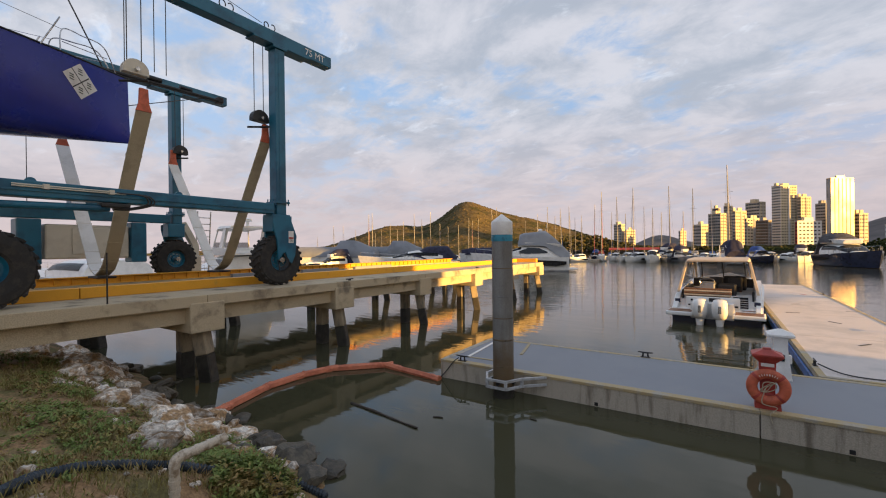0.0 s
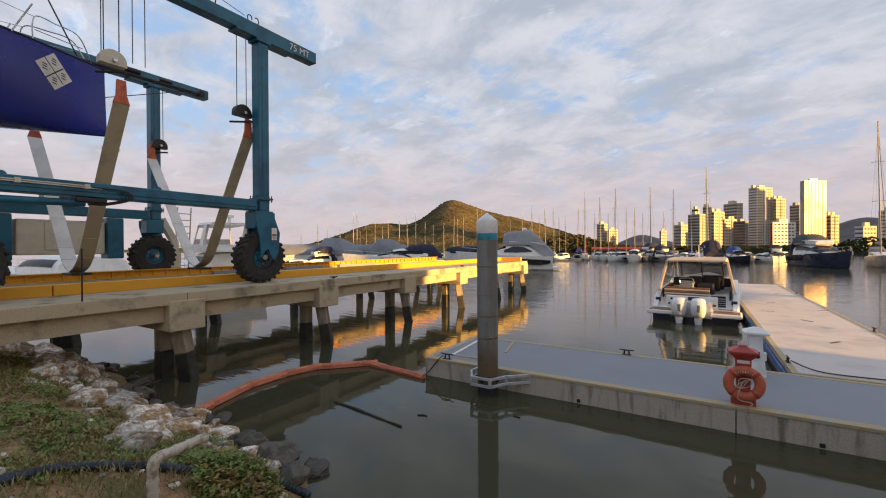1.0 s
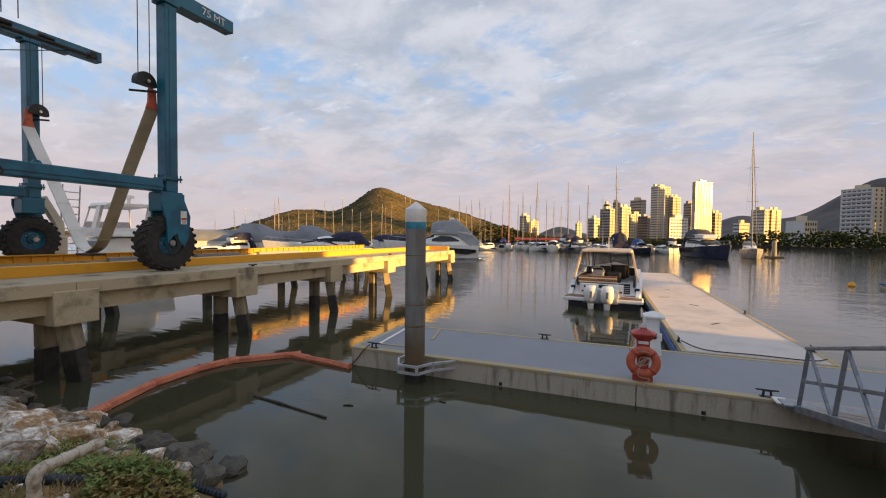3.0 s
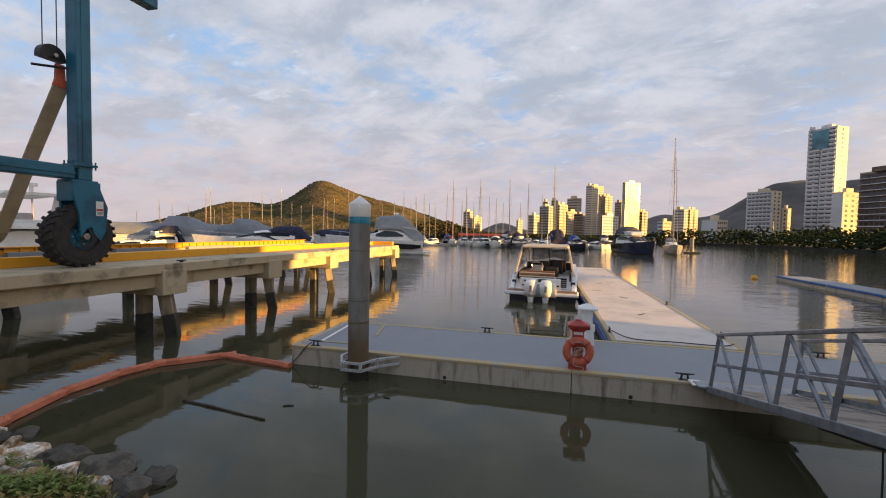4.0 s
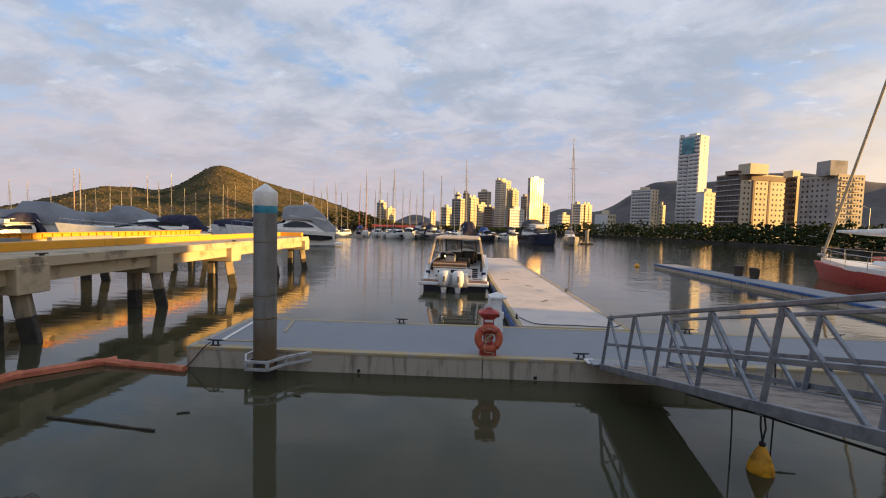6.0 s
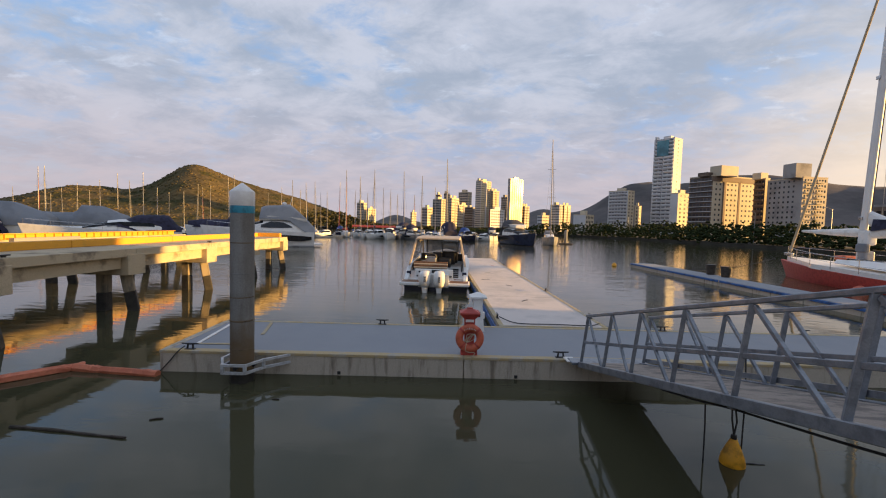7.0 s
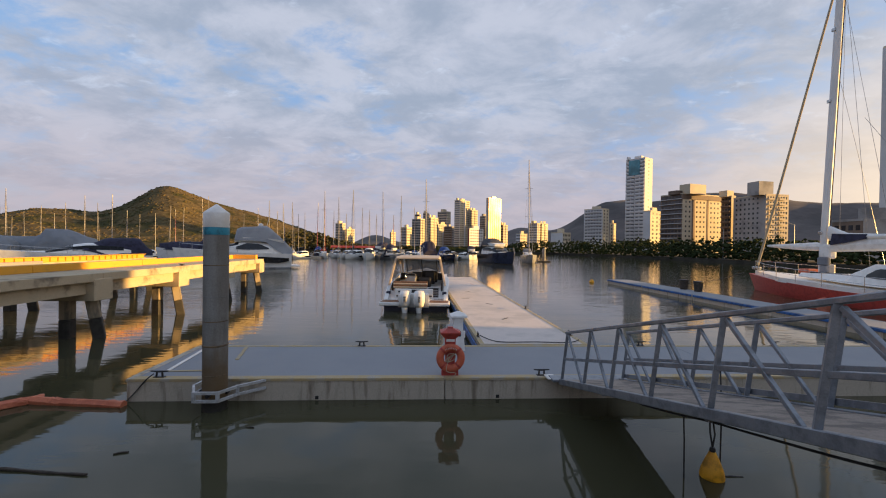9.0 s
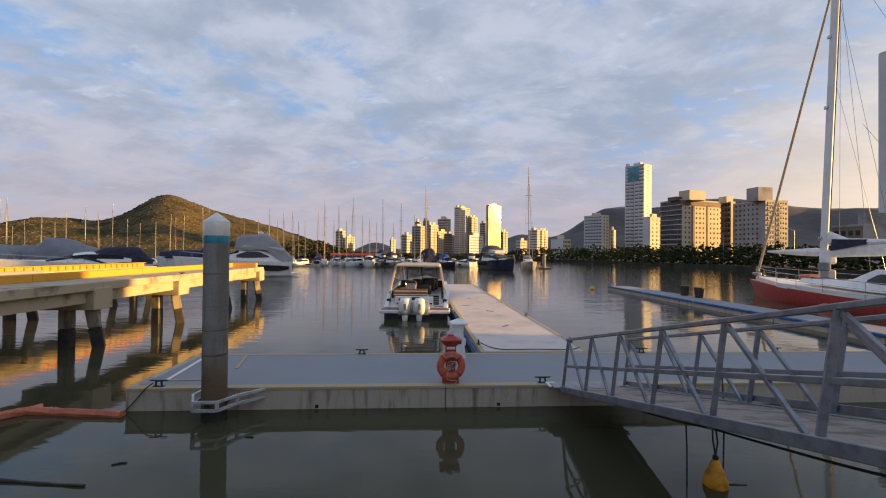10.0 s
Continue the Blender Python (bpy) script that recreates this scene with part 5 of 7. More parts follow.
        part("radar_post", rod((0, L * 0.14, top + 2.1), (0, L * 0.14, top + 2.52), 0.1, seg=8), M_GEL, t)
        part("fly_screen", slab_loft([(L * 0.44, W * 0.32, W * 0.30, top + 0.55, top + 1.0), (L * 0.5, W * 0.22, W * 0.20, top + 0.4, top + 0.75)]), M_TINT, t)
    rail = bmesh.new()
    for s in (-1, 1):
        pts = [(s * (W * 0.47 * (1 - max(0, (u - 0.45) / 0.55) ** 2.4) + 0.02), u * L + 0.03 * L * max(0, u - 0.7) / 0.3, H * (1 + 0.45 * u * u) + 0.55) for u in (0.45, 0.55, 0.65, 0.75, 0.85, 0.95, 1.0)]
        pipe(pts, 0.018, 5, rail)
        for p in pts:
            rod((p[0], p[1], p[2] - 0.55), p, 0.014, seg=5, bm=rail)
    part("bow_rail", rail, M_STEEL, t)
    return t


def berth(t, x, y, rz, s=1.0, tall=None):
    t.matrix_basis = pose(x, y, 0, 0, 0, rz) @ Matrix.Diagonal((s, s, tall or s, 1))
    return t


def tarp_boat(label, L, W, covermat, high=4.5, hull=M_GEL):
    """A motor yacht under one draped cover: low over the bow, tall over the cockpit."""
    t = thing("covered_yacht", (0, 0, 0), label=label, category="motor yacht", group="covered yachts")
    part("hull", loft(hull_rings(L, W, 2.0, draft=0.5, bow=2.4, transom=0.95, rise=0.3)), hull, t, smooth=True)
    rings = []
    for i in range(33):
        u = i / 32
        ridge = 2.9 + (high - 2.9) * (0.35 * step(u, 0.0, 0.04) + 0.65 * step(u, 0.03, 0.24)) - 0.42 * (high - 2.3) * step(u, 0.34, 0.39) - 0.3 * step(u, 0.72, 1.0) + 0.05 * noise.noise((u * 9, high, L))
        hw = W * 0.49 * (1 - max(0, (u - 0.5) / 0.5) ** 2.6) + 0.12
        ring = []
        for k in range(17):
            a = math.pi * k / 16
            c, q = math.cos(a), math.sin(a)
            sag = 0.06 * noise.noise((u * 14, k * 0.9, L)) + 0.05 * math.sin(u * 40) * (1 - q)
            ring.append((hw * (math.copysign(abs(c) ** 0.8, c)) * (1 - 0.38 * min(1, 1.25 * q) ** 2) * (1 + 0.5 * sag), -0.1 + u * L * 1.02, 1.95 + 0.35 * u + (ridge - 1.95 - 0.35 * u) * min(1.0, 1.12 * q ** 0.85) + 0.5 * sag + 0.05 * q ** 6))
        rings.append(ring)
    part("cover", loft(rings), covermat, t, smooth=True)
    for k in range(5):
        u = 0.12 + 0.19 * k
        for s in (-1, 1):
            part("cover_tie", rod((s * (W * 0.49 * (1 - max(0, (u - 0.5) / 0.5) ** 2.6) + 0.14), u * L, 2.05 + 0.35 * u), (s * (W * 0.47 * (1 - max(0, (u - 0.5) / 0.5) ** 2.6) + 0.05), u * L, 1.55), 0.012, seg=4), M_CABLE, t)
    return t


# big yacht past the pier's end, bow away to the west
def flybridge_yacht(label, L=12.5, W=4.3, H=1.9):
    """A white flybridge yacht, stern at y = 0, with a fitted canvas from the flybridge down to the aft deck."""
    t = thing("motor_yacht", (0, 0, 0), label=label, category="motor yacht")
    part("hull", loft(hull_rings(L, W, H, draft=0.5, bow=2.3, transom=0.95, rise=0.35, n=20)), M_GEL, t, smooth=True)
    part("swim_platform", slab_loft([(-1.1, W * 0.42, W * 0.42, 0.22, 0.36), (0.1, W * 0.46, W * 0.46, 0.22, 0.42)]), M_GEL, t)
    part("boot_stripe", slab_loft([(-0.02, W * 0.43, W * 0.45, -0.1, 0.16), (L * 0.45, W * 0.44, W * 0.46, -0.1, 0.18)]), M_HULLGREY, t)
    for s in (-1, 1):
        # hull glazing: a dark wedge that runs out towards the bow
        side = [(0.35, 0.95, 1.32), (1.6, 0.72, 1.42), (3.4, 0.78, 1.5), (5.2, 0.98, 1.55), (6.6, 1.3, 1.5)]
        bm = loft([[(s * W * 0.478, y, lo), (s * W * 0.512, y, lo), (s * W * 0.512, y, hi), (s * W * 0.478, y, hi)] for y, lo, hi in side])
        part("hull_window", bm, M_GLASS, t)
        part("side_window", loft([[(s * x0, y, lo), (s * (x0 + 0.05), y, lo), (s * (x1 + 0.05), y, hi), (s * x1, y, hi)] for y, lo, hi, x0, x1 in ((2.7, 2.45, 2.6, 1.79, 1.77), (3.8, 2.4, 3.12, 1.80, 1.69), (5.2, 2.38, 3.2, 1.80, 1.68), (6.4, 2.42, 2.75, 1.76, 1.71))]), M_GLASS, t)
    secs = [(1.2, 1.70, 1.8, 2.2), (2.0, 1.80, 1.85, 3.25), (4.0, 1.82, 1.9, 3.42), (6.0, 1.78, 1.95, 3.38), (7.0, 1.68, 2.0, 3.05), (8.2, 1.45, 2.05, 2.62), (9.4, 1.1, 2.1, 2.36), (11.0, 0.5, 2.2, 2.3)]
    part("saloon", loft([dome(y, hw, z0, z1, p=0.5) for y, hw, z0, z1 in secs]), M_GEL, t, smooth=True)
    bm = bmesh.new()
    loft([dome(y, hw + 0.02, z0, z1 + 0.02, [34 + 112 * k / 12 for k in range(13)], 0.5) for y, hw, z0, z1 in ((6.15, 1.76, 1.95, 3.33), (7.0, 1.68, 2.0, 3.05), (7.9, 1.52, 2.04, 2.74))], bm, False, False)
    bmesh.ops.solidify(bm, geom=bm.faces[:], thickness=0.012)
    part("windscreen", bm, M_GLASS, t, smooth=True)
    part("flybridge", slab_loft([(0.9, 1.62, 1.72, 3.28, 3.55), (2.0, 1.66, 1.78, 3.35, 3.75), (5.6, 1.6, 1.7, 3.4, 3.9), (6.6, 1.25, 1.35, 3.3, 3.6)]), M_GEL, t)
    rows = [(-0.15, 1.55, 2.5, 1.78), (0.5, 1.7, 3.2, 1.88), (1.6, 2.2, 4.3, 1.9), (2.6, 3.0, 5.2, 1.86), (3.0, 3.35, 5.45, 1.84), (4.4, 3.5, 5.3, 1.78), (5.8, 3.55, 5.2, 1.72), (6.35, 3.55, 4.95, 1.6), (6.6, 3.5, 3.75, 1.42)]
    bm = bmesh.new()
    rings = []
    for i, (y, lo, hi, hw) in enumerate(rows):
        ring = dome(y, hw, lo, hi, p=0.3)
        rings.append([(x * (1 - 0.2 * (z - lo) / (hi - lo)) + 0.03 * noise.noise((y, k * 0.7, 2)), yy, z + 0.05 * noise.noise((y * 1.3, k * 0.6, 4))) for k, (x, yy, z) in enumerate(ring)])
    part("cover", loft(rings, bm), M_PALECOVER, t, "fitted grey canvas", smooth=True)
    part("radar", lathe([(0.0, 5.42), (0.3, 5.44), (0.32, 5.62), (0.12, 5.74), (0.0, 5.75)], 14), M_GEL, t).location = (0, 3.6, 0)
    part("aerial", rod((0.5, 2.9, 5.2), (0.5, 2.6, 6.6), 0.025, seg=6), M_GEL, t)
    rail = bmesh.new()
    for s in (-1, 1):
        pts = [(s * (W * 0.47 * (1 - max(0, (u - 0.45) / 0.55) ** 2.3) + 0.02), u * L, H * (1 + 0.35 * u * u) + 0.55) for u in (0.5, 0.6, 0.7, 0.8, 0.9, 1.0)]
        pipe(pts, 0.018, 5, rail)
        for p in pts:
            rod((p[0], p[1], p[2] - 0.55), p, 0.014, seg=5, bm=rail)
    part("bow_rail", rail, M_STEEL, t)
    return t


berth(flybridge_yacht("white flybridge motor yacht with fitted grey canvas aft"), -19.0, 63.2, 112, 1.12)
berth(tarp_boat("white motor yacht under a dark blue canvas cover", 7.5, 3.4, M_NAVY, 4.3), -32.5, 72.6, 112, 1.25, 1.05)
berth(cruiser("motor_yacht", "white sports yacht with a draped navy cockpit cover", 11.5, 3.9, 1.85, M_GEL, M_NAVY, False, aft=0.46), -35.4, 57.6, 126, 1.3, 0.98)
berth(tarp_boat("motor yacht wholly wrapped in a grey canvas cover", 11.0, 4.2, M_GREYCOVER, 4.65), -47.4, 64.8, 118, 1.5, 1.11)
berth(tarp_boat("motor yacht wholly wrapped in a grey canvas cover", 13.0, 4.4, M_GREYCOVER, 4.75), -51.7, 56.6, 118, 1.45, 1.10)
berth(cruiser("motor_yacht", "tall white flybridge motor yacht behind the lift", 13.0, 4.2, 1.75, M_GEL, None, True, hardtop=True), -27.6, 17.6, 76, 1.0)
berth(cruiser("motor_yacht", "long white motor yacht moored beside the lift pier", 15.0, 4.4, 1.35, M_GEL, None, False), -39.2, 14.7, 94, 1.4, 1.05)
berth(cruiser("motor_yacht", "dark-hulled motor yacht with grey canvas over its cockpit", 12.5, 4.4, 1.5, M_HULLNAVY, M_NAVYGREY, True, aft=0.4), 16.3, 98.5, 191, 1.2)
berth(cruiser("motor_yacht", "white motor yacht with a navy canopy in the marina", 11.0, 3.6, 1.5, M_GEL, M_NAVY, True), 2.8, 92.0, 12)
small = berth(cruiser("motor_boat", "small white motor boat in the marina row", 8.5, 2.9, 1.2, M_GEL, None, False), -12.0, 106.0, 180)
tagged(small, group="small boats in the marina")
small2 = berth(cruiser("motor_boat", "small dark-hulled motor boat with a blue canopy", 8.0, 2.8, 1.1, M_HULLNAVY, M_BLUECAN, False), 6.0, 108.0, 200)
tagged(small2, group="small boats in the marina")
small3 = berth(cruiser("motor_boat", "small grey motor boat with a dark canopy", 9.0, 3.0, 1.2, M_HULLGREY, M_NAVY, True), -8.2, 112.0, 150)
tagged(small3, group="small boats in the marina")
for az, dist, r in ((-14.5, 108, 170), (-9.0, 108, 190), (-7.6, 107, 180), (-1.0, 108, 175), (0.2, 108, 180), (4.5, 112, 178), (5.6, 112, 184), (7.2, 114, 176), (8.2, 112, 182), (-16.8, 104, 176), (-24.5, 88, 120), (-33.0, 80, 110), (-46.0, 75, 100), (-49, 62, 95), (-38.0, 90, 110), (-10.5, 116, 172), (-6.2, 110, 186), (-4.2, 109, 180), (-3.0, 117, 178), (2.2, 116, 182), (3.6, 118, 176), (6.4, 120, 180), (9.0, 120, 184), (-13.2, 118, 170), (-18.2, 112, 178), (-20.5, 104, 172), (-28, 96, 120), (-31, 100, 118), (-41, 84, 108), (-44, 95, 105)):
    p = polar(az, dist)
    copy_thing(random.choice((small, small, small2, small3)), pose(p.x, p.y, 0, 0, 0, r - az + random.uniform(-35, 35)) @ Matrix.Scale(random.uniform(0.65, 0.9), 4))

# tall sailing boat beside the dark yacht
ts = sailing_boat("grey sailing boat with a tall mast moored by a pile", M_HULLGREY, M_GREYCOVER, 12.0, 17.0)
ts.matrix_basis = pose(25.6, 95.0, 0, 0, 0.8, 172) @ Matrix.Diagonal((1.0, 1.0, 23.7 / 17, 1)) @ Matrix.Translation((0, -6.1, 0))
part("inner_mast", rod((0.1, 7.6, 1.3), (0.05, 6.3, 16.9), 0.06, seg=6), M_ALU, ts)
fp = thing("mooring_pile", (30.0, 98.0, 0), label="short dark mooring pile out in the channel", category="pile")
part("shaft", lathe([(0.38, -2), (0.38, 3.0), (0.3, 3.3), (0.0, 3.4)], 14), M_PILE, fp)
part("float", box(-1.5, 1.5, -0.6, 0.6, -0.2, 0.35, 0.05), M_DARKPILE, fp)
pd = thing("marina_dock", (0, 0, 0), label="long low floating dock behind the moored boats", category="dock", kind="structure")
part("pontoon", box(-25, 22, 121, 123.5, -0.3, 0.55, 0.03), M_DOCKSIDE, pd)
part("pontoon", box(-70, -24, 104, 106.5, -0.3, 0.55, 0.03), M_DOCKSIDE, pd)
part("awning", slab_loft([(120.5, 9, 9, 2.6, 2.75), (121.7, 9, 9, 3.1, 3.25), (123, 9, 9, 2.6, 2.75)]), M_REDCAN, pd, "long red awning roof").location = (-16, 0, 0)


# ---- sports boat with twin outboards by the finger dock ----
sp = thing("sports_boat", (-0.12, 22.9, 0), -4.0, label="white sports cruiser with teak seats and twin outboard engines", category="motor boat")
part("hull", loft(hull_rings(11.2, 3.65, 1.15, draft=0.5, bow=2.6, transom=0.97, rise=0.5, n=28, dip=0.55)), M_GEL, sp, smooth=True)
part("boot_stripe", slab_loft([(-0.02, 1.62, 1.79, -0.2, 0.44), (5.5, 1.62, 1.80, -0.2, 0.5)]), M_HULLNAVY, sp, "dark navy lower hull")
for s in (-1, 1):
    x0, x1 = (0.72, 1.88) if s > 0 else (-1.9, -0.78)
    part("swim_platform", box(x0, x1, -0.75, 0.4, 0.36, 0.55, 0.05), M_GEL, sp)
    part("platform_teak", box(x0 + 0.08, x1 - 0.08, -0.68, 0.2, 0.55, 0.566), M_TEAK, sp)
part("stern_plate", box(-1.72, 1.72, -0.03, 0.06, -0.25, 0.40, 0.01), M_HULLNAVY, sp, "dark lower transom")
part("engine_well", box(-0.95, 0.75, -0.15, 0.4, 0.2, 0.95, 0.04), M_GEL, sp)
part("transom_wall", box(-1.2, 0.95, 0.42, 0.62, 0.5, 1.16, 0.05), M_GEL, sp)
part("badge", box(-0.25, 0.2, 0.40, 0.418, 0.95, 1.12), M_BLACK, sp, "dark badge plate")
part("sun_pad", box(-1.3, 0.6, 0.66, 1.35, 1.15, 1.42, 0.07), M_TEAK, sp, "brown upholstered sun pad")
for k in range(4):
    part("backrest_slat", box(-1.3, 0.62, 0.52 + 0.02 * k, 0.62 + 0.02 * k, 1.2 + 0.095 * k, 1.275 + 0.095 * k, 0.02), M_TEAK if k % 2 else M_SAND, sp)
part("gate", box(0.68, 1.25, 0.60, 0.64, 0.58, 1.20, 0.01), M_GLASS, sp, "dark louvred stern gate")
for k in range(5):
    part("gate_slat", box(0.70, 1.23, 0.585, 0.60, 0.66 + 0.1 * k, 0.70 + 0.1 * k, 0.004), M_HULLGREY, sp)
part("stern_light", rod((-0.95, 0.40, 1.0), (-0.95, 0.44, 1.0), 0.05, seg=12), M_GLASS, sp)
part("walkway", box(1.0, 1.5, 0.4, 4.0, 0.55, 0.62), M_TEAK, sp)
for s in (-1, 1):
    part("side_deck", slab_loft([(0.1, 0.12, 0.08, 0.45, 0.62), (0.9, 0.13, 0.09, 0.5, 1.0), (1.7, 0.14, 0.1, 0.6, 1.36), (3.0, 0.14, 0.1, 0.9, 1.45), (6.5, 0.14, 0.08, 1.1, 1.6)]), M_GEL, sp).location = (s * 1.62, 0, 0)
    part("tail_light", box(s * 1.58 - 0.12, s * 1.58 + 0.12, 0.62, 0.7, 0.8, 1.0, 0.03), M_HULLNAVY, sp)
    # hardtop legs: raked frame from the deck to the roof
    part("roof_leg", loft([[(s * 1.56, 1.0, 1.28), (s * 1.66, 1.0, 1.28), (s * 1.66, 1.3, 1.3), (s * 1.56, 1.3, 1.3)], [(s * 1.25, 1.55, 2.82), (s * 1.34, 1.55, 2.82), (s * 1.34, 1.85, 2.84), (s * 1.25, 1.85, 2.84)]]), M_SAND, sp)
    part("side_glass", loft([[(s * 1.5, 1.7, 1.45), (s * 1.53, 1.7, 1.45), (s * 1.5, 5.4, 1.6), (s * 1.47, 5.4, 1.6)], [(s * 1.27, 2.2, 2.72), (s * 1.3, 2.2, 2.72), (s * 1.25, 4.4, 2.72), (s * 1.22, 4.4, 2.72)]]), M_TINT, sp)
    part("front_post", bar((s * 1.35, 6.2, 1.6), (s * 1.22, 4.4, 2.78), 0.1, 0.12), M_SAND, sp)
part("hardtop", slab_loft([(1.35, 1.26, 1.2, 2.80, 2.86), (1.7, 1.34, 1.28, 2.80, 2.92), (4.0, 1.3, 1.22, 2.82, 2.96), (5.0, 1.1, 1.0, 2.80, 2.88)]), M_SAND, sp)
part("windscreen", loft([[(-1.2, 6.3, 1.62), (1.2, 6.3, 1.62), (1.2, 6.36, 1.62), (-1.2, 6.36, 1.62)], [(-1.1, 4.7, 2.76), (1.1, 4.7, 2.76), (1.1, 4.76, 2.76), (-1.1, 4.76, 2.76)]]), M_TINT, sp)
part("foredeck", slab_loft([(5.6, 1.5, 1.2, 1.3, 1.75), (8.0, 1.2, 0.8, 1.35, 1.75), (10.8, 0.2, 0.1, 1.5, 1.65)]), M_GEL, sp)
# shade under the hardtop put into black side panels and bulkhead
for x0 in (-1.46, 1.38):
    part("coaming_panel", box(x0, x0 + 0.08, 1.2, 5.2, 0.6, 1.42, 0.02), M_BLACK, sp, "cockpit side panel, black for the inner shade")
part("bulkhead", box(-1.4, 1.4, 5.2, 5.3, 0.6, 1.75, 0.02), M_BLACK, sp, "cabin bulkhead, black for the inner shade")
for x in (-1.05, 0.0, 1.05):
    part("windscreen_post", bar((x, 6.28, 1.62), (x * 0.92, 4.72, 2.8), 0.05, 0.05), M_BLACK, sp)
part("roof_lining", box(-1.15, 1.15, 1.8, 4.6, 2.775, 2.80), M_BEIGE, sp)
for k in range(5):
    part("transom_vent", box(-1.1 + 0.42 * k, -0.8 + 0.42 * k, 0.405, 0.42, 0.72, 0.80), M_BLACK, sp)
part("helm_console", box(0.1, 1.1, 4.0, 4.6, 1.2, 1.95, 0.08), M_BLACK, sp)
for x in (-0.15, 0.65):
    part("seat", box(x - 0.3, x + 0.3, 3.2, 3.7, 1.15, 1.5, 0.08, box(x - 0.3, x + 0.3, 3.15, 3.3, 1.4, 1.95, 0.06)), M_BLACK, sp)
part("galley_unit", box(-0.75, -0.1, 1.7, 2.6, 0.9, 1.75, 0.08), M_HULLGREY, sp)
part("sink_unit", box(0.0, 0.75, 1.75, 2.6, 0.9, 1.68, 0.08), M_BLACK, sp)
part("galley_rail", pipe(curve([(-0.72, 1.72, 1.7), (-0.7, 1.7, 1.9), (-0.2, 1.7, 1.92), (-0.12, 1.72, 1.7)], 6), 0.025, 6), M_STEEL, sp)
part("wheel", lathe([(0.20, 0.0), (0.225, 0.02), (0.20, 0.04), (0.18, 0.02), (0.20, 0.0)], 20, axis="Y"), M_BLACK, sp).location = (0.75, 3.9, 1.75)
part("cockpit_sole", box(-1.4, 1.5, 0.6, 5.0, 0.55, 0.62), M_TEAK, sp)
for x in (-0.52, 0.24):
    def cowl(rows):
        return loft([[(x + w * math.copysign(abs(math.cos(a)) ** 0.6, math.cos(a)), -0.62 + dy + d * math.copysign(abs(math.sin(a)) ** 0.6, math.sin(a)), z) for a in (2 * math.pi * k / 20 for k in range(20))] for w, d, dy, z in rows])
    e = part("outboard_engine", cowl(((0.19, 0.24, 0.05, 0.30), (0.26, 0.34, 0.0, 0.38), (0.30, 0.40, -0.02, 0.55), (0.31, 0.42, -0.03, 0.80), (0.29, 0.40, -0.01, 1.02), (0.24, 0.32, 0.03, 1.14), (0.12, 0.16, 0.06, 1.18))), M_GEL, sp, "white outboard engine", smooth=True)
    part("engine_leg", cowl(((0.10, 0.22, 0.05, -0.5), (0.13, 0.24, 0.05, -0.05), (0.18, 0.25, 0.04, 0.30))), M_GEL, e, smooth=True)
    part("engine_vent", box(x - 0.03, x + 0.09, -1.075, -1.045, 0.60, 0.92, 0.02), M_STEEL, e)
    part("tilt_bracket", box(x - 0.14, x + 0.14, -0.32, -0.1, 0.25, 0.75, 0.03), M_BLACK, e)
part("aerial", rod((0, 3.4, 2.95), (0, 3.3, 3.6), 0.02, seg=6), M_GEL, sp)

# ---- red ketch across the channel ----
rk = thing("sailing_yacht", (29.57, 16.58, -0.656), -4.0, "red-hulled sailing yacht with a tall white mast", "sailing yacht")
rk.matrix_basis = rk.matrix_basis @ Matrix.Scale(1.12, 4)
part("hull", loft(hull_rings(17.5, 4.8, 1.38, draft=0.6, bow=2.3, transom=0.7, rise=0.36)), M_RED, rk, smooth=True)
part("boot_stripe", slab_loft([(0.0, 1.4, 1.5, -0.1, 0.2), (8.0, 2.08, 2.15, -0.1, 0.2), (14, 1.25, 1.32, -0.1, 0.2), (17.0, 0.08, 0.1, -0.1, 0.2)]), M_WHITE, rk)
part("bulwark", slab_loft([(0.2, 1.66, 1.68, 1.34, 1.62), (8.0, 2.40, 2.42, 1.44, 1.76), (13, 1.96, 1.98, 1.6, 1.92), (17.6, 0.2, 0.2, 1.84, 2.16)]), M_GEL, rk, "white deck edge")
part("deckhouse", slab_loft([(2.0, 1.7, 1.4, 1.8, 3.0), (7.0, 1.7, 1.3, 1.85, 3.1), (8.6, 1.6, 1.2, 1.9, 2.4), (12.5, 1.0, 0.8, 2.05, 2.3)]), M_GEL, rk)
part("house_window", slab_loft([(3.0, 1.62, 1.5, 2.3, 2.8), (6.6, 1.6, 1.42, 2.3, 2.85), (7.6, 1.5, 1.36, 2.35, 2.6)]), M_GLASS, rk)
for y in (9.6, 10.9):
    part("deck_hatch", box(-0.9, -0.3, y, y + 0.8, 2.28, 2.42, 0.04), M_GLASS, rk)
part("mast", loft([[(0.18 * math.cos(a), 11.8 + 0.24 * math.sin(a) - 0.05 * (z - 2), z) for a in (2 * math.pi * k / 14 for k in range(14))] for z in (2.1, 6.0, 24.5)]), M_MASTW, rk, smooth=True)
part("sail_track", loft([[(x, 11.72 - 0.05 * (z - 2) + y, z) for x, y in ((0.15, -0.08), (0.22, -0.08), (0.22, 0.04), (0.15, 0.04))] for z in (4.6, 24.4)]), M_NAVY, rk, "dark sail track")
for z in (4.9, 13.6, 18.2):
    part("mast_fitting", box(-0.27, -0.17, 11.75 - 0.05 * (z - 2), 12.0 - 0.05 * (z - 2), z, z + 0.22, 0.03), M_STEEL, rk)
part("forestay_sail", rod((0, 17.6, 2.6), (0, 10.9, 22.0), 0.10, 0.07, 10), M_SLING, rk, "furled foresail on its stay")
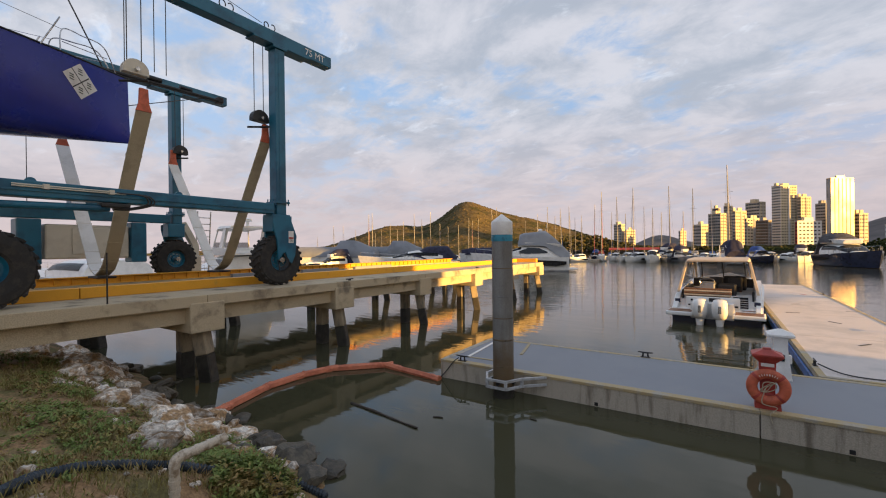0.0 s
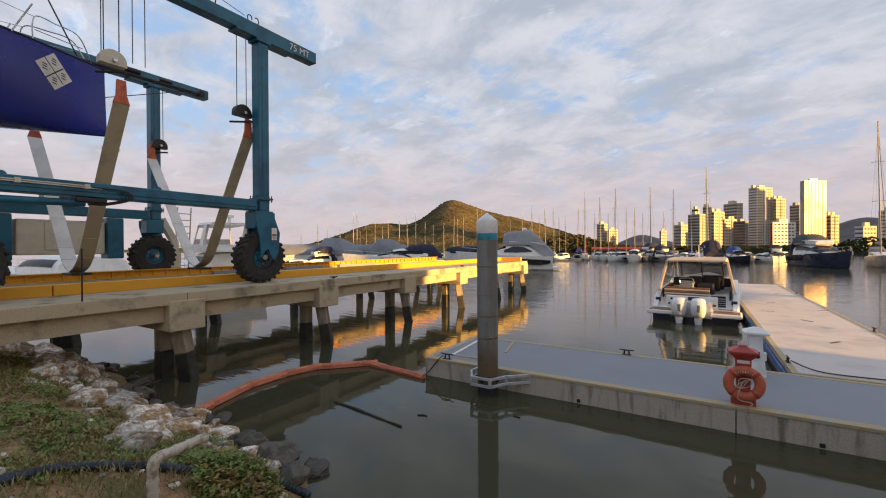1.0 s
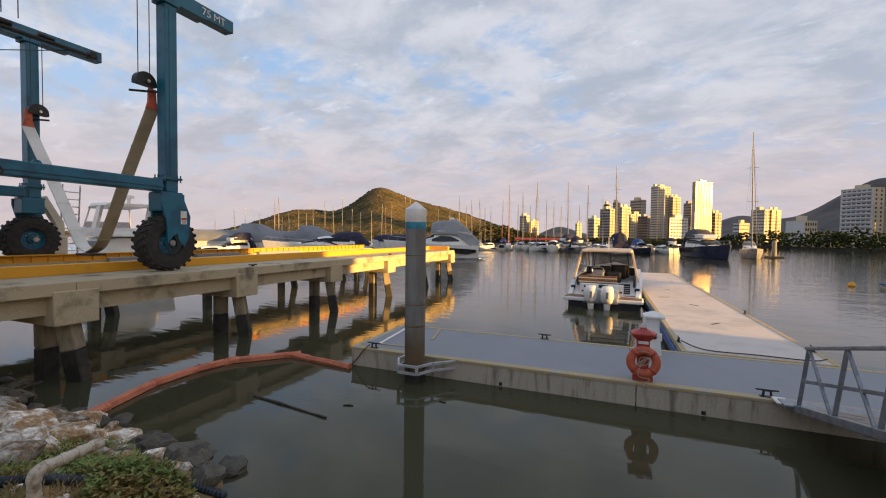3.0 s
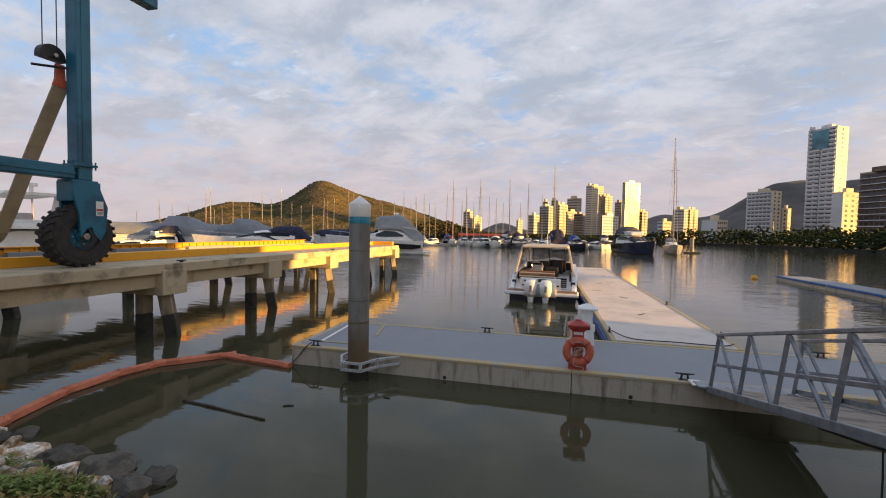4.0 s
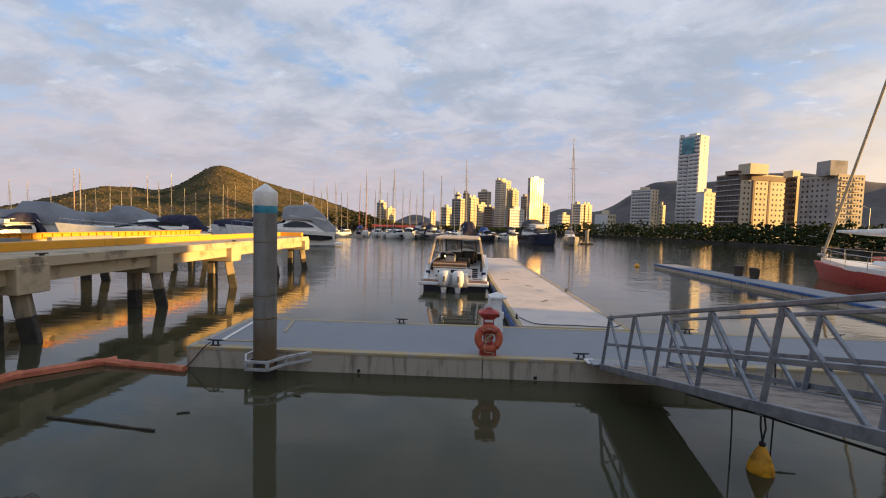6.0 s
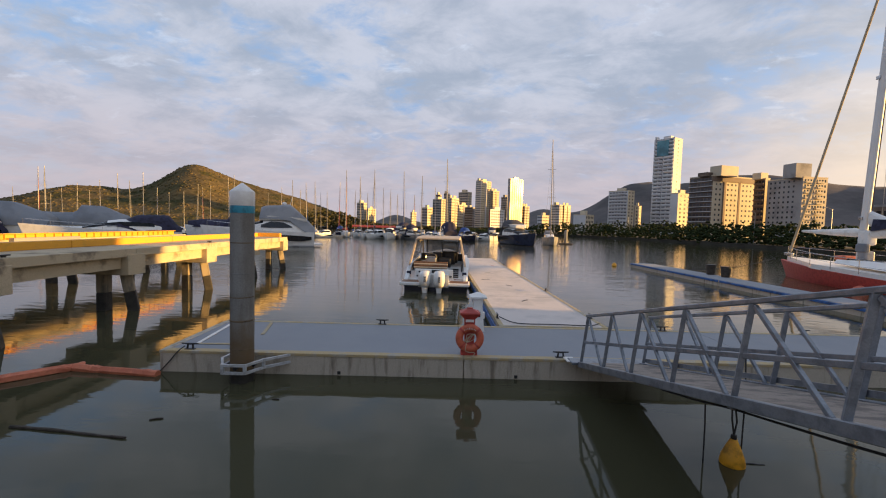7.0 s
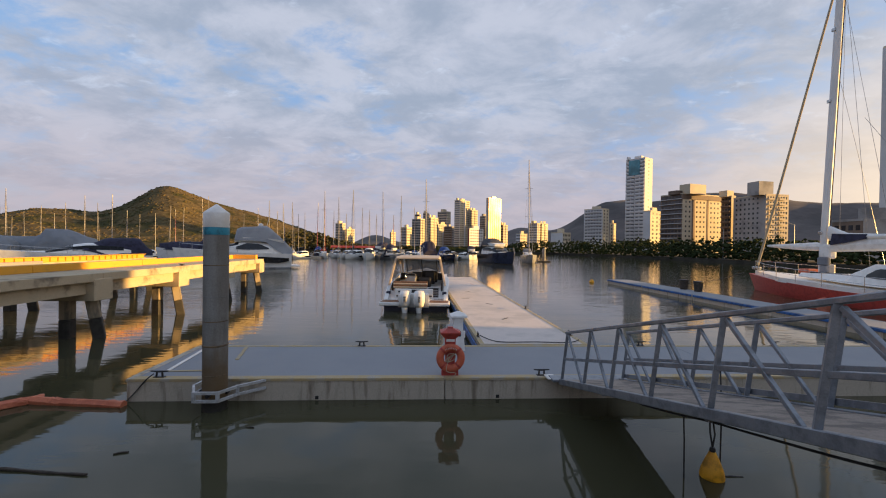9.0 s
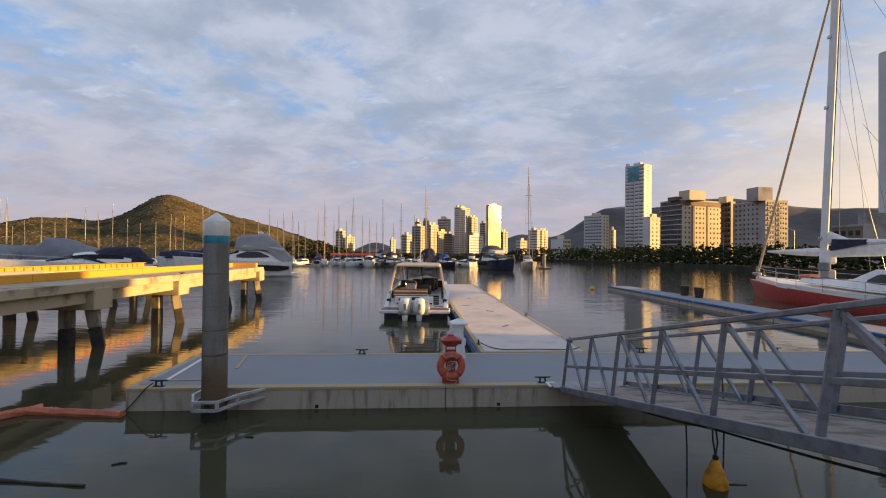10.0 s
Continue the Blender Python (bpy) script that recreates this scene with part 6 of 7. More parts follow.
part("staysail_boom", loft([[(w * math.cos(a), y, z + h * math.sin(a)) for a in (2 * math.pi * k / 8 for k in range(8))] for y, z, w, h in ((16.6, 4.15, 0.06, 0.08), (14, 4.1, 0.16, 0.22), (12.2, 4.1, 0.2, 0.3), (11.8, 4.1, 0.1, 0.2))]), M_WHITE, rk, "white covered staysail boom")
part("main_boom", loft([[(w * math.cos(a), y, z + h * math.sin(a)) for a in (2 * math.pi * k / 8 for k in range(8))] for y, z, w, h in ((11.0, 4.2, 0.22, 0.45), (8, 4.25, 0.22, 0.4), (2.0, 4.4, 0.15, 0.25))]), M_WHITE, rk, "white main boom")
part("sail_cover", loft([[(w * math.cos(a), y, z + h * math.sin(a)) for a in (2 * math.pi * k / 8 for k in range(8))] for y, z, w, h in ((11.3, 5.0, 0.15, 0.5), (10, 4.75, 0.28, 0.22), (8, 4.7, 0.26, 0.16), (2.0, 4.75, 0.16, 0.1))]), M_SLINGW, rk, "pale canvas over the sail")
part("cover_flap", slab_loft([(10.9, 0.32, 0.2, 4.2, 4.95), (9.9, 0.34, 0.28, 4.35, 4.9), (8.6, 0.3, 0.28, 4.6, 4.86)]), M_NAVY, rk, "dark flap of the sail cover")
part("mast_gear", box(-0.3, 0.3, 11.0, 11.8, 3.3, 4.25, 0.15), M_SLINGW, rk)
part("mast_winch", box(-0.32, 0.28, 11.05, 11.7, 2.2, 2.95, 0.12), M_HULLGREY, rk)
part("halyard_bag", box(-0.42, -0.1, 11.0, 11.75, 2.85, 3.4, 0.1), M_GREYCOVER, rk)
part("life_raft", box(-0.6, 0.6, 12.2, 13.0, 2.25, 2.55, 0.08), M_ORANGE, rk)
rails = bmesh.new()
for s in (-1, 1):
    pts = [(s * (2.45 * (1 - max(0, (u - 0.45) / 0.55) ** 2.3) + 0.1), u * 17.5 + 0.2, 1.6 * (1 + 0.36 * u * u) + 0.75) for u in (0.2, 0.35, 0.5, 0.62, 0.74, 0.86, 0.94, 1.0)]
    pipe(pts, 0.018, 5, rails)
    pipe([(p[0], p[1], p[2] - 0.4) for p in pts], 0.012, 5, rails)
    for p in pts:
        rod((p[0], p[1], p[2] - 0.85), p, 0.018, seg=5, bm=rails)
part("guard_rail", rails, M_STEEL, rk)
stays = bmesh.new()
for p, q in (((2.3, 10.8, 2.0), (0.1, 10.8, 23)), ((0.3, 10.9, 4.4), (0.1, 10.6, 22)), ((2.2, 9.6, 2.0), (0.1, 10.9, 15)), ((0, 0.4, 2.2), (0, 10.7, 24)), ((0.2, 7.5, 4.4), (0.1, 10.6, 20.0)), ((0.2, 4.0, 4.5), (0.1, 9.2, 12.0))):
    rod(p, q, 0.011, seg=5, bm=stays)
part("rigging", stays, M_HULLGREY, rk)
part("anchor", box(-0.15, 0.15, 17.4, 18.1, 2.2, 2.45, 0.05), M_STEEL, rk)
part("fender", lathe([(0.0, -0.1), (0.3, 0.1), (0.42, 0.4), (0.3, 0.72), (0.0, 0.85)], 14), M_ORANGE, rk, "red ball fender", smooth=True).location = (-2.75, 8.5, 0.2)
solo("mooring_rope", pipe(curve([(29.6, 36.2, 1.55), (25.6, 35.6, 0.7), (21.4, 35.2, 0.45)], 8), 0.03, 6), M_CABLE, "dark mooring rope from the red yacht to the dock", "rope")


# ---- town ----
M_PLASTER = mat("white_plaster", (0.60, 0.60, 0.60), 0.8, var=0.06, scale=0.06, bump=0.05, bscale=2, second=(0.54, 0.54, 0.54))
# cream also carries the sun on right faces, grey and brown the shade on left
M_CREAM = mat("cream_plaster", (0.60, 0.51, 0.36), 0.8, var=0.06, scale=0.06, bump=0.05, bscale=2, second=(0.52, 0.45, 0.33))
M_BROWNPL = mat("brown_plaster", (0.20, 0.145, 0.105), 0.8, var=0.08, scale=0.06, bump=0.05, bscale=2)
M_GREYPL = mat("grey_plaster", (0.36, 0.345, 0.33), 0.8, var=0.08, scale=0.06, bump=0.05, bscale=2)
M_WIN = mat("window_glass", (0.035, 0.04, 0.05), 0.12, var=0.3, scale=0.4, bump=0.0, rnd=0.6)
M_TEALGL = mat("teal_glass", (0.09, 0.27, 0.33), 0.3, var=0.1, scale=0.1, bump=0.0)
# golden flash of the sun put into the base colour; barely reflective
M_FLASHGL = mat("sun_flash_glass", (0.50, 0.33, 0.13), 0.35, metal=0.15, var=0.04, scale=0.05, bump=0.03, bscale=0.4)


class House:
    """A block with a corner towards the bank: the left face in shade, the right face in the sun, both also put into the
    wall colours.
    """

    def __init__(self, label, azl, azc, azr, el, dist, tilt, floors, shade_wall, sun_wall, base=0.8, group=""):
        self.t = thing("apartment_building", (0, 0, 0), label=label, category="apartment building", group=group)
        self.c = polar(azc, dist)
        hl, hr = azc - 90 + tilt, azc + tilt
        self.ul = Vector((math.sin(radians(hl)), math.cos(radians(hl)), 0))
        self.ur = Vector((math.sin(radians(hr)), math.cos(radians(hr)), 0))
        self.w = self.reach(self.ul, azl)
        self.d = self.reach(self.ur, azr)
        self.top = 3.6 + dist * math.tan(radians(el))
        self.base, self.floors = base, floors
        self.fh = (self.top - base) / floors
        a, b, cc = self.c, self.c + self.ul * self.w, self.c + self.ur * self.d
        e = b + self.ur * self.d
        bm = bmesh.new()
        lo = [bm.verts.new((p.x, p.y, base - 2)) for p in (a, cc, e, b)]
        hi = [bm.verts.new((p.x, p.y, self.top)) for p in (a, cc, e, b)]
        bm.faces.new(hi)
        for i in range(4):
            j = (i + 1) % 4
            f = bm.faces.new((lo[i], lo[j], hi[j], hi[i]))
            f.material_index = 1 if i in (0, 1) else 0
        part("wall", bm, [shade_wall, sun_wall], self.t)
        par = bmesh.new()
        for p, q in ((a, cc), (cc, e), (e, b), (b, a)):
            bar((p.x, p.y, self.top + 0.35), (q.x, q.y, self.top + 0.35), 0.3, 0.7, par)
        part("parapet", par, sun_wall, self.t)
        rm = (a + e) / 2
        self.rot = -hr
        rf = box(-self.w * 0.18, self.w * 0.18, -self.d * 0.18, self.d * 0.18, self.top, self.top + self.fh * 1.1)
        bmesh.ops.transform(rf, verts=rf.verts, matrix=Matrix.Translation((rm.x, rm.y, 0)) @ Matrix.Rotation(radians(-hr), 4, "Z"))
        part("roof_house", rf, sun_wall, self.t)

    def reach(self, u, az):
        """How far along u from the corner the bearing az is met."""
        n = Vector((math.cos(radians(az)), -math.sin(radians(az)), 0))
        return -self.c.dot(n) / u.dot(n)

    def face(self, side):
        u = self.ul if side == "l" else self.ur
        out = -self.ur if side == "l" else -self.ul
        return u, out, (self.w if side == "l" else self.d)

    def windows(self, side, cols, wfrac, hfrac, material, skip=(), joined=False, first=0, proud=0.06, inset=0.04):
        u, out, width = self.face(side)
        cw = width * (1 - 2 * inset) / cols
        rz = math.atan2(u.y, u.x)
        bm = box(-cw * wfrac / 2, cw * wfrac / 2, -proud, proud, 0, self.fh * hfrac)
        if not joined:
            me = mesh_of("window", bm, material)
        allv = bmesh.new() if joined else None
        for fl in range(first, self.floors):
            for k in range(cols):
                if k in skip:
                    continue
                p = self.c + u * (width * inset + cw * (k + 0.5)) + Vector((0, 0, self.base + self.fh * (fl + 0.5 - hfrac / 2)))
                m = Matrix.Translation(p) @ Matrix.Rotation(rz, 4, "Z")
                if joined:
                    bmesh.ops.create_cube(allv, size=1.0, matrix=m @ Matrix.Translation((0, 0, self.fh * hfrac / 2)) @ Matrix.Diagonal((cw * wfrac, proud * 2, self.fh * hfrac, 1)))
                else:
                    ob = new("window", me)
                    ob.parent, ob.matrix_basis = self.t, m
        if joined:
            bm.free()
            part("glazing", allv, material, self.t, kind="stuff")

    def slabs(self, side, material, a=0.0, b=1.0, depth=1.2, thick=0.9, first=0):
        """Balcony fronts, floor by floor, along a stretch of the face."""
        u, out, width = self.face(side)
        for fl in range(first, self.floors):
            z = self.base + self.fh * fl + thick / 2 + 0.1
            p, q = self.c + u * (width * a), self.c + u * (width * b)
            o = out * (depth / 2)
            part("balcony", bar((p.x + o.x, p.y + o.y, z), (q.x + o.x, q.y + o.y, z), depth, thick), material, self.t)

    def panel(self, side, a, b, z0, z1, material, proud=0.12, name="panel"):
        u, out, width = self.face(side)
        p, q = self.c + u * (width * a), self.c + u * (width * b)
        part(name, bar((p.x, p.y, (z0 + z1) / 2), (q.x, q.y, (z0 + z1) / 2), proud * 2, z1 - z0), material, self.t)


h = House("tall slim white tower with a teal glass crown", 26.95, 29.1, 29.95, 11.1, 430, 30, 26, M_PLASTER, M_PLASTER)
h.slabs("l", M_PLASTER, 0.02, 0.46, 0.9, 1.5, 3)
h.slabs("l", M_PLASTER, 0.54, 0.98, 0.9, 1.5, 3)
h.windows("l", 4, 0.8, 0.55, M_WIN, first=3)
h.windows("r", 1, 0.12, 0.4, M_WIN, first=3)
h.panel("l", 0.24, 0.82, h.top - 15, h.top - 1, M_TEALGL, 1.1, "glass_crown")
h.panel("l", 0.0, 1.0, 4, 12, M_WIN, 0.5, "podium_glass")
h.panel("l", 0.82, 0.9, h.top, h.top + 3, M_PLASTER, 2.0, "roof_house")
h2 = House("low sunlit annex beside the white tower", 29.0, 29.8, 31.2, 4.6, 400, 30, 10, M_PLASTER, M_CREAM)
h2.windows("r", 3, 0.4, 0.5, M_WIN)
h2 = House("white apartment block with stacked balconies", 22.05, 24.3, 25.05, 5.0, 420, 32, 13, M_PLASTER, M_CREAM)
h2.slabs("l", M_PLASTER, 0.05, 0.95, 1.0, 1.1, 1)
h2.windows("l", 6, 0.75, 0.5, M_WIN, first=1)
h2.windows("r", 2, 0.3, 0.45, M_WIN, first=1)
h2 = House("small cream block behind the white apartments", 25.0, 25.2, 25.9, 3.1, 440, 35, 8, M_GREYPL, M_CREAM)
h2.windows("r", 2, 0.4, 0.5, M_WIN)
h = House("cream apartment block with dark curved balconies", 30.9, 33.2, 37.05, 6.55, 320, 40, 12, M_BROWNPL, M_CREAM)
h.slabs("l", M_PLASTER, 0.0, 1.0, 1.4, 0.35, 0)
h.windows("l", 6, 0.85, 0.5, M_WIN)
h.windows("r", 10, 0.36, 0.38, M_WIN, skip=(2,))
h.panel("r", 0.24, 0.31, h.base, h.top, M_BROWNPL, 0.35, "brown_band")
h.panel("r", 0.62, 0.66, h.base, h.top, M_BROWNPL, 0.2, "brown_band")
h.panel("r", -0.02, 1.02, h.top - 3.2, h.top - 0.2, M_BROWNPL, 0.5, "brown_band")
h.panel("r", 0.05, 0.45, h.top, h.top + 6.5, M_CREAM, 4, "roof_house")
h.panel("l", 0.1, 0.5, h.top, h.top + 2.5, M_BROWNPL, 3, "roof_house")
h = House("narrow dark brown balcony block", 37.05, 38.0, 38.4, 6.0, 330, 36, 11, M_BROWNPL, M_CREAM)
h.slabs("l", M_BROWNPL, 0.05, 0.95, 1.2, 1.0)
h.windows("l", 3, 0.8, 0.5, M_WIN)
h.panel("l", 0.1, 0.9, h.top, h.top + 4, M_CREAM, 3, "roof_house")
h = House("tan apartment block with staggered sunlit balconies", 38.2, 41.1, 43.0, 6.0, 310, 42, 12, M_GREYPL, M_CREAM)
h.windows("l", 7, 0.36, 0.40, M_WIN, skip=(0,))
h.windows("r", 8, 0.5, 0.5, M_WIN)
h.slabs("r", M_CREAM, 0.04, 0.30, 1.3, 1.0)
h.slabs("r", M_CREAM, 0.52, 0.78, 1.3, 1.0)
h.panel("l", 0.0, 0.35, h.top, h.top + 8, M_GREYPL, 5, "roof_house")
h = House("tall grey tower at the water's edge", 49.7, 55.0, 57, 19.6, 190, 30, 24, M_PLASTER, M_CREAM)
h.windows("l", 8, 0.5, 0.5, M_WIN)
h.panel("l", 0.9, 1.0, h.base, h.top, M_PLASTER, 0.4, "pier_strip")
h = House("low dark warehouse among the trees", 46.4, 48.6, 52, 3.0, 180, 40, 3, M_BROWNPL, M_GREYPL)
h.windows("l", 4, 0.6, 0.4, M_WIN)
h2 = House("white and grey low-rise apartment block", 17.9, 19.4, 20.4, 1.9, 420, 35, 4, M_PLASTER, M_CREAM)
h2.windows("r", 5, 0.5, 0.5, M_WIN)
# skyline beyond the marina: bearings left, corner, right; elevation, distance, tilt, floors, shaded and sunlit wall
# colours, windows
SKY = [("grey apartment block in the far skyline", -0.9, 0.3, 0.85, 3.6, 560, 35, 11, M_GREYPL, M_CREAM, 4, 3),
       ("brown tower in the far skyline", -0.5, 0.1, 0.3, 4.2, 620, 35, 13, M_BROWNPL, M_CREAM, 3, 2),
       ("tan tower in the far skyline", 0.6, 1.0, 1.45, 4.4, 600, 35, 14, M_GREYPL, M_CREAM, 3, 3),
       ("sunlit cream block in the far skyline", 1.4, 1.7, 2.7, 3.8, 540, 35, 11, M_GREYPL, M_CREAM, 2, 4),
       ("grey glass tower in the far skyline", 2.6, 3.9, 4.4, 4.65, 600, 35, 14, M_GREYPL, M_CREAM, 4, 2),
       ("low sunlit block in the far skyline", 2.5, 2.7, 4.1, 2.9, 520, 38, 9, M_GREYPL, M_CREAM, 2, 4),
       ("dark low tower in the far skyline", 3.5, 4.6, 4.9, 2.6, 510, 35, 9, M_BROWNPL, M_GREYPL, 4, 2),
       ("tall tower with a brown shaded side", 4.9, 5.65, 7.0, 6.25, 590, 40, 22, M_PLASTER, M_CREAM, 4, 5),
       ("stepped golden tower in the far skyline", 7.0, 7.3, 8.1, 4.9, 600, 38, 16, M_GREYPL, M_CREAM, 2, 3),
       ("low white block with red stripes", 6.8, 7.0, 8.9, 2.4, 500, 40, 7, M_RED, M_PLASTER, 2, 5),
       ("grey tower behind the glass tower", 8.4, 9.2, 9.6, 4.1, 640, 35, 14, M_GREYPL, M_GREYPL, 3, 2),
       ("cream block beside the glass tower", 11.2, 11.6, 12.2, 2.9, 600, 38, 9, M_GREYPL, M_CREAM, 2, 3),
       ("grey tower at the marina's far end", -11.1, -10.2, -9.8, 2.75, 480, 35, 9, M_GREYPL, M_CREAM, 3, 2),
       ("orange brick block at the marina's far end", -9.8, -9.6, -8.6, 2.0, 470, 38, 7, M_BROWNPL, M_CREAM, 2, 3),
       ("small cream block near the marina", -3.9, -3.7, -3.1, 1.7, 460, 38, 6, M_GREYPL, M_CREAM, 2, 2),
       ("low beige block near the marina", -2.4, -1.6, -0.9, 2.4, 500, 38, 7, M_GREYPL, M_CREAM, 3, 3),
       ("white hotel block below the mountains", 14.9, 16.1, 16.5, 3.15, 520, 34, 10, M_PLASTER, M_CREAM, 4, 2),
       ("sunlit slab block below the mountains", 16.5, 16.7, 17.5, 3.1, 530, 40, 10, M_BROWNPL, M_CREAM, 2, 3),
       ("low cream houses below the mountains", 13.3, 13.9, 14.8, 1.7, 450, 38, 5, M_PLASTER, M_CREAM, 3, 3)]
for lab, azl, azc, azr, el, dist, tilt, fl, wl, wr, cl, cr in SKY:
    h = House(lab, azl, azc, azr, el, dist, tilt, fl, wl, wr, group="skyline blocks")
    h.windows("l", cl + 1, 0.78, 0.42, M_WIN, joined=True)
    h.windows("r", cr + 1, 0.55, 0.36, M_WIN, joined=True)
    if fl > 8:
        h.slabs("l", wr, 0.08, 0.92, 0.5, 0.5, 1)
        h.panel("r", 0.44, 0.56, h.base, h.top, wl, 0.3, "shaft")
        h.panel("l", 0.3, 0.6, h.top, h.top + h.fh * 1.1, wr, 1.5, "roof_house")
h = House("tall mirror-glass tower with the low sun's flash in its colour", 9.25, 9.6, 11.25, 6.55, 580, 46.5, 24, M_GREYPL, M_FLASHGL, group="skyline blocks")
for k in range(1, 6):
    h.panel("r", k / 6 - 0.012, k / 6 + 0.012, h.base, h.top, M_CREAM, 0.25, "mullion")

# ---- trees on the far shores: trunks and ragged crowns of small clumps ----
IV, IF = ico(1)


def clumps(centres, sizes, flat=0.75):
    n = len(centres)
    rs = np.random.RandomState(5)
    out_v = np.empty((n, len(IV), 3))
    for i, (c, s) in enumerate(zip(centres, sizes)):
        k = 1 + 0.42 * (rs.rand(len(IV), 1) - 0.5) * 2
        out_v[i] = np.array(c) + IV * k * np.array((s, s, s * flat))
    faces = (IF[None] + (np.arange(n) * len(IV))[:, None, None]).reshape(-1, 3)
    return out_v.reshape(-1, 3), faces


def leafy(name, base, second, scale):
    return mat(name, base, 0.95, var=0.5, scale=scale, bump=1.0, bscale=scale * 8, second=second, spec=0.04)


M_SHORETREE = leafy("mangrove_leaves", (0.034, 0.045, 0.018), (0.022, 0.031, 0.013), 0.3)
M_PARKTREE = leafy("tree_leaves", (0.07, 0.06, 0.024), (0.04, 0.042, 0.016), 0.5)
rs = np.random.RandomState(11)
path = [Vector((x, y, 0)) for x, y in ((-5, 246), (30, 236), (66, 206), (82, 173), (85.5, 132), (87, 104), (91, 60), (108, 12))]
cen, siz = [], []
for a, b in zip(path, path[1:]):
    L = (b - a).length
    nrm = Vector(((b - a).y, -(b - a).x, 0)).normalized()
    if nrm.x < 0:
        nrm = -nrm
    for k in range(int(L * 34)):
        p = a + (b - a) * rs.rand() - nrm * (0.8 - 22 * rs.rand() ** 1.3)
        back = max(0.0, (p - a).dot(nrm))
        h = (5.4 + 2.2 * noise.noise((p.x * 0.11, p.y * 0.11, 0)) + 1.2 * rs.rand()) * (0.3 + 0.7 * step(math.degrees(math.atan2(p.x, p.y)), 9.5, 15.5))
        cen.append((p.x, p.y, 0.3 + h * (rs.rand() ** 0.7) * min(1, 0.55 + back / 8)))
        siz.append(0.22 + 0.42 * rs.rand() ** 1.3)
v, f = clumps(cen, siz)
trees = new("shore_trees", soup("shore_trees", v, f, M_SHORETREE, True))
tagged(trees, "dense dark mangrove trees along the far shore", "trees", kind="stuff")
cen, siz = [], []
for k in range(9000):                 # woods on the hill
    az = -78 + 72 * rs.rand()
    p = polar(az, 420 + 330 * rs.rand())
    z = hill_z(p.x, p.y)
    s = 0.8 + 1.2 * rs.rand()
    cen.append((p.x, p.y, z - 0.3 * s))
    siz.append(s)
v, f = clumps(cen, siz, 0.7)
woods = new("hill_woods", soup("hill_woods", v, f, M_HILL, True))
tagged(woods, "brown-green woods covering the hill", "trees", kind="stuff")
cen, siz = [], []
for k in range(2200):                 # trees between marina and town
    az = -21 + 34 * rs.rand()
    p = polar(az, 255 + 60 * rs.rand())
    tall = 2.0 + 9 * gauss(az, -15.0, 3.2) + 1.2 * noise.noise((az * 0.9, 0, 0))
    s = 0.5 + 0.8 * rs.rand()
    cen.append((p.x, p.y, 0.8 + tall * rs.rand()))
    siz.append(s)
v, f = clumps(cen, siz)
park = new("park_trees", soup("park_trees", v, f, M_PARKTREE))
tagged(park, "brownish trees between the marina and the town", "trees", kind="stuff")


def street_lamp(x, y):
    t = thing("street_lamp", (x, y, 0.9), label="tall grey street lamp standing on the far shore", category="street lamp", group="street lamps")
    part("pole", rod((0, 0, 0), (0, 0, 9), 0.12, 0.07, 8), M_GALV, t)
    part("arm", rod((0, 0, 8.9), (-1.4, 0, 9.4), 0.05, seg=6), M_GALV, t)
    part("lantern", box(-2.0, -1.3, -0.15, 0.15, 9.3, 9.45, 0.03), M_GALV, t)


for az, dist in ((37.3, 150), (24.5, 205), (43.5, 132)):
    p = polar(az, dist)
    street_lamp(p.x, p.y)


# ---- bank: stones, weeds, pipes ----
def rock_mesh(seed):
    bm = bmesh.new()
    bmesh.ops.create_icosphere(bm, subdivisions=3, radius=1.0)
    for v in bm.verts:
        n = v.co.normalized()
        r = 1 + 0.34 * noise.noise(n * 1.3 + Vector((seed * 7.1, 0, 0))) + 0.20 * noise.noise(n * 3.1 + Vector((0, seed * 3.3, 0))) + 0.13 * noise.noise(n * 7 + Vector((0, 0, seed))) + 0.05 * noise.noise(n * 15 + Vector((seed, 0, 0)))
        c = n * r
        for ax in ((0.8, 0.3, 0.5), (-0.5, 0.8, 0.3), (0.1, -0.7, 0.7), (-0.7, -0.5, 0.5), (0.0, 0.1, 1.0), (0.6, -0.8, -0.1), (-0.9, 0.2, -0.2), (0.3, 0.9, 0.1)):
            a = Vector(ax).normalized()
            a.rotate(Euler((seed, seed * 2.1, seed * 0.7)))
            over = c.dot(a) - 0.66
            if over > 0:
                c -= a * over * 0.95
        v.co = Vector((c.x, c.y, c.z * 0.75))
    return mesh_of("rock", bm, M_ROCK)


ROCKS = [rock_mesh(i + 1) for i in range(9)]
M_WETROCK = mat("wet_rock", (0.10, 0.085, 0.06), 0.55, var=0.3, scale=4, bump=0.8, bscale=18, second=(0.05, 0.045, 0.035), rnd=0.3)
WET = []
for me in ROCKS[:5]:
    c = me.copy()
    c.materials.clear()
    c.materials.append(M_WETROCK)
    WET.append(c)
rr = random.Random(4)


def stone(x, y, s, wet=False, sink=0.35):
    ob = new("rock", rr.choice(WET if wet else ROCKS))
    ob.matrix_basis = pose(x, y, bank_z(x, y) + s * (0.5 - sink), rr.uniform(-20, 20), rr.uniform(-20, 20), rr.uniform(0, 360)) @ Matrix.Diagonal((s * rr.uniform(0.8, 1.3), s * rr.uniform(0.8, 1.2), s * rr.uniform(0.7, 1.1), 1))
    tagged(ob, "dark wet boulder at the waterline" if wet else "rough grey and rust stained stone on the bank", "rock", "stones of the bank")


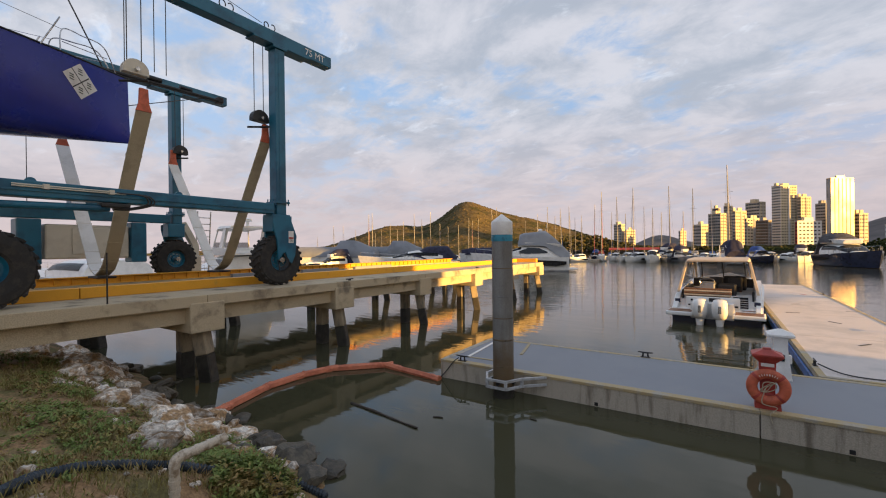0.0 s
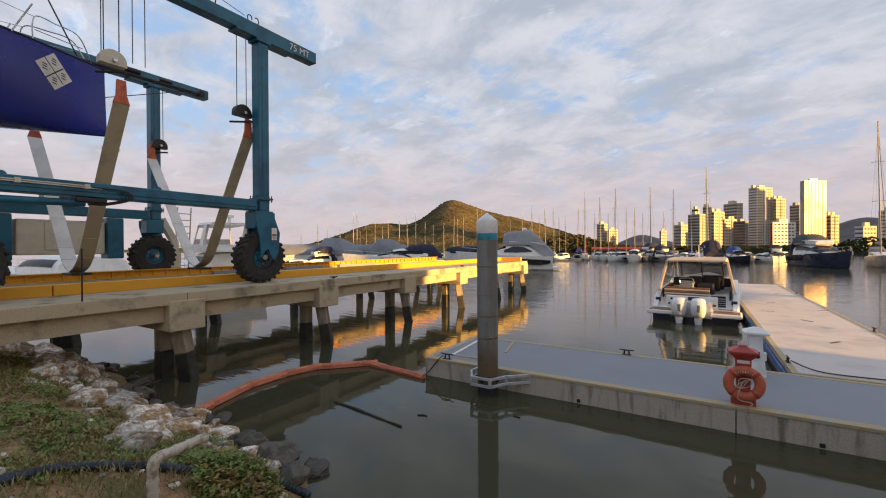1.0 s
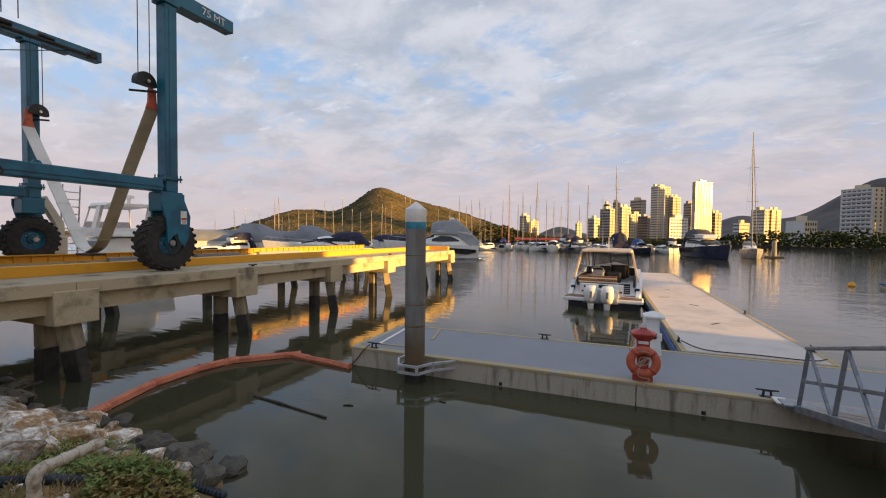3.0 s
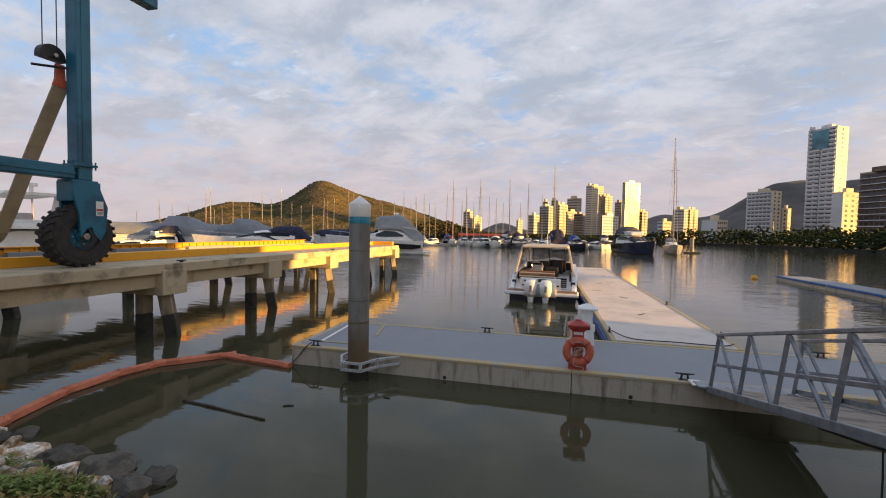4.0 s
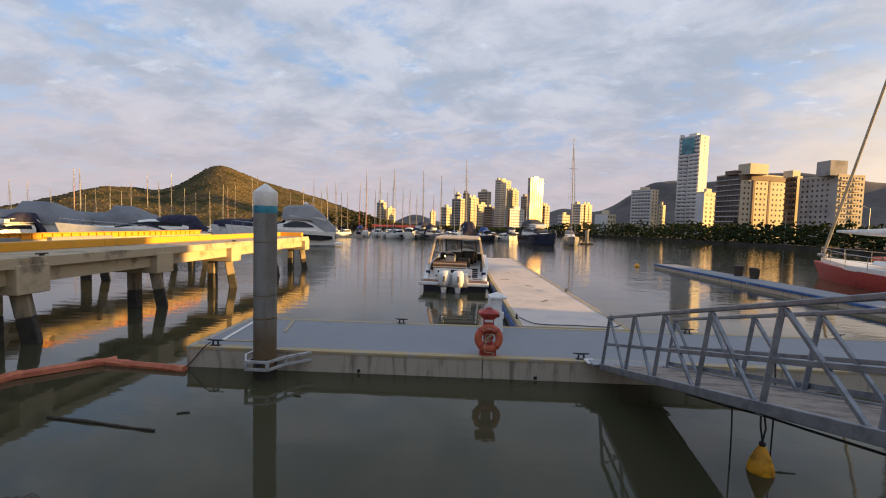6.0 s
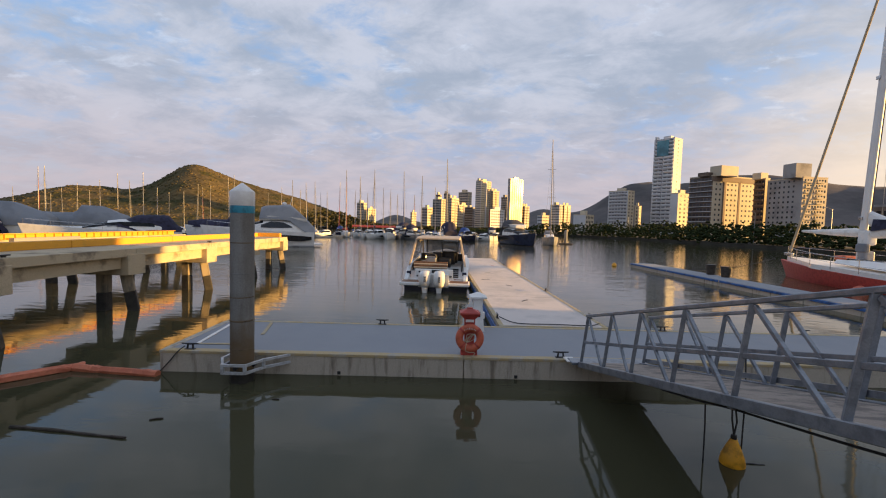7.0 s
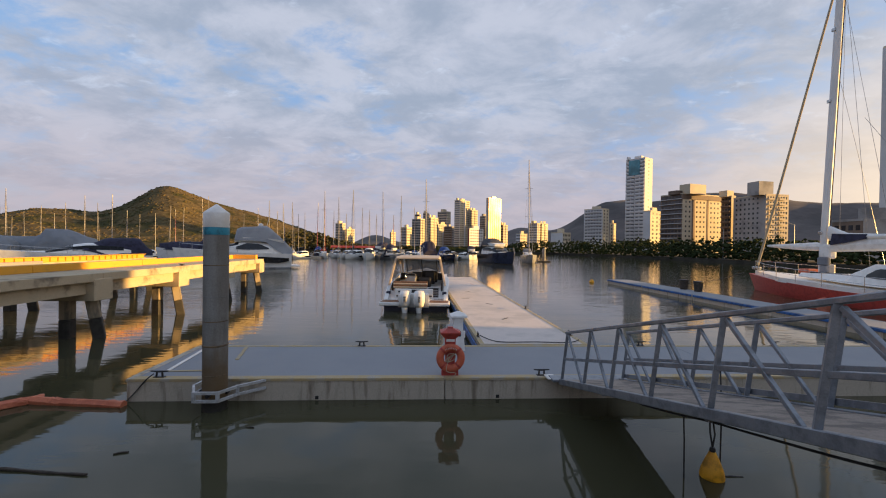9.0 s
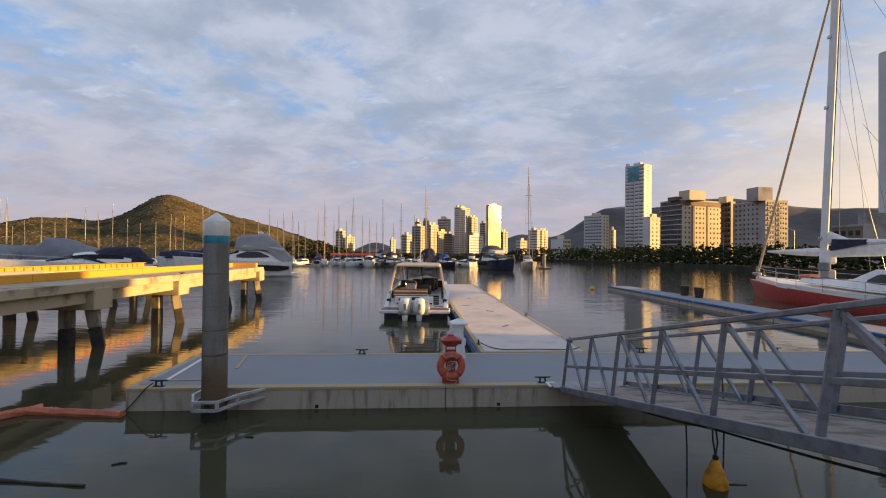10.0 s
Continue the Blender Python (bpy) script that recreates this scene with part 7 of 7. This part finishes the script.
for i in range(105):                   # dry stones along the brow
    x = rr.uniform(-17.5, -6.0)
    d = rr.uniform(0.3, 2.2)
    stone(x, shore_y(x) - d, 0.08 + 0.42 * rr.random() ** 1.7, sink=rr.uniform(0.4, 0.75))
for i in range(60):                   # wet stones at the waterline
    x = rr.uniform(-16.0, -3.4)
    stone(x, shore_y(x) - rr.uniform(-0.35, 0.5), rr.uniform(0.12, 0.34), True)
for i in range(40):
    x = rr.uniform(-6.8, -4.2)
    stone(x, shore_y(x) - rr.uniform(0.2, 1.2), rr.uniform(0.06, 0.18), rr.random() < 0.4)
for i in range(60):
    x, y = rr.uniform(-9, -4.2), rr.uniform(0.6, 3.2)
    stone(x, y, rr.uniform(0.03, 0.09))

# weeds: stems with small pointed leaves, and grass blades
wv, wf = [], []
rs = np.random.RandomState(21)


def leaf(p, ang, tilt, ln, wd):
    d = np.array((math.cos(ang) * math.cos(tilt), math.sin(ang) * math.cos(tilt), math.sin(tilt)))
    s = np.array((-math.sin(ang), math.cos(ang), 0))
    i = len(wv)
    up = np.array((0, 0, 0.12 * ln))
    wv.extend([p, p + d * ln * 0.45 + s * wd + up, p + d * ln, p + d * ln * 0.45 - s * wd + up])
    wf.append((i, i + 1, i + 2, i + 3))


def weed_patch(cx, cy, rx, ry, n, height, ln):
    for k in range(n):
        r, a = math.sqrt(rs.rand()), rs.rand() * 6.283
        x, y = cx + rx * r * math.cos(a), cy + ry * r * math.sin(a)
        if shore_y(x) - y < 0.25:
            continue
        base = np.array((x, y, bank_z(x, y)))
        h = height * (0.35 + 0.65 * rs.rand()) * (1 - 0.5 * r)
        for j in range(9):
            q = base + np.array((0.03 * rs.randn(), 0.03 * rs.randn(), h * (j + 0.5) / 9))
            leaf(q, rs.rand() * 6.283, 0.2 + 0.5 * rs.rand(), ln * (0.6 + 0.6 * rs.rand()), ln * 0.24)


weed_patch(-5.15, 3.25, 0.6, 0.5, 420, 0.36, 0.085)
weed_patch(-4.75, 3.0, 0.45, 0.45, 220, 0.32, 0.085)
weed_patch(-7.0, 2.3, 1.3, 0.55, 260, 0.2, 0.065)
weed_patch(-6.6, 1.6, 1.2, 0.45, 110, 0.12, 0.06)
weed_patch(-8.6, 1.9, 1.0, 0.5, 140, 0.16, 0.07)
weed_patch(-10.6, 2.6, 1.2, 0.6, 150, 0.20, 0.07)
weed_patch(-5.9, 2.9, 0.5, 0.4, 120, 0.16, 0.07)
weed_patch(-13.5, 2.6, 1.2, 0.7, 120, 0.2, 0.07)
weed_patch(-7.6, 3.2, 1.4, 0.5, 260, 0.22, 0.06)
weed_patch(-6.3, 3.1, 0.7, 0.35, 160, 0.24, 0.06)
for k in range(26):                   # tufts among the stones
    weed_patch(-13.5 + 7.6 * rs.rand(), 3.2 + 1.2 * rs.rand(), 0.28, 0.2, 22, 0.2, 0.055)
weed_patch(-9.6, 3.2, 1.3, 0.6, 200, 0.2, 0.07)
weeds = new("weeds", soup("weeds", wv, wf, M_LEAF))
tagged(weeds, "low green weeds growing over the bank", "weeds", kind="stuff")
wv, wf = [], []
for k in range(34000):
    x, y = -14 + 11.2 * rs.rand(), 0.2 + 4.2 * rs.rand()
    if shore_y(x) - y < 0.8 or noise.noise((x * 0.8, y * 0.8, 9)) < -0.05:
        continue
    leaf(np.array((x, y, bank_z(x, y))), rs.rand() * 6.283, 0.7 + 0.6 * rs.rand(), 0.05 + 0.10 * rs.rand(), 0.008)
M_GRASS = mat("dry_grass", (0.24, 0.21, 0.065), 0.7, var=0.3, scale=2, bump=0.0, second=(0.25, 0.17, 0.075))
grass = new("grass", soup("grass", wv, wf, M_GRASS))
tagged(grass, "sparse dry grass on the bank", "grass", kind="stuff")

# drain pipe and corrugated hose
M_PVC = mat("dirty_pvc", (0.55, 0.48, 0.38), 0.55, var=0.2, scale=9, bump=0.15, second=(0.26, 0.19, 0.12))
pv = thing("drain_pipe", (-4.89, 2.15, bank_z(-4.89, 2.15)), label="dirty cream plastic drain pipe with an elbow", category="pipe")
hz = 1.36 - pv.location.z
r0 = 0.052
part("riser", rod((0, 0, -0.25), (0.0, 0.0, hz - 0.07), r0, seg=16), M_PVC, pv, smooth=True)
part("elbow", pipe(curve([(0, 0, hz - 0.09), (0.0, 0.015, hz - 0.02), (0.0, 0.07, hz + 0.01), (0.0, 0.13, hz + 0.012)], 5), r0 * 1.12, 16), M_PVC, pv, smooth=True)
part("spout", rod((0.0, 0.12, hz + 0.012), (0.05, 0.54, hz + 0.05), r0, seg=16), M_PVC, pv, smooth=True)
for a in (0.25, 0.55, 0.8):
    p = Vector((0.0, 0.12, hz + 0.012)).lerp(Vector((0.05, 0.54, hz + 0.05)), a)
    d = Vector((0.05, 0.42, 0.038)).normalized() * 0.02
    part("collar", rod(p - d, p + d, r0 * 1.12, seg=16), M_PVC, pv)
for z in (0.1, 0.2):
    part("collar", rod((0, 0, z - 0.02), (0, 0, z + 0.02), r0 * 1.13, seg=16), M_PVC, pv)
M_HOSE = mat("blue_black_hose", (0.022, 0.035, 0.05), 0.45, var=0.15, scale=6, bump=0.05)
way = []
for p in curve([(-5.2, 0.45, 0), (-5.44, 0.94, 0), (-5.7, 1.3, 0), (-5.74, 1.68, 0), (-5.55, 2.1, 0), (-5.43, 2.4, 0), (-5.3, 2.85, 0), (-5.12, 3.5, 0), (-4.95, 3.95, 0), (-4.65, 4.3, 0)], 40):
    way.append(Vector((p.x, p.y, max(-0.2, bank_z(p.x, p.y)) + 0.035)))
solo("drain_hose", pipe(way, lambda u: 0.058 + 0.007 * math.sin(u * 282 * 2.2), 12), M_HOSE, "dark corrugated drain hose lying on the bank", "hose", smooth=False)
